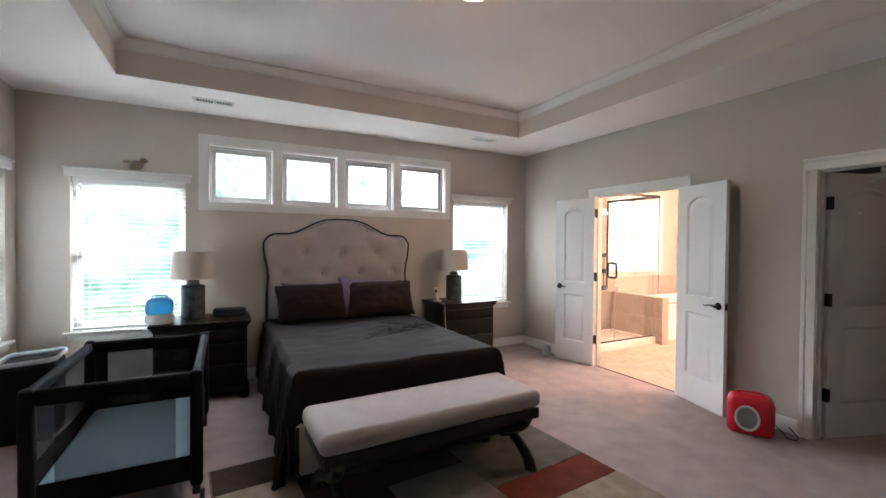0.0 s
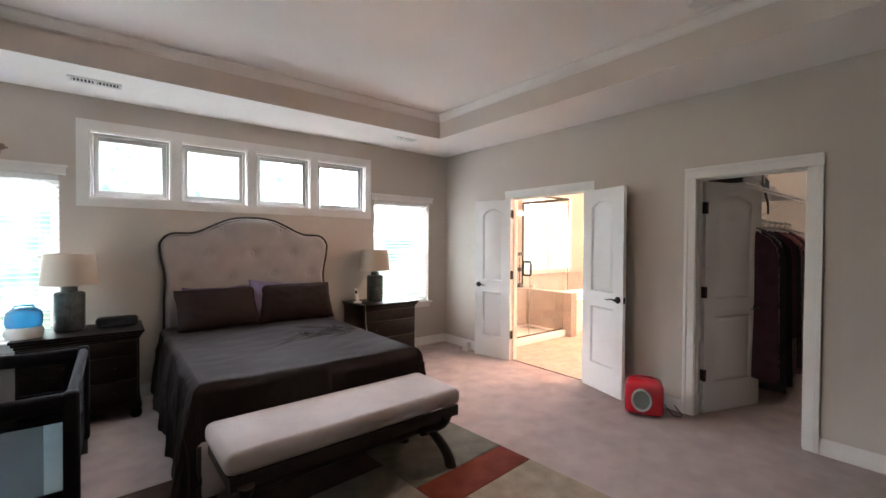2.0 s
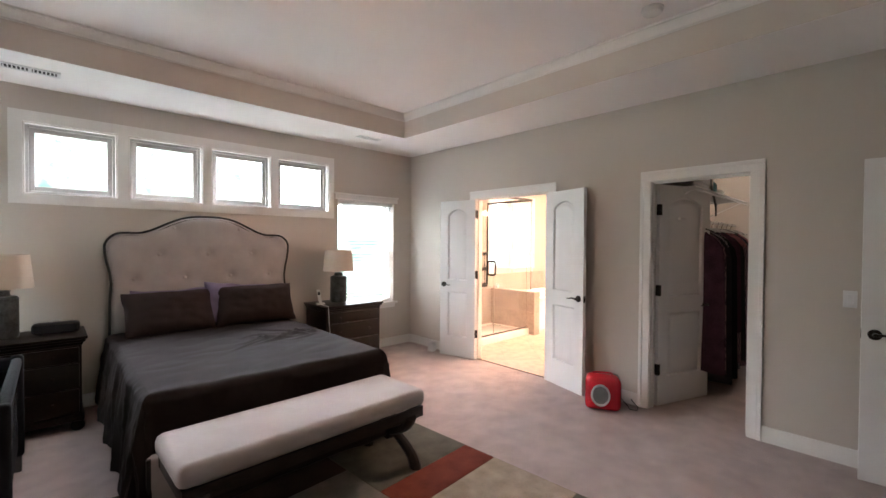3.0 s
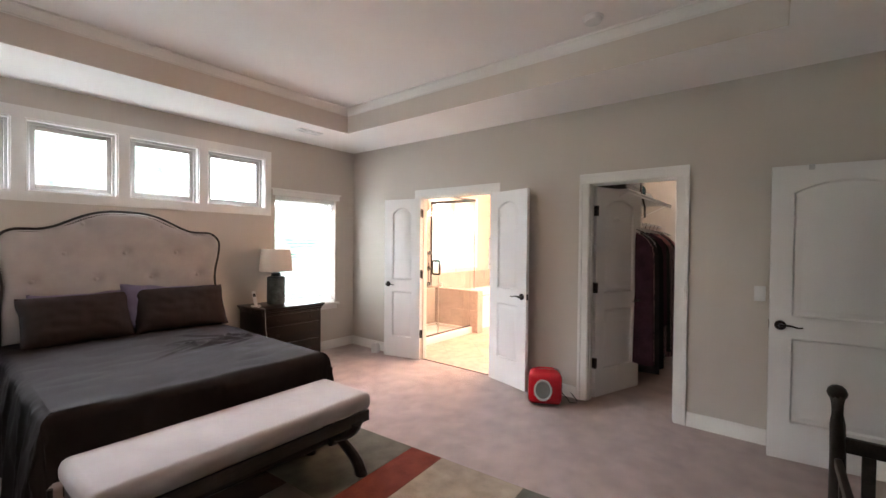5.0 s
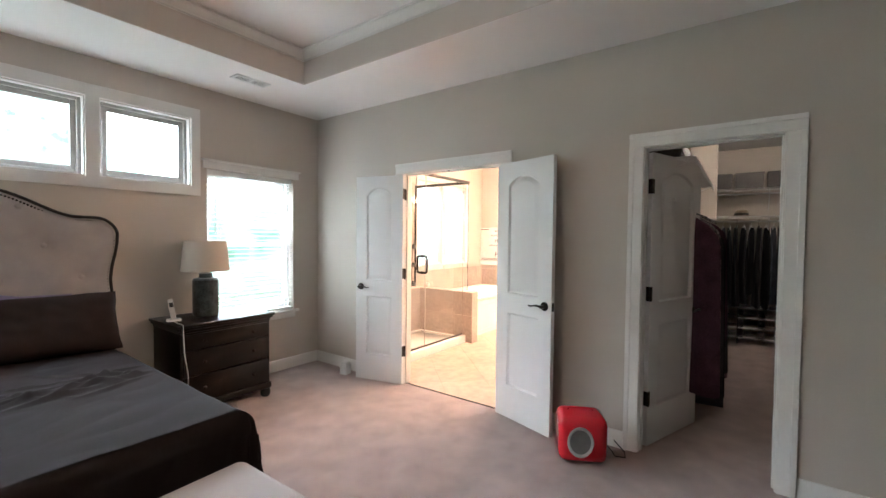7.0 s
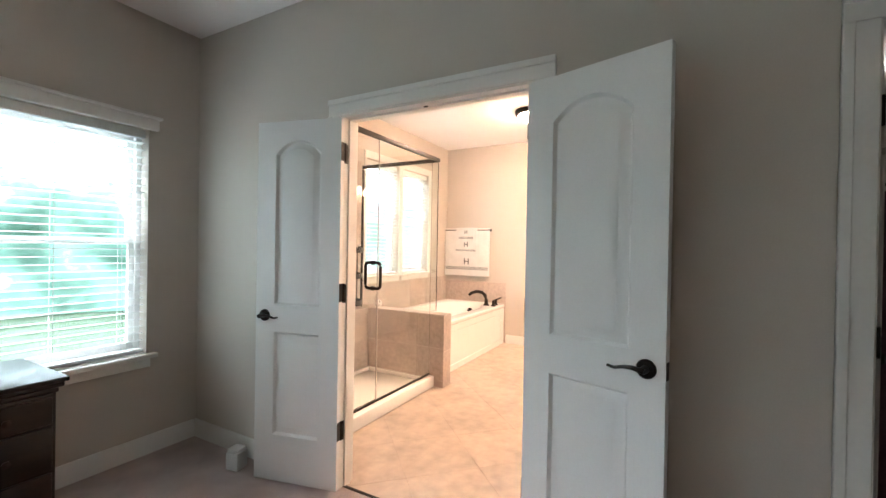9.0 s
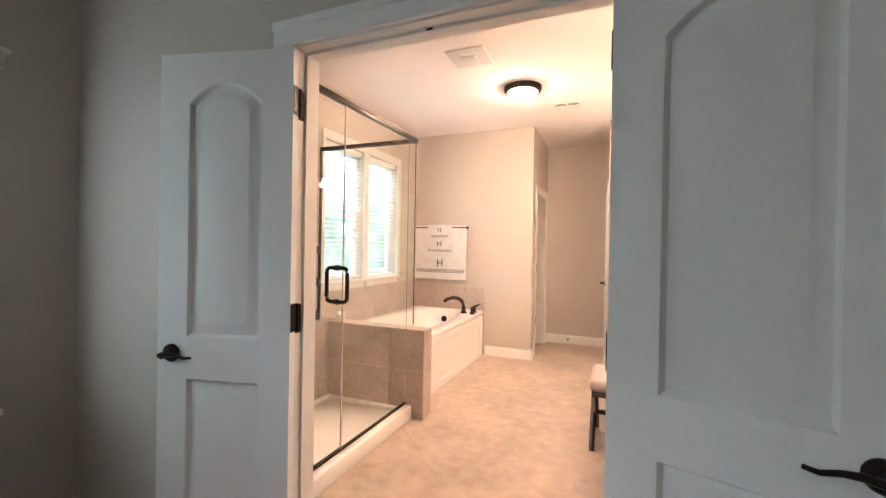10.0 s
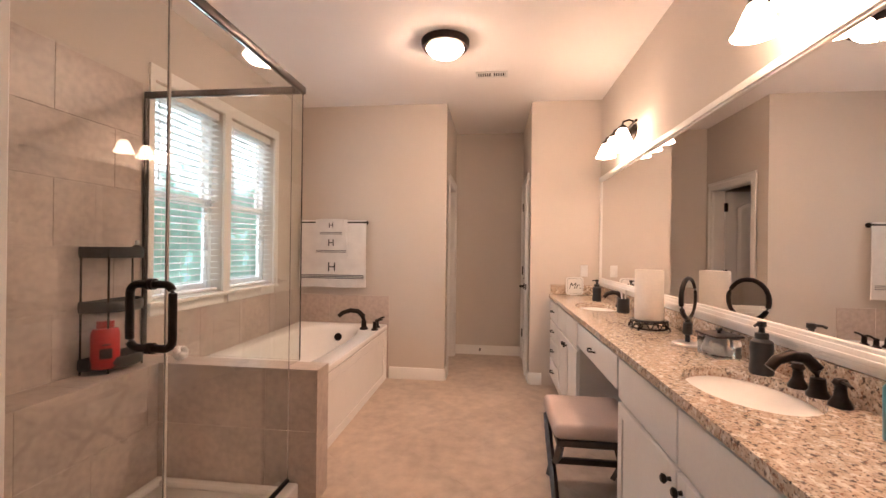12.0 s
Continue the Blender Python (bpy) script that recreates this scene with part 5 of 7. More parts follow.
def rod_and_shelf(axis, lo, hi, wallside, depth, z, name="closet_shelf", below=0.07):
    """A white wire shelf with its rod, along one closet wall. wallside: coordinate of the wall; depth is signed."""
    th = thing(name, "white wire closet shelf with hanging rod", "shelf", group="closet shelves")
    def P(u, d, zz):
        return (u, wallside + d, zz) if axis == "x" else (wallside + d, u, zz)
    bm = BM()
    for d in (depth * 0.04, depth * 0.5, depth):
        tube(bm, [P(lo, d, z), P(hi, d, z)], 0.005, 6)
    tube(bm, [P(lo, depth, z - 0.03), P(hi, depth, z - 0.03)], 0.005, 6)
    part("rails", bm, M_WHITEPL, th)
    bm = BM()
    k = int((hi - lo) / 0.028)
    for i in range(k):
        u = lo + (hi - lo) * (i + 0.5) / k
        tube(bm, [P(u, depth * 0.02, z + 0.004), P(u, depth, z + 0.004), P(u, depth, z - 0.03)], 0.0022, 4)
    tagged(part("wires", bm, M_WHITEPL, th), kind="stuff")
    bm = BM()
    tube(bm, [P(lo, depth * 0.8, z - below), P(hi, depth * 0.8, z - below)], 0.012, 8)
    part("rod", bm, M_WHITEPL, th)
    for f in (0.06, 0.5, 0.94):
        u = lo + (hi - lo) * f
        bm = BM()
        tube(bm, [P(u, depth * 0.95, z - 0.008), P(u, depth * 0.02, z - 0.28)], 0.006, 6)
        part("brace", bm, M_WHITEPL, th)
    return th


CN = BY0 - 0.12
rod_and_shelf("x", 4.9, 7.0, CN, -0.62, 2.02, below=0.29)
rnd = random.Random(4)
seq = ["plum", "patterned", "charcoal", "striped", "grey", "black", "striped", "plum", "patterned", "striped", "charcoal", "dusty_rose", "patterned", "striped", "plum", "salmon", "black", "patterned", "charcoal", "dusty_rose", "striped", "plum"]
for i, c in enumerate(seq):
    garment(pose(5.32 + i * 0.068, CN - 0.50, 0, 0, 0, rnd.uniform(-9, 9)), rnd.uniform(1.36, 1.54) if i % 4 != 3 else rnd.uniform(0.85, 1.1), rnd.uniform(0.48, 0.58), c, i, 1.73)
rod_and_shelf("y", 0.1, CN - 0.02, 9.05, -0.36, 2.16)
rod_and_shelf("y", 0.1, CN - 0.02, 9.05, -0.36, 1.78)
for i in range(17):
    c = ["black", "charcoal", "black", "black", "slate", "black", "charcoal"][i % 7]
    garment(pose(8.76, 0.86 + i * 0.082, 0, 0, 0, 90 + rnd.uniform(-8, 8)), rnd.uniform(0.85, 1.1), 0.46, c, i + 30, 1.71)
rod_and_shelf("x", 5.0, 8.6, YS, 0.36, 1.80)
for i in range(22):
    c = ["black", "charcoal", "plum", "black", "slate", "black"][i % 6]
    garment(pose(5.2 + i * 0.15, YS + 0.30, 0, 0, 0, rnd.uniform(-9, 9)), rnd.uniform(1.1, 1.4), 0.5, c, i + 60, 1.73)
sr = thing("shoe_rack", "low tiered shoe rack against the closet end wall", "rack", pose(8.82, 1.55, 0))
for z in (0.08, 0.22, 0.36, 0.5):
    part("tier", one(-0.15, -0.62, z, 0.17, 0.62, z + 0.015, 0.003), M_WHITEPL, sr)
for y in (-0.62, 0.0, 0.605):
    part("upright", one(-0.15, y, 0.0, 0.17, y + 0.015, 0.54, 0.002), M_BLACK, sr)
for i in range(14):
    z = (0.095, 0.235, 0.375)[i % 3]
    y = -0.5 + (i // 3) * 0.24
    th = thing("shoe", "dark low shoe on the closet rack", "shoe", pose(8.80, 1.55 + y, z), "shoes on the rack")
    bm = BM()
    box(bm, -0.13, -0.04, 0.0, 0.13, 0.04, 0.02, 0.008)
    part("sole", bm, M_BLACK, th)
    bm = BM()
    box(bm, -0.125, -0.037, 0.0205, 0.125, 0.037, 0.085, 0.03, 3)
    part("upper", bm, CLOTHM[("black", "charcoal", "plum", "grey")[i % 4]], th, smooth=60)
M_BIN = mat("grey_fabric_bin", (0.14, 0.13, 0.13), 0.85, var=0.15, bump=0.2)
for i in range(5):
    th = thing("storage_bin", "grey fabric storage bin on the wire shelf", "box", pose(8.86, 0.75 + i * 0.36, 2.168), "storage bins")
    part("bin", one(-0.15, -0.16, 0, 0.15, 0.16, 0.2, 0.012), M_BIN, th)
    part("rim", one(-0.153, -0.163, 0.2005, 0.153, 0.163, 0.215, 0.004), M_BIN, th)
bm = BM()
for c, r in (((0, 0, 0.06), (0.05, 0.055, 0.06)), ((0, 0, 0.15), (0.045, 0.05, 0.045)), ((-0.045, 0, 0.14), (0.02, 0.025, 0.018)), ((0, 0.04, 0.19), (0.012, 0.02, 0.02)), ((0, -0.04, 0.19), (0.012, 0.02, 0.02)), ((-0.04, 0.05, 0.02), (0.05, 0.02, 0.022)), ((-0.04, -0.05, 0.02), (0.05, 0.02, 0.022))):
    r0 = bmesh.ops.create_icosphere(bm, subdivisions=2, radius=1)["verts"]
    bmesh.ops.transform(bm, matrix=Matrix.LocRotScale(c, None, r), verts=r0)
solid("plush_toy", bm, M_TAN, "small tan plush bear on the closet shelf", "toy", at=pose(8.86, 1.98, 1.788), smooth=80)
th = thing("hat", "straw hat lying on the closet shelf", "hat", pose(8.84, 1.55, 1.788))
bm = BM()
lathe(bm, [(0.16, 0.0), (0.16, 0.006), (0.085, 0.012), (0.08, 0.07), (0.06, 0.09), (0.0, 0.092)], 24)
part("brim_and_crown", bm, M_TAN, th)
bm = BM()
lathe(bm, [(0.0865, 0.013), (0.0835, 0.04)], 24)
part("band", bm, M_BLACK, th, "dark band")
SHZ = 2.0275
M_LEATHER = mat("dark_brown_leather", (0.02, 0.011, 0.009), 0.5, var=0.2, scale=12, bump=0.15, bumpscale=180)
th = thing("handbag", "large dark brown leather bag on the closet shelf", "bag", pose(5.60, CN - 0.34, SHZ))
bm = BM()
box(bm, -0.3, -0.15, 0.0, 0.3, 0.15, 0.22, 0.035, 3)
part("body", bm, M_LEATHER, th, smooth=60)
part("flap", one(-0.29, -0.158, 0.1, 0.29, -0.1505, 0.2, 0.003), M_LEATHER, th)
bm = BM()
tube(bm, [(0.26, -0.152, 0.2), (0.285, -0.165, 0.06), (0.29, -0.2, -0.1), (0.3, -0.205, -0.22), (0.32, -0.2, -0.1), (0.31, -0.165, 0.06), (0.295, -0.152, 0.19)], 0.009, 6)
part("strap", bm, M_BLACK, th, "dangling black strap")
th = thing("cardboard_carton", "pale carton leaning on the closet shelf", "box", pose(6.02, CN - 0.36, SHZ, 0, 0, 12))
part("body", one(-0.05, -0.12, 0.0, 0.05, 0.12, 0.27, 0.004), M_TAN, th)
part("flap", one(-0.05, -0.12, 0.271, 0.05, 0.0, 0.274, 0.001), M_WHITEPL, th, "white folded flap")
th = thing("spray_bottle", "teal plastic bottle on the closet shelf", "bottle", pose(6.18, CN - 0.42, SHZ))
bm = BM()
lathe(bm, [(0.0, 0.0), (0.06, 0.0), (0.064, 0.012), (0.064, 0.15), (0.03, 0.19), (0.0, 0.191)], 20)
part("body", bm, CLOTHM["teal"], th)
bm = BM()
lathe(bm, [(0.028, 0.192), (0.028, 0.23), (0.0, 0.232)], 14)
part("cap", bm, CLOTHM["slate"], th)
bm = BM()
lathe(bm, [(0.0, 0.0), (0.04, 0.008), (0.062, 0.04), (0.06, 0.07), (0.035, 0.1), (0.0, 0.108)], 18)
solid("rolled_towel", bm, M_WHITEPL, "small white rolled cloth on the closet shelf", "towel", at=pose(6.34, CN - 0.46, SHZ), smooth=80)
th = thing("folded_clothes", "dark folded clothes stacked on the closet shelf", "clothes", pose(6.26, CN - 0.2, SHZ))
for k in range(3):
    part("layer", one(-0.14 + 0.006 * k, -0.13, 0.05 * k, 0.14 - 0.004 * k, 0.13, 0.05 * (k + 1) - 0.002, 0.02, 3), CLOTHM["charcoal" if k % 2 else "black"], th, smooth=60)
M_BULB = mat("lit_bulb_glass", (1.0, 0.84, 0.66), 0.4, var=0.0, glow=BULB)
th = thing("closet_light", "bare lit bulb in a white ceiling lampholder", "lamp", pose(7.35, 1.27, BH - 0.05))
bm = BM()
lathe(bm, [(0.0, -0.075), (0.022, -0.074), (0.026, -0.035), (0.055, -0.022), (0.062, -0.001), (0.0, -0.001)], 24)
part("lampholder", bm, M_WHITEPL, th)
bm = BM()
lathe(bm, [(0.0, -0.175), (0.018, -0.172), (0.031, -0.158), (0.036, -0.140), (0.031, -0.118), (0.018, -0.096), (0.015, -0.076), (0.0, -0.0755)], 20)
part("bulb", bm, M_BULB, th, "glowing glass bulb", 60)

# smoke detector in the tray and hooks over the entry door
sd = thing("smoke_detector", "round white smoke detector on the ceiling", "detector", pose(3.57, 1.69, 3.05))
bm = BM()
lathe(bm, [(0.0, -0.042), (0.035, -0.041), (0.055, -0.034), (0.062, -0.02), (0.062, -0.001), (0.0, -0.001)], 24)
part("cover", bm, M_WHITEPL, sd)
bm = BM()
lathe(bm, [(0.063, -0.012), (0.07, -0.01), (0.07, -0.001), (0.063, -0.001)], 24)
part("base", bm, M_WHITEPL, sd)
for f in (0.26, 0.78):
    hx, hy = 4.41 + 0.08 * f, 0.705 - 0.795 * f
    hk = thing("over_door_hook", "small metal hook over the open entry door", "hook", pose(hx, hy, 2.038, 0, 0, 95.5), "over-door hooks")
    bm = BM()
    box(bm, -0.016, -0.023, 0.0005, 0.016, 0.023, 0.004, 0.001, 1)
    part("strap", bm, M_SILVER, hk)
    bm = BM()
    box(bm, -0.016, 0.0185, -0.035, 0.016, 0.0225, 0.0, 0.001, 1)
    part("tab", bm, M_SILVER, hk)

# ---- bathroom things ----
M_CAB = mat("white_cabinet_paint", (0.76, 0.745, 0.72), 0.38, var=0.02, scale=4, fine=80, bump=0.02)
M_GRANITE = granite("speckled_granite")
M_PORC = mat("white_porcelain", (0.84, 0.82, 0.8), 0.08, var=0.01)
M_TOWEL = mat("white_terry", (0.80, 0.78, 0.76), 0.95, var=0.05, scale=9, fine=300, bump=0.6, bumpscale=420)
M_INK = mat("black_embroidery", (0.02, 0.02, 0.022), 0.8)
M_BAND = mat("grey_embroidery", (0.16, 0.16, 0.17), 0.85)
M_GLOBE = mat("lit_frosted_glass", (1.0, 0.66, 0.425), 0.4, var=0.0, glow=DOME)
M_BELL = mat("lit_frosted_bell", (1.0, 0.66, 0.425), 0.4, var=0.0, glow=SCONCE)
M_FLAME = mat("bare_lamp_in_bell", (1.0, 0.66, 0.425), 0.4, var=0.0, glow=FLAME)
M_MIRROR = mat("silvered_mirror", (0.9, 0.9, 0.9), 0.01, 1.0, var=0.0)
M_WAX = mat("ivory_paper", (0.78, 0.72, 0.64), 0.8, var=0.03, bump=0.1)
M_SEAT = mat("pinkish_grey_vinyl", (0.46, 0.37, 0.34), 0.5, var=0.05, fine=150, bump=0.08)
M_STOOLWOOD = wood("stool_wood", (0.012, 0.008, 0.006), (0.04, 0.024, 0.018), 0.4)
# brown tone that paints the knee space's shade into the panel colour
M_SHADOW = mat("recess_shade_paint", (0.30, 0.25, 0.22), 0.8)

# shower pan and kerb
sp = thing("shower_pan", "white acrylic shower pan with raised kerb", "shower pan", pose(0, 0, 0))
bm = BM()
box(bm, 4.722, 4.66, 0.0, 6.338, 5.378, 0.05, 0.006)
part("pan_floor", bm, M_ACRYL, sp)
bm = BM()
box(bm, 4.722, 4.565, 0.0, 6.338, 4.662, 0.11, 0.012, 3)
part("kerb", bm, M_ACRYL, sp, smooth=60)
bm = BM()
box(bm, 4.722, 5.33, 0.05, 6.338, 5.378, 0.085, 0.01, 2)
box(bm, 6.29, 4.662, 0.05, 6.338, 5.33, 0.085, 0.01, 2)
part("upstand", bm, M_ACRYL, sp)
bm = BM()
lathe(bm, [(0.0, 0.052), (0.05, 0.052), (0.055, 0.05)], 20, at=(5.5, 4.98, 0))
part("drain", bm, M_BRONZE, sp, "dark bronze round drain")

# low tiled walls: cores, then tiles laid on them further down
pw = tagged(solid("wall_pony", one(6.35, 4.48, 0, 6.485, YB, 0.69), M_GROUT, "low tiled wall between shower and tub", "wall", "structure", smooth=None))
lw = solid("wall_ledge", one(4.722, 5.388, 0, 6.34, YB, 0.69), M_GROUT, "low tiled ledge along the shower back", "wall", "structure", smooth=None)

# shower glass
GX, GY, GT = 6.46, 4.63, 2.19
se = thing("shower_enclosure", "clear glass shower enclosure with dark bronze rails", "shower enclosure")
for nm, b in (("glass_door", (4.745, GY - 0.004, 0.135, 5.505, GY + 0.004, GT - 0.03)), ("fixed_pane", (5.515, GY - 0.004, 0.125, 6.337, GY + 0.004, GT - 0.005)),
              ("fixed_pane", (6.3375, GY - 0.004, 0.715, GX + 0.004, GY + 0.004, GT - 0.005)), ("return_pane", (GX - 0.004, GY + 0.0045, 0.715, GX + 0.004, YB - 0.012, GT - 0.005))):
    g = part(nm, one(*b), M_GLASS, se, "clear glass", None)
    g.visible_shadow = False
    if nm == "glass_door":
        gd = g
part("header_rail", one(4.722, GY - 0.014, GT - 0.004, GX + 0.014, GY + 0.014, GT + 0.034, 0.004), M_BRONZE, se)
part("header_rail", one(GX - 0.014, GY + 0.0145, GT - 0.004, GX + 0.014, YB - 0.011, GT + 0.034, 0.004), M_BRONZE, se)
part("wall_channel", one(GX - 0.014, YB - 0.028, 0.705, GX + 0.014, YB - 0.0105, GT - 0.005, 0.003), M_BRONZE, se)
part("sill_rail", one(4.724, GY - 0.014, 0.111, 6.336, GY + 0.014, 0.124, 0.003), M_BRONZE, se)
part("edge_strip", one(5.506, GY - 0.006, 0.125, 5.514, GY + 0.006, GT - 0.006), mat("clear_seal", (0.55, 0.52, 0.48), 0.2), se, "pale door seal")
for z in (0.35, 2.1):
    part("pivot_hinge", one(4.724, GY - 0.018, z - 0.045, 4.80, GY + 0.018, z + 0.045, 0.004), M_BRONZE, se)
bm = BM()
x, r, y0, y1, z0, z1 = 5.45, 0.028, GY - 0.075, GY + 0.075, 1.015, 1.215
pts = []
for cy_, cz_, a0 in ((y1 - r, z1 - r, 0), (y0 + r, z1 - r, 90), (y0 + r, z0 + r, 180), (y1 - r, z0 + r, 270)):
    for k in range(5):
        a = radians(a0 + 22.5 * k)
        pts.append((x, cy_ + r * math.cos(a), cz_ + r * math.sin(a)))
tube(bm, pts, 0.0125, 10, 1.0, True)
for z in (z0, z1):
    for s in (-1, 1):
        lathe(bm, [(0.018, 0.0), (0.018, 0.008), (0.0, 0.009)], 14, m=pose(x, GY + s * 0.0045, z, -90 * s))
part("door_pull", bm, M_BRONZE, gd, "dark bronze loop pull")

# shower caddy on the ledge
cd = thing("shower_caddy", "dark three-tier shower caddy standing on the ledge", "caddy", pose(6.21, 5.49, 0.7005))
for z in (0.02, 0.30, 0.57):
    bm = BM()
    out = [(-0.15, 0.075), (0.15, 0.075)] + [(0.15 * math.cos(radians(a)), 0.075 - 0.15 * math.sin(radians(a))) for a in (15, 35, 55, 75, 90, 105, 125, 145, 165)]
    prism(bm, [(-p[0], p[1]) for p in reversed(out)][::-1], "z", z, z + 0.006)
    pts = [(x, y, z + 0.03) for x, y in out]
    tube(bm, pts, 0.006, 6, 5.0, True)
    part("tier", bm, M_BLACK, cd, "dark metal tray with raised rim", 40)
for x, y in ((-0.145, 0.07), (0.145, 0.07), (-0.1, -0.035), (0.1, -0.035)):
    bm = BM()
    tube(bm, [(x, y, 0.0), (x, y, 0.62)], 0.005, 6)
    part("rod", bm, M_BRONZE, cd)


def bottle(name, label, at, profile, body, cap, capfrom, tag=None, n=20, scale=(1, 1)):
    th = thing(name, label, "bottle", at)
    bm = BM()
    lathe(bm, profile, n, scale=scale)
    part("body", bm, body, th)
    bm = BM()
    lathe(bm, capfrom, n, scale=scale)
    part("cap", bm, cap, th)
    if tag:
        bm = BM()
        for x0, z0, x1, z1 in tag:
            box(bm, x0, -0.0375, z0, x1, -0.0355, z1)
        part("label_bars", bm, M_INK, th, "dark unreadable label bars", None)
    return th


M_REDB = mat("red_plastic", (0.42, 0.02, 0.02), 0.35, var=0.05)
bottle("body_wash_bottle", "red plastic body wash bottle in the caddy", pose(6.12, 5.48, 0.7275, 0, 0, -40), [(0.0, 0.0), (0.054, 0.0), (0.059, 0.01), (0.059, 0.17), (0.05, 0.195), (0.0, 0.197)], M_REDB, M_REDB,
       [(0.036, 0.198), (0.036, 0.232), (0.0, 0.234)], [(-0.025, 0.05, 0.025, 0.1), (-0.02, 0.115, 0.02, 0.122)], scale=(1, 0.62))
bottle("shampoo_bottle", "small dark bottle on the caddy's top tier", pose(6.32, 5.50, 1.2775), [(0.0, 0.0), (0.022, 0.0), (0.022, 0.05), (0.012, 0.06), (0.0, 0.061)], M_BLACK, M_WHITEPL, [(0.011, 0.062), (0.011, 0.085), (0.0, 0.086)])
bm = BM()
box(bm, -0.05, -0.03, 0.0, 0.05, 0.03, 0.025, 0.01, 3)
solid("soap_dish", bm, M_BLACK, "dark soap dish on the caddy's top tier", "dish", at=pose(6.13, 5.50, 1.2775))
bm = BM()
box(bm, -0.045, -0.028, 0.0, 0.045, 0.028, 0.02, 0.009, 3)
solid("soap_bar", bm, M_WHITEPL, "white bar of soap on the middle tier", "soap", at=pose(6.23, 5.48, 1.0075))

# pale bath puff on the low wall
bm = BM()
pr_ = random.Random(8)
for k in range(26):
    a, b = pr_.uniform(0, 6.28), pr_.uniform(-1.2, 1.2)
    c = Vector((math.cos(a) * math.cos(b), math.sin(a) * math.cos(b), math.sin(b))) * 0.026
    r0 = bmesh.ops.create_icosphere(bm, subdivisions=1, radius=pr_.uniform(0.016, 0.022))["verts"]
    bmesh.ops.transform(bm, matrix=pose(*c), verts=r0)
solid("bath_puff", bm, M_TOWEL, "pale mesh bath puff on the low tiled wall", "puff", at=pose(6.398, 5.30, 0.742), smooth=60)

# bathtub
tub = thing("bathtub", "white acrylic alcove bathtub with panelled apron", "bathtub")
X0, X1, Y0, Y1, TZ = 6.496, 8.458, 4.645, 5.588, 0.555
bm = BM()
n = 56
cx, cy = (X0 + X1) / 2, (Y0 + Y1) / 2 + 0.015


def superell(a, hx, hy, p=2.6):
    c, s = math.cos(a), math.sin(a)
    return cx + hx * math.copysign(abs(c) ** (2 / p), c), cy + hy * math.copysign(abs(s) ** (2 / p), s)


outer = []
for i in range(n):
    a = 2 * math.pi * i / n
    c, s = math.cos(a), math.sin(a)
    k = min((X1 - X0) / 2 / max(1e-6, abs(c)), (Y1 - Y0) / 2 / max(1e-6, abs(s)))
    outer.append(bm.verts.new(((X0 + X1) / 2 + c * k, (Y0 + Y1) / 2 + s * k, TZ)))
rings = [outer]
for hx, hy, z, p in ((0.885, 0.355, TZ, 2.8), (0.87, 0.342, TZ - 0.012, 2.8), (0.85, 0.325, TZ - 0.05, 2.7), (0.80, 0.295, 0.32, 2.6), (0.73, 0.26, 0.18, 2.6), (0.62, 0.2, 0.13, 2.5), (0.3, 0.1, 0.125, 2.2)):
    rings.append([bm.verts.new((*superell(2 * math.pi * i / n, hx, hy, p), z)) for i in range(n)])
for a, b in zip(rings, rings[1:]):
    for i in range(n):
        bm.faces.new((a[i], a[(i + 1) % n], b[(i + 1) % n], b[i]))
bm.faces.new(rings[-1])
part("basin", bm, M_ACRYL, tub, "white moulded rim and basin", 50)
bm = BM()
box(bm, X0, Y0 - 0.006, TZ - 0.05, X1 - 0.012, Y0 + 0.03, TZ - 0.001, 0.012, 3)
part("rim_edge", bm, M_ACRYL, tub)
part("apron", one(X0, Y0 + 0.012, 0.0, X1 - 0.012, Y0 + 0.03, TZ - 0.051), M_ACRYL, tub, smooth=None)
bm = BM()
for x0, z0, x1, z1 in ((X0, 0.0, X0 + 0.12, 0.50), (X1 - 0.13, 0.0, X1 - 0.012, 0.50), (X0 + 0.12, 0.0, X1 - 0.13, 0.07), (X0 + 0.12, 0.43, X1 - 0.13, 0.50)):
    box(bm, x0, Y0, z0, x1, Y0 + 0.0115, z1, 0.003, 1)
part("apron_panel", bm, M_ACRYL, tub)
bm = BM()
lathe(bm, [(0.0, 0.014), (0.032, 0.013), (0.038, 0.006), (0.038, 0.0)], 24, m=pose(cx + 0.825, cy - 0.02, 0.44, 0, -75))
part("overflow", bm, M_BRONZE, tub, "dark bronze overflow plate")
for x in (7.05, 7.75):
    bm = BM()
    lathe(bm, [(0.0, 0.008), (0.018, 0.007), (0.022, 0.0)], 14, m=pose(x, cy + 0.30, 0.36, 80))
    part("jet", bm, M_ACRYL, tub)

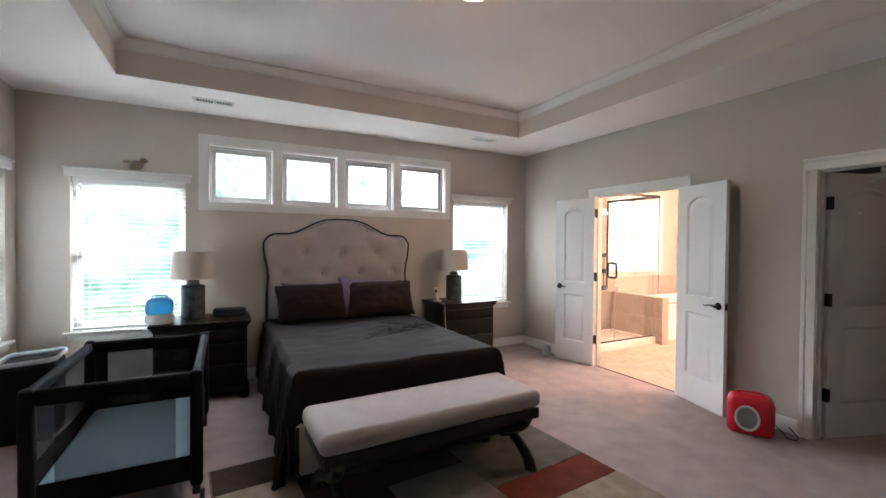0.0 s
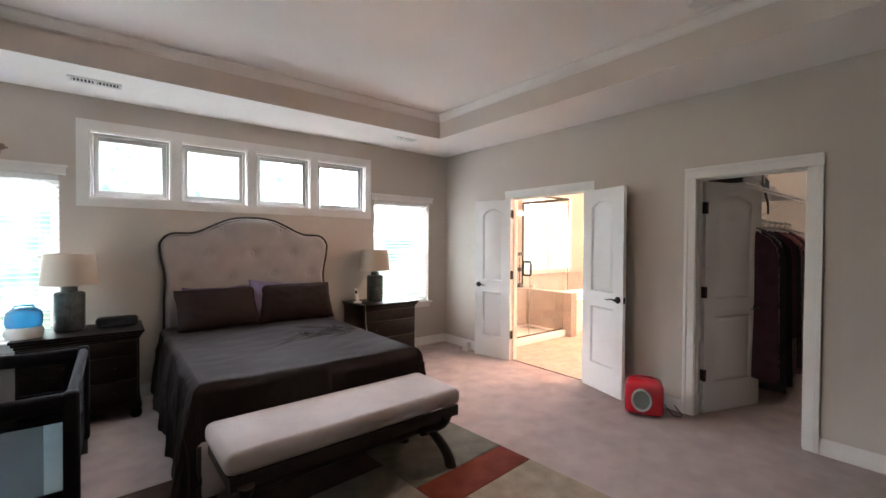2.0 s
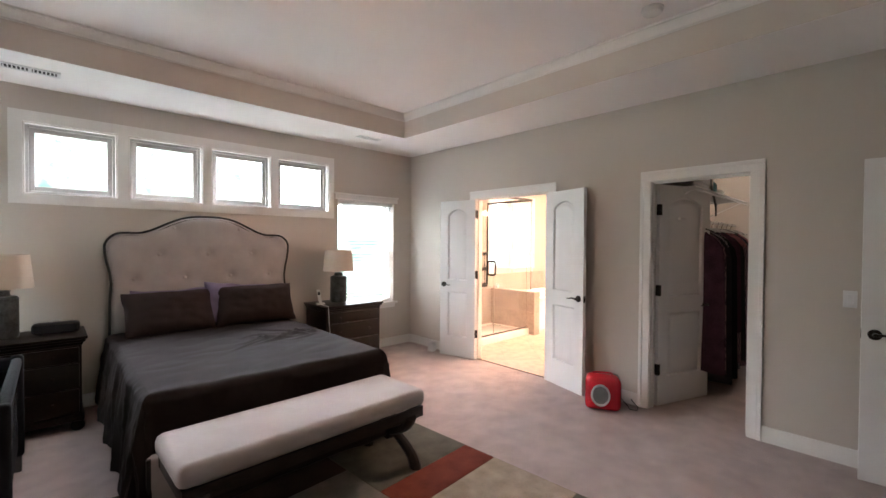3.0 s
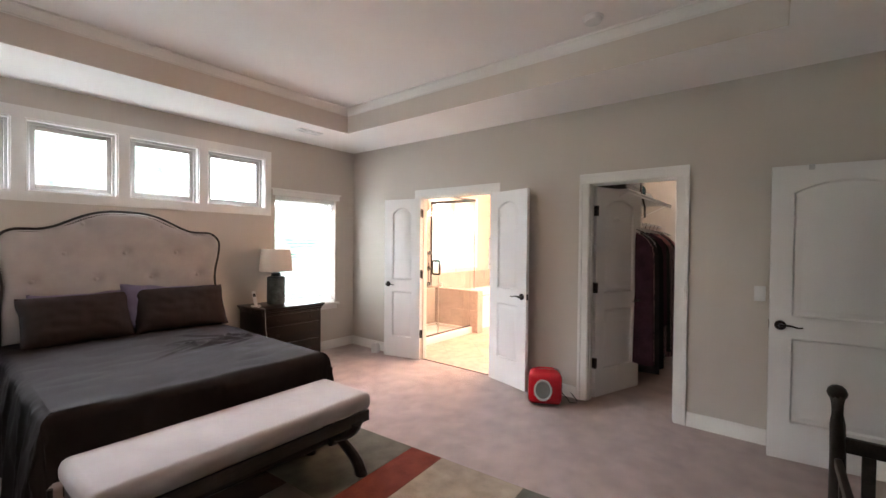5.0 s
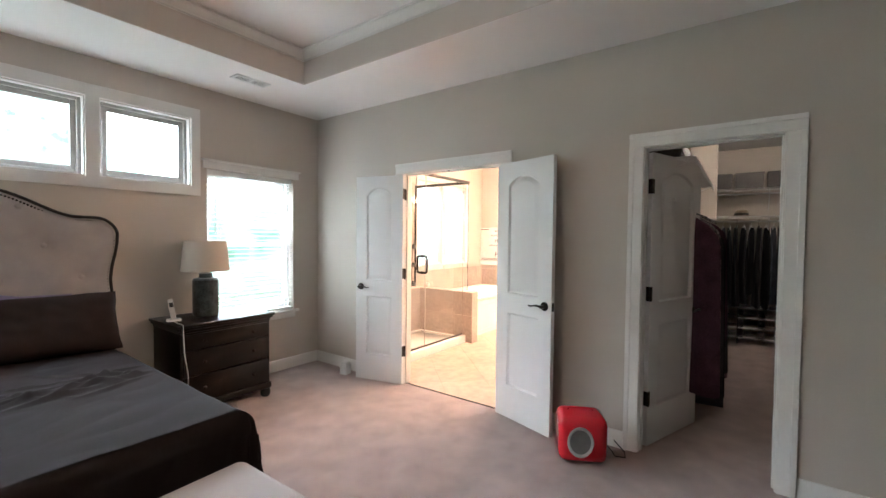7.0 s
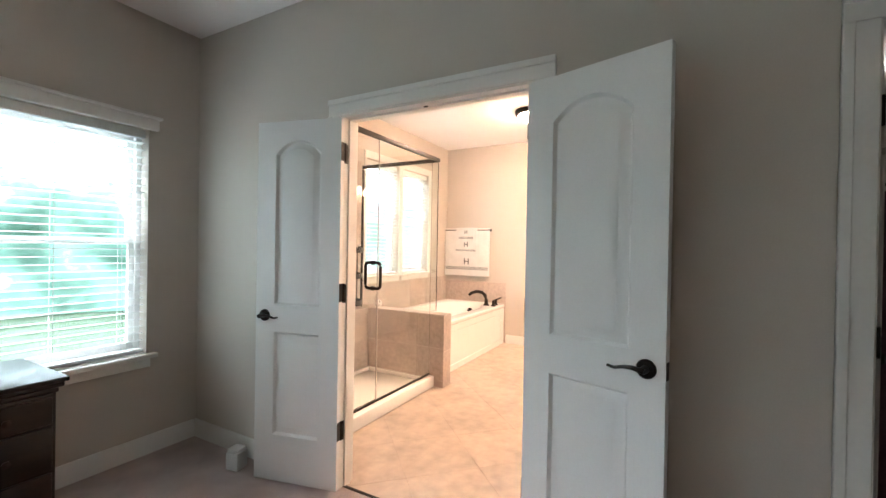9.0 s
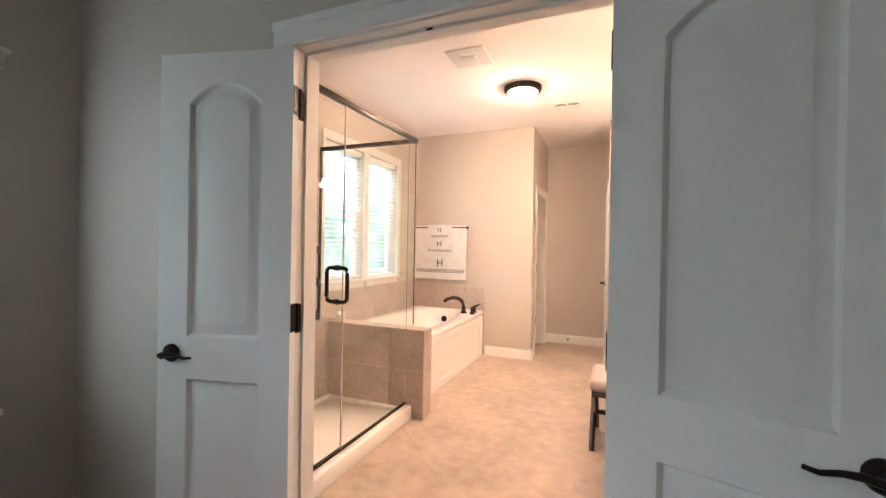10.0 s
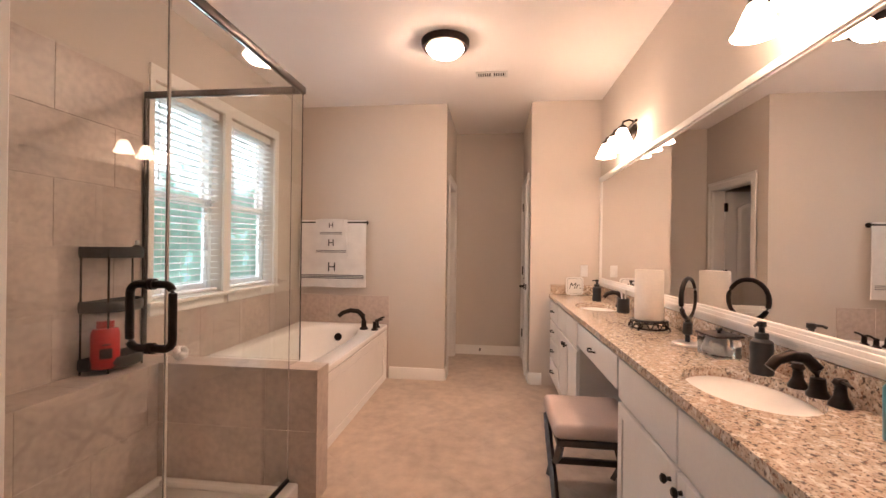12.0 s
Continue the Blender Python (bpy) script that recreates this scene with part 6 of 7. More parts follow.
tf = thing("tub_faucet", "dark bronze deck-mounted tub faucet with lever handles", "faucet", pose(8.16, 4.80, 0.5555, 0, 0, -32) @ Matrix.Scale(1.3, 4))
bm = BM()
lathe(bm, [(0.032, 0.0), (0.032, 0.008), (0.02, 0.02), (0.018, 0.06), (0.0, 0.065)], 16)
tube(bm, [(0, 0, 0.05), (-0.01, 0.0, 0.10), (-0.04, 0.02, 0.135), (-0.09, 0.045, 0.145), (-0.14, 0.07, 0.13), (-0.165, 0.085, 0.105)], [0.02, 0.019, 0.018, 0.017, 0.016, 0.015], 12)
part("spout", bm, M_BRONZE, tf)
for dx, dy in ((0.11, -0.02), (0.03, -0.085)):
    bm = BM()
    lathe(bm, [(0.026, 0.0), (0.026, 0.006), (0.016, 0.014), (0.014, 0.05), (0.018, 0.06), (0.0, 0.066)], 14, at=(dx, dy, 0))
    tube(bm, [(dx, dy, 0.055), (dx + 0.02, dy - 0.03, 0.075), (dx + 0.03, dy - 0.05, 0.08)], 0.007, 8)
    part("handle", bm, M_BRONZE, tf)

# towels
tr = thing("towel_bar", "dark bronze towel bar on the wall", "towel bar", pose(8.47, 5.23, 1.60))
bm = BM()
tube(bm, [(-0.06, -0.375, 0), (-0.06, 0.355, 0)], 0.009, 8)
part("bar", bm, M_BRONZE, tr)
for y in (-0.345, 0.34):
    bm = BM()
    lathe(bm, [(0.024, 0.0), (0.024, 0.008), (0.011, 0.014), (0.011, 0.065), (0.0, 0.07)], 14, m=pose(0, y, 0, 0, -90))
    part("bracket", bm, M_BRONZE, tr)


def letter(parent, size, loc):
    cu = bpy.data.curves.new("monogram", "FONT")
    cu.body, cu.size, cu.extrude, cu.align_x, cu.align_y = "H", size, 0.001, "CENTER", "CENTER"
    ob = new("monogram", cu)
    cu.materials.append(M_INK)
    ob.parent = parent
    ob.matrix_basis = pose(*loc, 90, 0, -90)
    return tagged(ob, "black embroidered letter H")


def towel(y0, y1, z0, z1, layer, size, hz, bars, label):
    th = thing("towel", label, "towel", pose(8.41 - layer, (y0 + y1) / 2, 0), "monogrammed towels")
    w = (y1 - y0) / 2
    bm = BM()
    nn, kk = 20, 24
    for face, off in ((0, 0.0), (1, 0.012)):
        g = []
        for j in range(kk + 1):
            f = j / kk
            row = []
            for i in range(nn + 1):
                u = -1 + 2 * i / nn
                rp = 0.004 * math.sin(5 * u + 3 * layer * 100) * (1 - f)
                row.append(bm.verts.new((-0.004 + rp + off - 0.01 * (1 - f) * 0.3, u * w * (1 - 0.015 * math.sin(3 * f)), z0 + (z1 - z0) * f + 0.003 * math.sin(4 * u) * (1 - f))))
            g.append(row)
        for a, b in zip(g, g[1:]):
            for i in range(nn):
                bm.faces.new((a[i], a[i + 1], b[i + 1], b[i]))
        if face == 0:
            first = g
    for j in range(kk):
        for col in (0, nn):
            bm.faces.new((first[j][col], first[j + 1][col], g[j + 1][col], g[j][col]))
    for i in range(nn):
        bm.faces.new((first[0][i], first[0][i + 1], g[0][i + 1], g[0][i]))
        bm.faces.new((first[-1][i], first[-1][i + 1], g[-1][i + 1], g[-1][i]))
    part("cloth", bm, M_TOWEL, th, smooth=70)
    for z in bars:
        part("band", one(-0.0135, -w * 0.94, z, -0.0105, w * 0.94, z + 0.007), M_BAND, th, "grey woven band", None)
    letter(th, size, (-0.0135, 0, hz))
    return th


towel(4.865, 5.588, 0.93, 1.625, 0.0, 0.13, 1.135, (1.02, 1.036, 1.052), "large white bath towel with a black letter H")
towel(5.06, 5.40, 1.22, 1.63, 0.017, 0.10, 1.385, (1.29, 1.305), "white hand towel with a black letter H")
towel(5.10, 5.35, 1.435, 1.635, 0.034, 0.075, 1.565, (1.475, 1.49), "small white washcloth with a black letter H")

# vanity
VF, VT = 2.985, 0.87


def shaker(bm, x0, z0, x1, z1, y, t=0.018, rail=0.055):
    """A framed front whose face looks to +y."""
    box(bm, x0, y, z0, x1, y + t - 0.007, z1, 0.001, 1)
    for a, b, c, d in ((x0, z0, x0 + rail, z1), (x1 - rail, z0, x1, z1), (x0 + rail, z0, x1 - rail, z0 + rail), (x0 + rail, z1 - rail, x1 - rail, z1)):
        box(bm, a, y + t - 0.007, b, c, y + t, d, 0.002, 1)


def cab_knob(x, z, parent):
    bm = BM()
    lathe(bm, [(0.008, 0.0), (0.006, 0.012), (0.014, 0.018), (0.016, 0.025), (0.01, 0.031), (0.0, 0.032)], 14, m=pose(x, VF + 0.018, z, -90))
    part("knob", bm, M_BRONZE, parent, "dark bronze knob")


def pull(x, z, parent):
    bm = BM()
    tube(bm, [(x - 0.045, VF + 0.018, z), (x - 0.042, VF + 0.038, z + 0.004), (x - 0.02, VF + 0.046, z - 0.002), (x + 0.02, VF + 0.046, z - 0.002), (x + 0.042, VF + 0.038, z + 0.004), (x + 0.045, VF + 0.018, z)], 0.005, 8)
    part("pull", bm, M_BRONZE, parent, "dark bronze bow pull")


def slab(x0, z0, x1, z1):
    return one(x0, VF + 0.0005, z0, x1, VF + 0.018, z1, 0.004, 2)


def carcass(name, label, x0, x1):
    th = thing(name, label, "cabinet", group="vanity units")
    bm = BM()
    box(bm, x0 + 0.001, BY0 + 0.002, 0.09, x1 - 0.001, VF, VT)
    part("body", bm, M_CAB, th, smooth=None)
    part("toe_kick", one(x0 + 0.001, BY0 + 0.002, 0.0, x1 - 0.001, VF - 0.07, 0.09), M_CAB, th, smooth=None)
    return th


def door_unit(x0, x1, label):
    th = carcass("vanity_cabinet", label, x0, x1)
    m = (x0 + x1) / 2
    for a, b, kx in ((x0 + 0.012, m - 0.006, m - 0.04), (m + 0.006, x1 - 0.012, m + 0.04)):
        part("false_front", slab(a, 0.675, b, 0.855), M_CAB, th)
        bm = BM()
        shaker(bm, a, 0.11, b, 0.655, VF + 0.0005)
        d = part("cabinet_door", bm, M_CAB, th)
        cab_knob(kx, 0.61, d)
    return th


def drawer_unit(x0, x1, label):
    th = carcass("drawer_cabinet", label, x0, x1)
    for a, b in ((0.675, 0.855), (0.50, 0.66), (0.31, 0.485), (0.11, 0.295)):
        d = part("drawer", slab(x0 + 0.012, a, x1 - 0.012, b), M_CAB, th)
        pull((x0 + x1) / 2, (a + b) / 2, d)
    return th


drawer_unit(8.0, 8.488, "white four-drawer vanity unit at the wall")
door_unit(7.17, 8.0, "white vanity unit with two doors under the far sink")
door_unit(5.03, 6.25, "white vanity unit with two doors under the near sink")
drawer_unit(4.76, 5.03, "narrow white vanity drawer unit by the doorway")
kn = thing("knee_space_cabinet", "white drawer over the open knee space", "drawer", group="vanity units")
part("apron_box", one(6.251, BY0 + 0.002, 0.69, 7.169, VF, VT), M_CAB, kn, smooth=None)
d = part("drawer", slab(6.265, 0.70, 7.155, 0.855), M_CAB, kn)
pull(6.71, 0.77, d)
# back panel coloured dark to stand for the shade under the counter
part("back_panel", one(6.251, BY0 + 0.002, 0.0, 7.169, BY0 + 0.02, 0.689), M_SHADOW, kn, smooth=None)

SINKS = [(5.71, 2.765), (7.60, 2.765)]
ct = thing("countertop", "speckled beige granite countertop with backsplash", "countertop")
bm = BM()
x0, x1, y0, y1 = 4.745, 8.489, BY0 + 0.001, 3.015
for z in (VT + 0.001, 0.905):
    rim = [bm.verts.new(p + (z,)) for p in ((x0, y0), (x1, y0), (x1, y1), (x0, y1))]
    edges = [bm.edges.new((rim[i], rim[(i + 1) % 4])) for i in range(4)]
    for sx, sy in SINKS:
        loop = [bm.verts.new((sx + 0.235 * math.cos(2 * math.pi * k / 40), sy + 0.165 * math.sin(2 * math.pi * k / 40), z)) for k in range(40)]
        edges += [bm.edges.new((loop[k], loop[(k + 1) % 40])) for k in range(40)]
    bmesh.ops.triangle_fill(bm, use_beauty=True, edges=edges)
zz = (VT + 0.001, 0.905)
for a, b in (((x0, y0), (x1, y0)), ((x1, y0), (x1, y1)), ((x1, y1), (x0, y1)), ((x0, y1), (x0, y0))):
    bm.faces.new([bm.verts.new(p) for p in ((*a, zz[0]), (*b, zz[0]), (*b, zz[1]), (*a, zz[1]))])
for sx, sy in SINKS:
    for k in range(40):
        a, b = 2 * math.pi * k / 40, 2 * math.pi * (k + 1) / 40
        bm.faces.new([bm.verts.new((sx + 0.235 * math.cos(t), sy + 0.165 * math.sin(t), z)) for t, z in ((a, zz[0]), (b, zz[0]), (b, zz[1]), (a, zz[1]))])
bmesh.ops.remove_doubles(bm, verts=bm.verts, dist=1e-5)
part("slab", bm, M_GRANITE, ct, smooth=30)
part("backsplash", one(x0, BY0 + 0.001, 0.9055, x1, BY0 + 0.021, 1.0, 0.003), M_GRANITE, ct)
part("side_splash", one(x1 - 0.02, BY0 + 0.0215, 0.9055, x1, 3.0, 1.0, 0.003), M_GRANITE, ct)

for i, (sx, sy) in enumerate(SINKS):
    sk = thing("sink", "white oval undermount porcelain sink", "sink", pose(sx, sy, 0), "sinks")
    bm = BM()
    lathe(bm, [(1.0, VT + 0.0), (0.985, VT - 0.03), (0.92, VT - 0.08), (0.75, VT - 0.12), (0.4, VT - 0.14), (0.08, VT - 0.145)], 40, scale=(0.245, 0.175))
    bm.faces.ensure_lookup_table()
    for f in [f for f in bm.faces if len(f.verts) > 30 and f.calc_center_median().z > VT - 0.05]:
        bm.faces.remove(f)
    part("bowl", bm, M_PORC, sk, smooth=60)
    bm = BM()
    lathe(bm, [(0.0, VT - 0.142), (0.02, VT - 0.141), (0.023, VT - 0.144)], 16)
    part("drain", bm, M_BRONZE, sk)
    fx = thing("sink_faucet", "dark bronze widespread faucet with two levers", "faucet", pose(sx - 0.06, 2.60, 0.9052), "sink faucets")
    bm = BM()
    lathe(bm, [(0.03, 0.0), (0.03, 0.008), (0.022, 0.02), (0.019, 0.055), (0.0, 0.06)], 16)
    tube(bm, [(0, 0, 0.04), (0, 0.005, 0.085), (0, 0.035, 0.115), (0, 0.075, 0.12), (0, 0.115, 0.105), (0, 0.135, 0.08)], [0.02, 0.019, 0.018, 0.017, 0.016, 0.015], 12)
    part("spout", bm, M_BRONZE, fx)
    for s in (-1, 1):
        bm = BM()
        lathe(bm, [(0.028, 0.0), (0.028, 0.006), (0.016, 0.03), (0.013, 0.055), (0.02, 0.065), (0.014, 0.078), (0.0, 0.08)], 14, at=(s * 0.082, 0, 0))
        tube(bm, [(s * 0.082, 0, 0.07), (s * 0.11, 0.008, 0.074), (s * 0.14, 0.016, 0.07)], [0.008, 0.006, 0.005], 8, 0.7)
        part("handle", bm, M_BRONZE, fx)

# mirror
mi = thing("vanity_mirror", "long wall mirror in a white moulded frame", "mirror")
MX0, MX1, MZ0, MZ1 = 4.98, 8.44, 1.004, 2.03
part("glass", one(MX0 + 0.05, BY0 + 0.004, MZ0 + 0.07, MX1 - 0.02, BY0 + 0.010, MZ1 - 0.02), M_MIRROR, mi, "silvered mirror glass", None)
for a, b, c, d, inn in ((MX0, MZ0, MX1, MZ0 + 0.075, 0), (MX0, MZ1 - 0.03, MX1, MZ1 + 0.02, 1), (MX0, MZ0 + 0.075, MX0 + 0.06, MZ1 - 0.03, 2), (MX1 - 0.03, MZ0 + 0.075, MX1, MZ1 - 0.03, 3)):
    bm = BM()
    box(bm, a, BY0 + 0.001, b, c, BY0 + 0.02, d, 0.002, 1)
    if inn == 0:
        box(bm, a, BY0 + 0.0205, b + 0.012, c, BY0 + 0.028, d - 0.012, 0.003, 2)
        box(bm, a, BY0 + 0.0285, b + 0.026, c, BY0 + 0.034, d - 0.03, 0.003, 2)
    if inn == 1:
        box(bm, a, BY0 + 0.0205, b + 0.01, c, BY0 + 0.03, d - 0.006, 0.003, 2)
    part("frame", bm, M_TRIM, mi, "white moulded frame")


def sconce(xc):
    th = thing("vanity_light", "lit three-shade vanity light with dark bronze bar", "lamp", pose(xc, BY0, 2.19), "vanity lights")
    bm = BM()
    lathe(bm, [(0.06, 0.001), (0.06, 0.012), (0.045, 0.022), (0.0, 0.024)], 24, m=pose(0, 0, 0.04, -90), scale=(1.4, 1))
    part("backplate", bm, M_BRONZE, th)
    bm = BM()
    tube(bm, [(-0.27, 0.07, 0.055), (-0.13, 0.06, 0.06), (0, 0.055, 0.062), (0.13, 0.06, 0.06), (0.27, 0.07, 0.055)], 0.009, 8)
    tube(bm, [(0, 0.02, 0.04), (0, 0.055, 0.06)], 0.009, 8)
    part("bar", bm, M_BRONZE, th)
    for x in (-0.215, 0, 0.215):
        bm = BM()
        tube(bm, [(x, 0.06, 0.058), (x, 0.10, 0.075), (x, 0.14, 0.062), (x, 0.145, 0.04)], 0.007, 8)
        lathe(bm, [(0.0, 0.05), (0.006, 0.045), (0.014, 0.035), (0.026, 0.028), (0.03, 0.012), (0.0, 0.011)], 14, at=(x, 0.145, 0))
        part("arm", bm, M_BRONZE, th)
        bm = BM()
        lathe(bm, [(0.026, 0.011), (0.038, -0.01), (0.052, -0.045), (0.066, -0.08), (0.078, -0.095), (0.074, -0.094), (0.062, -0.078), (0.048, -0.05), (0.0, -0.046)], 24, at=(x, 0.145, 0))
        shade = part("shade", bm, M_BELL, th, "glowing frosted glass bell shade", 60)
        bm = BM()
        lathe(bm, [(0.0, -0.086), (0.02, -0.083), (0.032, -0.072), (0.034, -0.06), (0.026, -0.048), (0.0, -0.0465)], 18, at=(x, 0.145, 0))
        part("bulb", bm, M_FLAME, shade, "bright frosted bulb", 60)
    return th


sconce(7.55)
sconce(5.62)

bl = thing("ceiling_lamp", "lit flush ceiling lamp with bronze rim", "lamp", pose(7.22, 3.93, BH))
bm = BM()
lathe(bm, [(0.0, -0.115), (0.05, -0.11), (0.10, -0.09), (0.13, -0.06), (0.138, -0.035), (0.13, -0.032)], 32)
part("dome", bm, M_GLOBE, bl, "glowing frosted glass dome", 60)
bm = BM()
lathe(bm, [(0.139, -0.052), (0.158, -0.05), (0.17, -0.03), (0.172, -0.001), (0.0, -0.001)], 36)
part("rim", bm, M_BRONZE, bl, "dark bronze rim")
bm = BM()
lathe(bm, [(0.0, -0.132), (0.008, -0.128), (0.006, -0.12), (0.012, -0.114), (0.0, -0.112)], 12)
part("finial", bm, M_BRONZE, bl)

vent(pose(7.8, 3.6, BH, 0, 0, 90), 0.27, 0.12, "white louvred bathroom ceiling vent", 20)
fn = thing("exhaust_fan", "white square bathroom exhaust fan grille", "fan", pose(6.46, 4.18, BH))
part("cover", one(-0.15, -0.15, -0.02, 0.15, 0.15, -0.001, 0.008, 2), M_WHITEPL, fn)
for i in range(9):
    part("slat", one(-0.12, -0.115 + i * 0.027, -0.0235, 0.12, -0.10 + i * 0.027, -0.0195), M_WHITEPL, fn)
part("lens", one(-0.06, -0.06, -0.034, 0.06, 0.06, -0.024, 0.004), M_WHITEPL, fn)

# things on the counter
CT = 0.9052


def dispenser(at, label):
    th = thing("soap_dispenser", label, "dispenser", at, "soap dispensers")
    bm = BM()
    lathe(bm, [(0.0, 0.0), (0.036, 0.0), (0.038, 0.01), (0.033, 0.06), (0.036, 0.09), (0.034, 0.115), (0.022, 0.124), (0.0, 0.125)], 24)
    part("bottle", bm, M_BLACK, th)
    bm = BM()
    lathe(bm, [(0.021, 0.125), (0.021, 0.145), (0.01, 0.148), (0.009, 0.165), (0.014, 0.168), (0.014, 0.185), (0.0, 0.187)], 16)
    tube(bm, [(0, 0, 0.178), (0.0, 0.03, 0.178), (0, 0.042, 0.172)], 0.005, 8)
    part("pump", bm, M_BLACK, th)
    return th


dispenser(pose(5.88, 2.62, CT, 0, 0, 30), "black soap dispenser with pump beside the near sink")
dispenser(pose(7.98, 2.68, CT, 0, 0, 10), "black soap dispenser with pump beside the far sink")
th = thing("toothbrush_cup", "dark cup on the counter by the far faucet", "cup", pose(7.32, 2.66, CT))
bm = BM()
lathe(bm, [(0.0, 0.0), (0.04, 0.0), (0.042, 0.01), (0.04, 0.10), (0.036, 0.102), (0.036, 0.02), (0.0, 0.018)], 20)
part("cup", bm, M_BLACK, th)
bm = BM()
tube(bm, [(0.0, 0.0, 0.02), (0.02, 0.01, 0.15)], 0.005, 6)
tube(bm, [(0.01, -0.01, 0.02), (-0.02, -0.012, 0.16)], 0.005, 6)
part("brush", bm, M_WHITEPL, th, "white toothbrush handles")

pr = thing("paper_towel_holder", "ornate black holder with a fat ivory paper roll", "holder", pose(6.70, 2.71, CT))
bm = BM()
lathe(bm, [(0.071, 0.055), (0.074, 0.06), (0.074, 0.325), (0.071, 0.33), (0.02, 0.33), (0.018, 0.32), (0.0, 0.32)], 36)
part("roll", bm, M_WAX, pr, "ivory paper roll", 50)
bm = BM()
for r, z in ((0.095, 0.012), (0.095, 0.05)):
    tube(bm, [(r * math.cos(radians(a)), r * math.sin(radians(a)), z) for a in range(0, 360, 15)], 0.004, 6, 1, True)
lathe(bm, [(0.0, 0.045), (0.085, 0.046), (0.085, 0.052), (0.0, 0.053)], 24)
for a in range(0, 360, 30):
    c, s = math.cos(radians(a)), math.sin(radians(a))
    tube(bm, [(0.095 * math.cos(radians(a + t)), 0.095 * math.sin(radians(a + t)), 0.031 + 0.018 * math.sin(radians(12 * t + 90))) for t in range(0, 31, 5)], 0.003, 5)
for a in (45, 135, 225, 315):
    c, s = math.cos(radians(a)), math.sin(radians(a))
    tube(bm, [(0.09 * c, 0.09 * s, 0.03), (0.11 * c, 0.11 * s, 0.02), (0.115 * c, 0.115 * s, 0.004)], 0.006, 6)
part("scroll_stand", bm, M_BRONZE, pr, "scrolled black iron stand")

mm = thing("makeup_mirror", "round tilting makeup mirror on a dark stand", "mirror", pose(6.33, 2.67, CT, 0, 0, 20))
bm = BM()
lathe(bm, [(0.0, 0.0), (0.065, 0.0), (0.065, 0.006), (0.05, 0.012), (0.0, 0.014)], 28)
part("foot", bm, M_SILVER, mm)
bm = BM()
lathe(bm, [(0.011, 0.013), (0.011, 0.045), (0.02, 0.05), (0.02, 0.1), (0.012, 0.105), (0.01, 0.125), (0.0, 0.126)], 16)
part("stem", bm, M_BLACK, mm)
bm = BM()
T = pose(0, 0, 0.215, 0, 90, 26)
ring = [T @ Vector((0.092 * math.cos(radians(a)), 0.078 * math.sin(radians(a)), 0)) for a in range(0, 360, 12)]
tube(bm, ring, 0.011, 8, 1, True)
part("rim", bm, M_BRONZE, mm, "dark round rim")
bm = BM()
lathe(bm, [(0.0, -0.004), (0.088, -0.004), (0.088, 0.004), (0.0, 0.004)], 30, m=T, scale=(1, 0.85))
part("glass", bm, M_MIRROR, mm, "mirror glass")

jr = thing("cotton_jar", "clear glass jar of cotton balls with dark lid", "jar", pose(6.12, 2.64, CT, 0, 0, 8))
bm = BM()
box(bm, -0.065, -0.055, 0.0, 0.065, 0.055, 0.085, 0.012, 3)
g = part("jar", bm, M_GLASS, jr, "clear glass", 60)
g.visible_shadow = False
bm = BM()
box(bm, -0.07, -0.06, 0.086, 0.07, 0.06, 0.096, 0.006, 2)
lathe(bm, [(0.008, 0.096), (0.006, 0.104), (0.014, 0.11), (0.012, 0.118), (0.0, 0.12)], 12)
part("lid", bm, M_BRONZE, jr, "dark lid with a knob")
bm = BM()
rc = random.Random(2)
for k in range(14):
    r0 = bmesh.ops.create_icosphere(bm, subdivisions=2, radius=rc.uniform(0.014, 0.02))["verts"]
    bmesh.ops.transform(bm, matrix=pose(rc.uniform(-0.04, 0.04), rc.uniform(-0.03, 0.03), rc.uniform(0.022, 0.05)), verts=r0)
part("cotton_balls", bm, M_TOWEL, jr, "white cotton balls", 80)

sg = thing("counter_sign", "small white scalloped sign lettered Mr.", "sign", pose(8.38, 2.79, CT + 0.004, 0, 0, -82))
bm = BM()
outl = []
for k in range(48):
    a = 2 * math.pi * k / 48
    c, s = math.cos(a), math.sin(a)
    q = 1 / max(abs(c), abs(s))
    q = min(q, 1.24)
    r = q * (1 + 0.025 * math.cos(8 * a))
    outl.append((0.085 * r * c, 0.09 + 0.085 * r * s))
prism(bm, outl, "y", -0.006, 0.006, 0.002)
part("board", bm, M_WHITEPL, sg, smooth=30)
bm = BM()
tube(bm, [(0.84 * x, -0.0075, 0.09 + 0.84 * (z - 0.09)) for x, z in outl], 0.0012, 5, 1, True)
part("border", bm, M_BAND, sg)
cu = bpy.data.curves.new("lettering", "FONT")
cu.body, cu.size, cu.extrude, cu.align_x, cu.align_y, cu.shear = "Mr.", 0.085, 0.0008, "CENTER", "CENTER", 0.25
cu.materials.append(M_INK)
ob = new("lettering", cu)
ob.parent = sg
ob.matrix_basis = pose(0, -0.0072, 0.09, 90)
bm = BM()
box(bm, -0.03, 0.006, 0.0, 0.03, 0.05, 0.006)
part("stand", bm, M_WHITEPL, sg)
bottle("mouthwash_bottle", "teal plastic bottle at the counter's end", pose(5.34, 2.64, CT), [(0.0, 0.0), (0.035, 0.0), (0.036, 0.12), (0.02, 0.145), (0.0, 0.146)], mat("teal_plastic", (0.03, 0.16, 0.22), 0.3), M_WHITEPL, [(0.018, 0.147), (0.018, 0.175), (0.0, 0.176)])
plate("wall_outlet", "white outlet plate on the vanity end wall", pose(8.49, 2.68, 1.14, 0, 0, -90), 1)

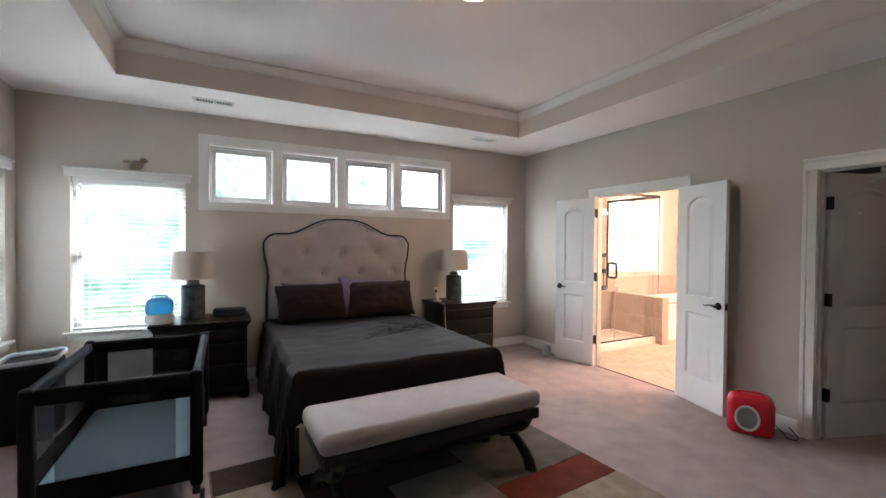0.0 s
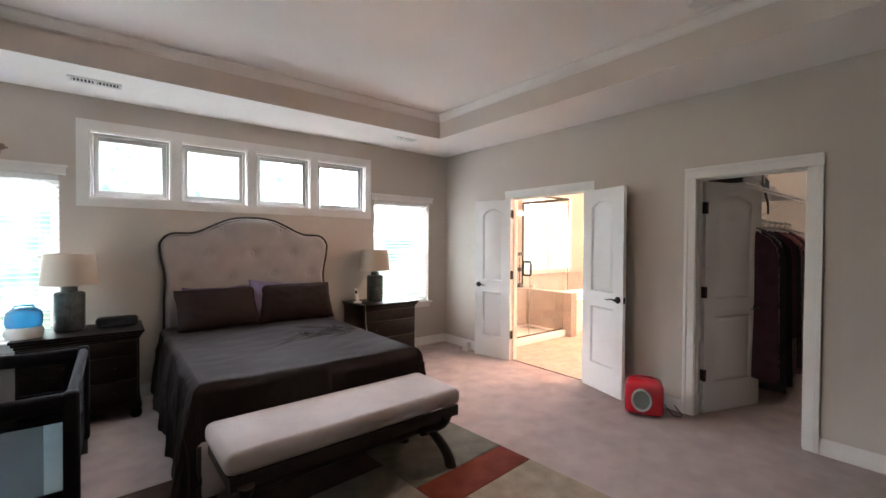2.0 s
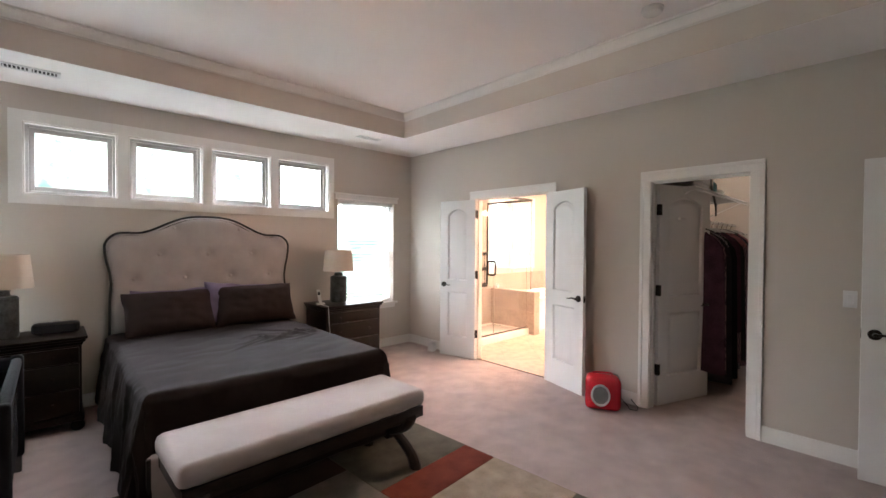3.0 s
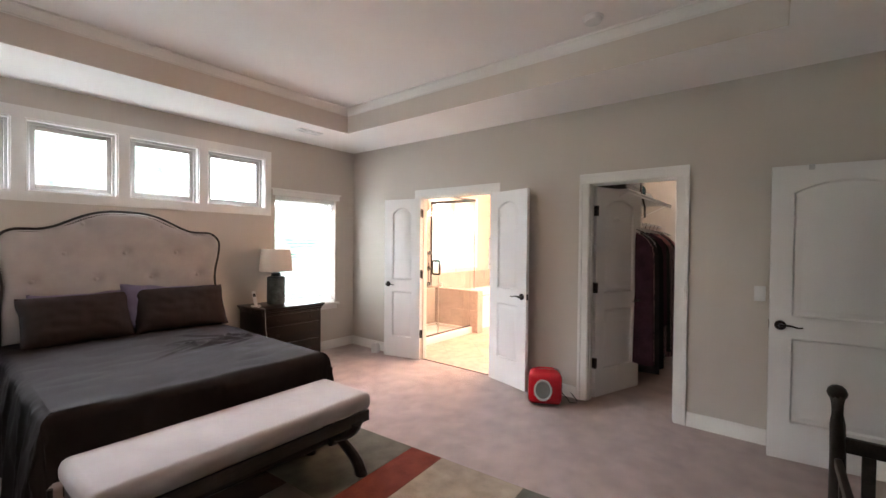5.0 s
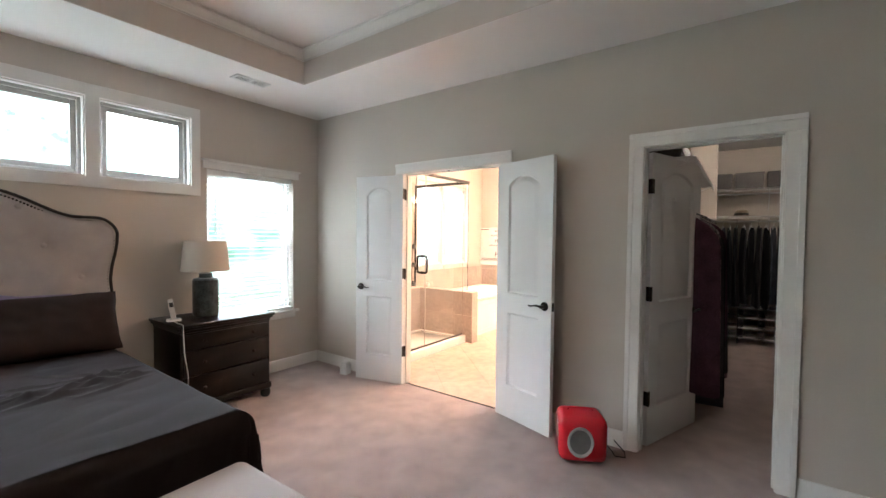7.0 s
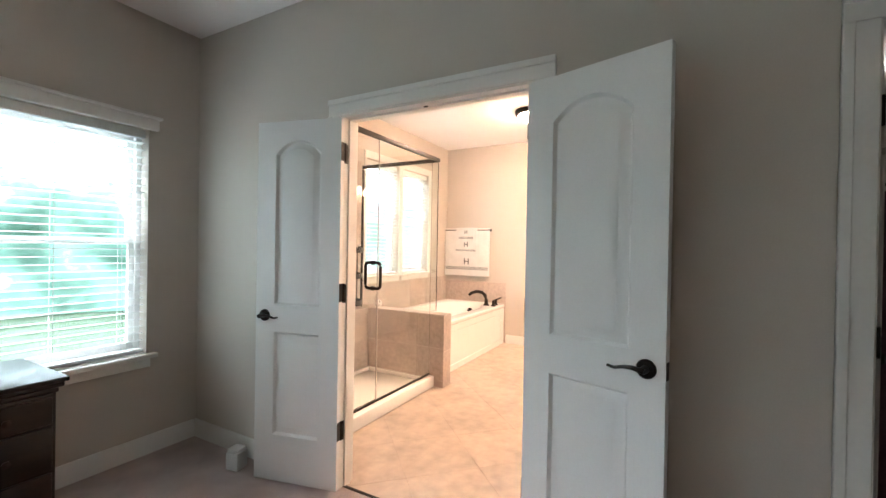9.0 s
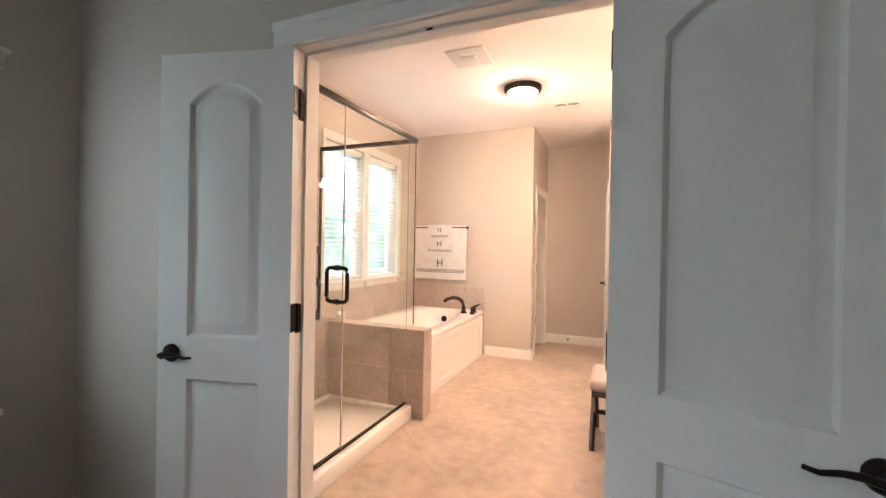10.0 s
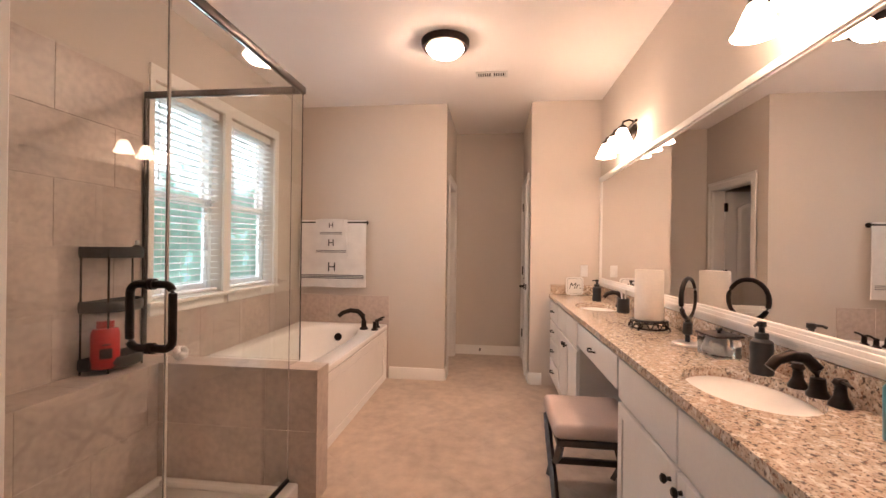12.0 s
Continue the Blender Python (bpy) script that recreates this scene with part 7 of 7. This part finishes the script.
# stool
st = thing("vanity_stool", "small stool with padded seat and crossed dark legs", "stool", pose(6.60, 3.05, 0))
bm = BM()
box(bm, -0.235, -0.215, 0.40, 0.235, 0.215, 0.478, 0.034, 4)
part("seat", bm, M_SEAT, st, "pinkish grey padded seat", 60)
part("seat_frame", one(-0.22, -0.2, 0.365, 0.22, 0.2, 0.40, 0.005), M_STOOLWOOD, st)
for y in (-0.185, 0.185):
    for s in (-1, 1):
        bm = BM()
        tube(bm, [(s * 0.2, y + 0.008 * s, 0.37), (s * 0.10, y + 0.008 * s, 0.25), (-s * 0.09, y + 0.008 * s, 0.13), (-s * 0.215, y + 0.008 * s, 0.0)], [0.021, 0.021, 0.020, 0.018], 4)
        part("leg", bm, M_STOOLWOOD, st, "", 20)
part("stretcher", one(-0.014, -0.17, 0.178, 0.014, 0.17, 0.208, 0.003), M_STOOLWOOD, st)

# small spring door stop on the alcove baseboard
th = thing("spring_door_stop", "small dark spring door stop on the baseboard", "door stop", pose(9.583, 3.72, 0.07, 0, -90))
bm = BM()
lathe(bm, [(0.0, 0.0), (0.012, 0.0), (0.006, 0.006), (0.006, 0.05), (0.01, 0.055), (0.01, 0.066), (0.0, 0.067)], 10)
part("spring", bm, M_BRONZE, th)


# ---- tiles, last ----
def tile_mesh(w, h, t=0.006, b=0.001):
    bm = BM()
    lo = [bm.verts.new(p) for p in ((0, 0, 0), (w, 0, 0), (w, h, 0), (0, h, 0))]
    hi = [bm.verts.new(p) for p in ((b, b, t), (w - b, b, t), (w - b, h - b, t), (b, h - b, t))]
    md = [bm.verts.new((v.co.x, v.co.y, t - b)) for v in lo]
    bm.faces.new(hi)
    for i in range(4):
        j = (i + 1) % 4
        bm.faces.new((lo[i], lo[j], md[j], md[i])), bm.faces.new((md[i], md[j], hi[j], hi[i]))
    return mesh("tile", bm, M_TILE)


TILES = {}


def lay(parent, origin, turn, width, height, tw=0.60, thh=0.315, bond=0.5, gap=0.0014):
    """Tiles over a width x height field that starts at origin, its plane given by turn (degrees about x, y, z)."""
    base = pose(*origin, *turn)
    z, row = 0.0, 0
    while z < height - 0.01:
        hh = min(thh, height - z)
        x = -tw * bond * (row % 2)
        while x < width - 0.005:
            a, b = max(0.0, x), min(width, x + tw)
            if b - a > 0.015:
                key = (round(b - a - gap, 4), round(hh - gap, 4))
                if key not in TILES:
                    TILES[key] = tile_mesh(*key)
                o = new("tile", TILES[key])
                o.parent = parent
                o.matrix_basis = parent.matrix_basis.inverted() @ base @ pose(a + gap / 2, z + gap / 2, 0)
            x += tw
        z += thh
        row += 1


FACE_S, FACE_W, FACE_E = (90, 0, 0), (90, 0, -90), (90, 0, 90)     # tile faces looking to -y, -x, +x
lay(pw, (6.35, 5.385, 0.055), FACE_W, 0.905, 0.635, 0.62, 0.318, 0.0)
lay(pw, (6.343, 4.48, 0.0), FACE_S, 0.149, 0.69, 0.3, 0.345)
lay(pw, (6.343, 4.473, 0.69), (0, 0, 0), 0.149, YB - 4.473, 0.16, 0.45)
lay(lw, (4.722, 5.388, 0.055), FACE_S, 1.618, 0.635, 0.62, 0.318)
lay(lw, (4.722, 5.382, 0.69), (0, 0, 0), 1.62, YB - 5.382, 0.6, 0.25)
ts = thing("trim_shower_tile", "taupe tile field over the shower ledge", "tile", kind="structure")
lay(ts, (4.722, YB - 0.001, 0.70), FACE_S, 1.725, 1.57, 0.62, 0.315)
lay(ts, (4.721, 4.66, 0.06), FACE_E, 0.72, 0.63, 0.62, 0.318)
lay(ts, (4.721, 4.60, 0.70), FACE_E, 0.98, 1.56, 0.62, 0.315)
tt = thing("trim_tub_tile", "taupe tile splash round the tub", "tile", kind="structure")
lay(tt, (6.496, YB - 0.001, 0.556), FACE_S, 1.974, 0.352, 0.45, 0.352)
lay(tt, (BX1 - 0.001, YB - 0.01, 0.556), FACE_W, YB - 0.01 - 4.63, 0.29, 0.32, 0.29)
lay(tt, (BX1 - 0.001, 4.70, 0.0), FACE_W, 0.07, 0.553, 0.3, 0.29)

fl = solid("floor_bath", one(4.652, BY0 - 0.05, -0.02, 9.6, YB, -0.0022), M_FGROUT, "beige tiled bathroom floor laid diagonally", "floor", "structure", smooth=None)
side, gap = 0.455, 0.0016
rot = pose(6.5, 3.6, 0, 0, 0, 45)
inv = rot.inverted()
for i in range(-8, 9):
    for j in range(-8, 9):
        bm = BM()
        vs = [bm.verts.new(rot @ Vector((i * side + dx, j * side + dy, 0.0))) for dx, dy in ((gap / 2, gap / 2), (side - gap / 2, gap / 2), (side - gap / 2, side - gap / 2), (gap / 2, side - gap / 2))]
        bm.faces.new(vs)
        for co, no in (((4.653, 0, 0), (-1, 0, 0)), ((9.59, 0, 0), (1, 0, 0)), ((0, BY0, 0), (0, -1, 0)), ((0, 4.66, 0), (0, 1, 0))):
            bmesh.ops.bisect_plane(bm, geom=bm.verts[:] + bm.edges[:] + bm.faces[:], plane_co=co, plane_no=no, clear_outer=True)
        if not bm.faces:
            bm.free()
            continue
        r = bmesh.ops.extrude_face_region(bm, geom=bm.faces[:])
        bmesh.ops.translate(bm, vec=(0, 0, -0.008), verts=[v for v in r["geom"] if isinstance(v, bmesh.types.BMVert)])
        bmesh.ops.recalc_face_normals(bm, faces=bm.faces)
        o = new("tile", mesh("tile", bm, M_FTILE))
        o.parent = fl
part("threshold", one(4.64, DB[0] + 0.001, -0.004, 4.66, DB[1] - 0.001, 0.004, 0.002, 1), M_BRONZE, fl, "thin dark threshold strip")
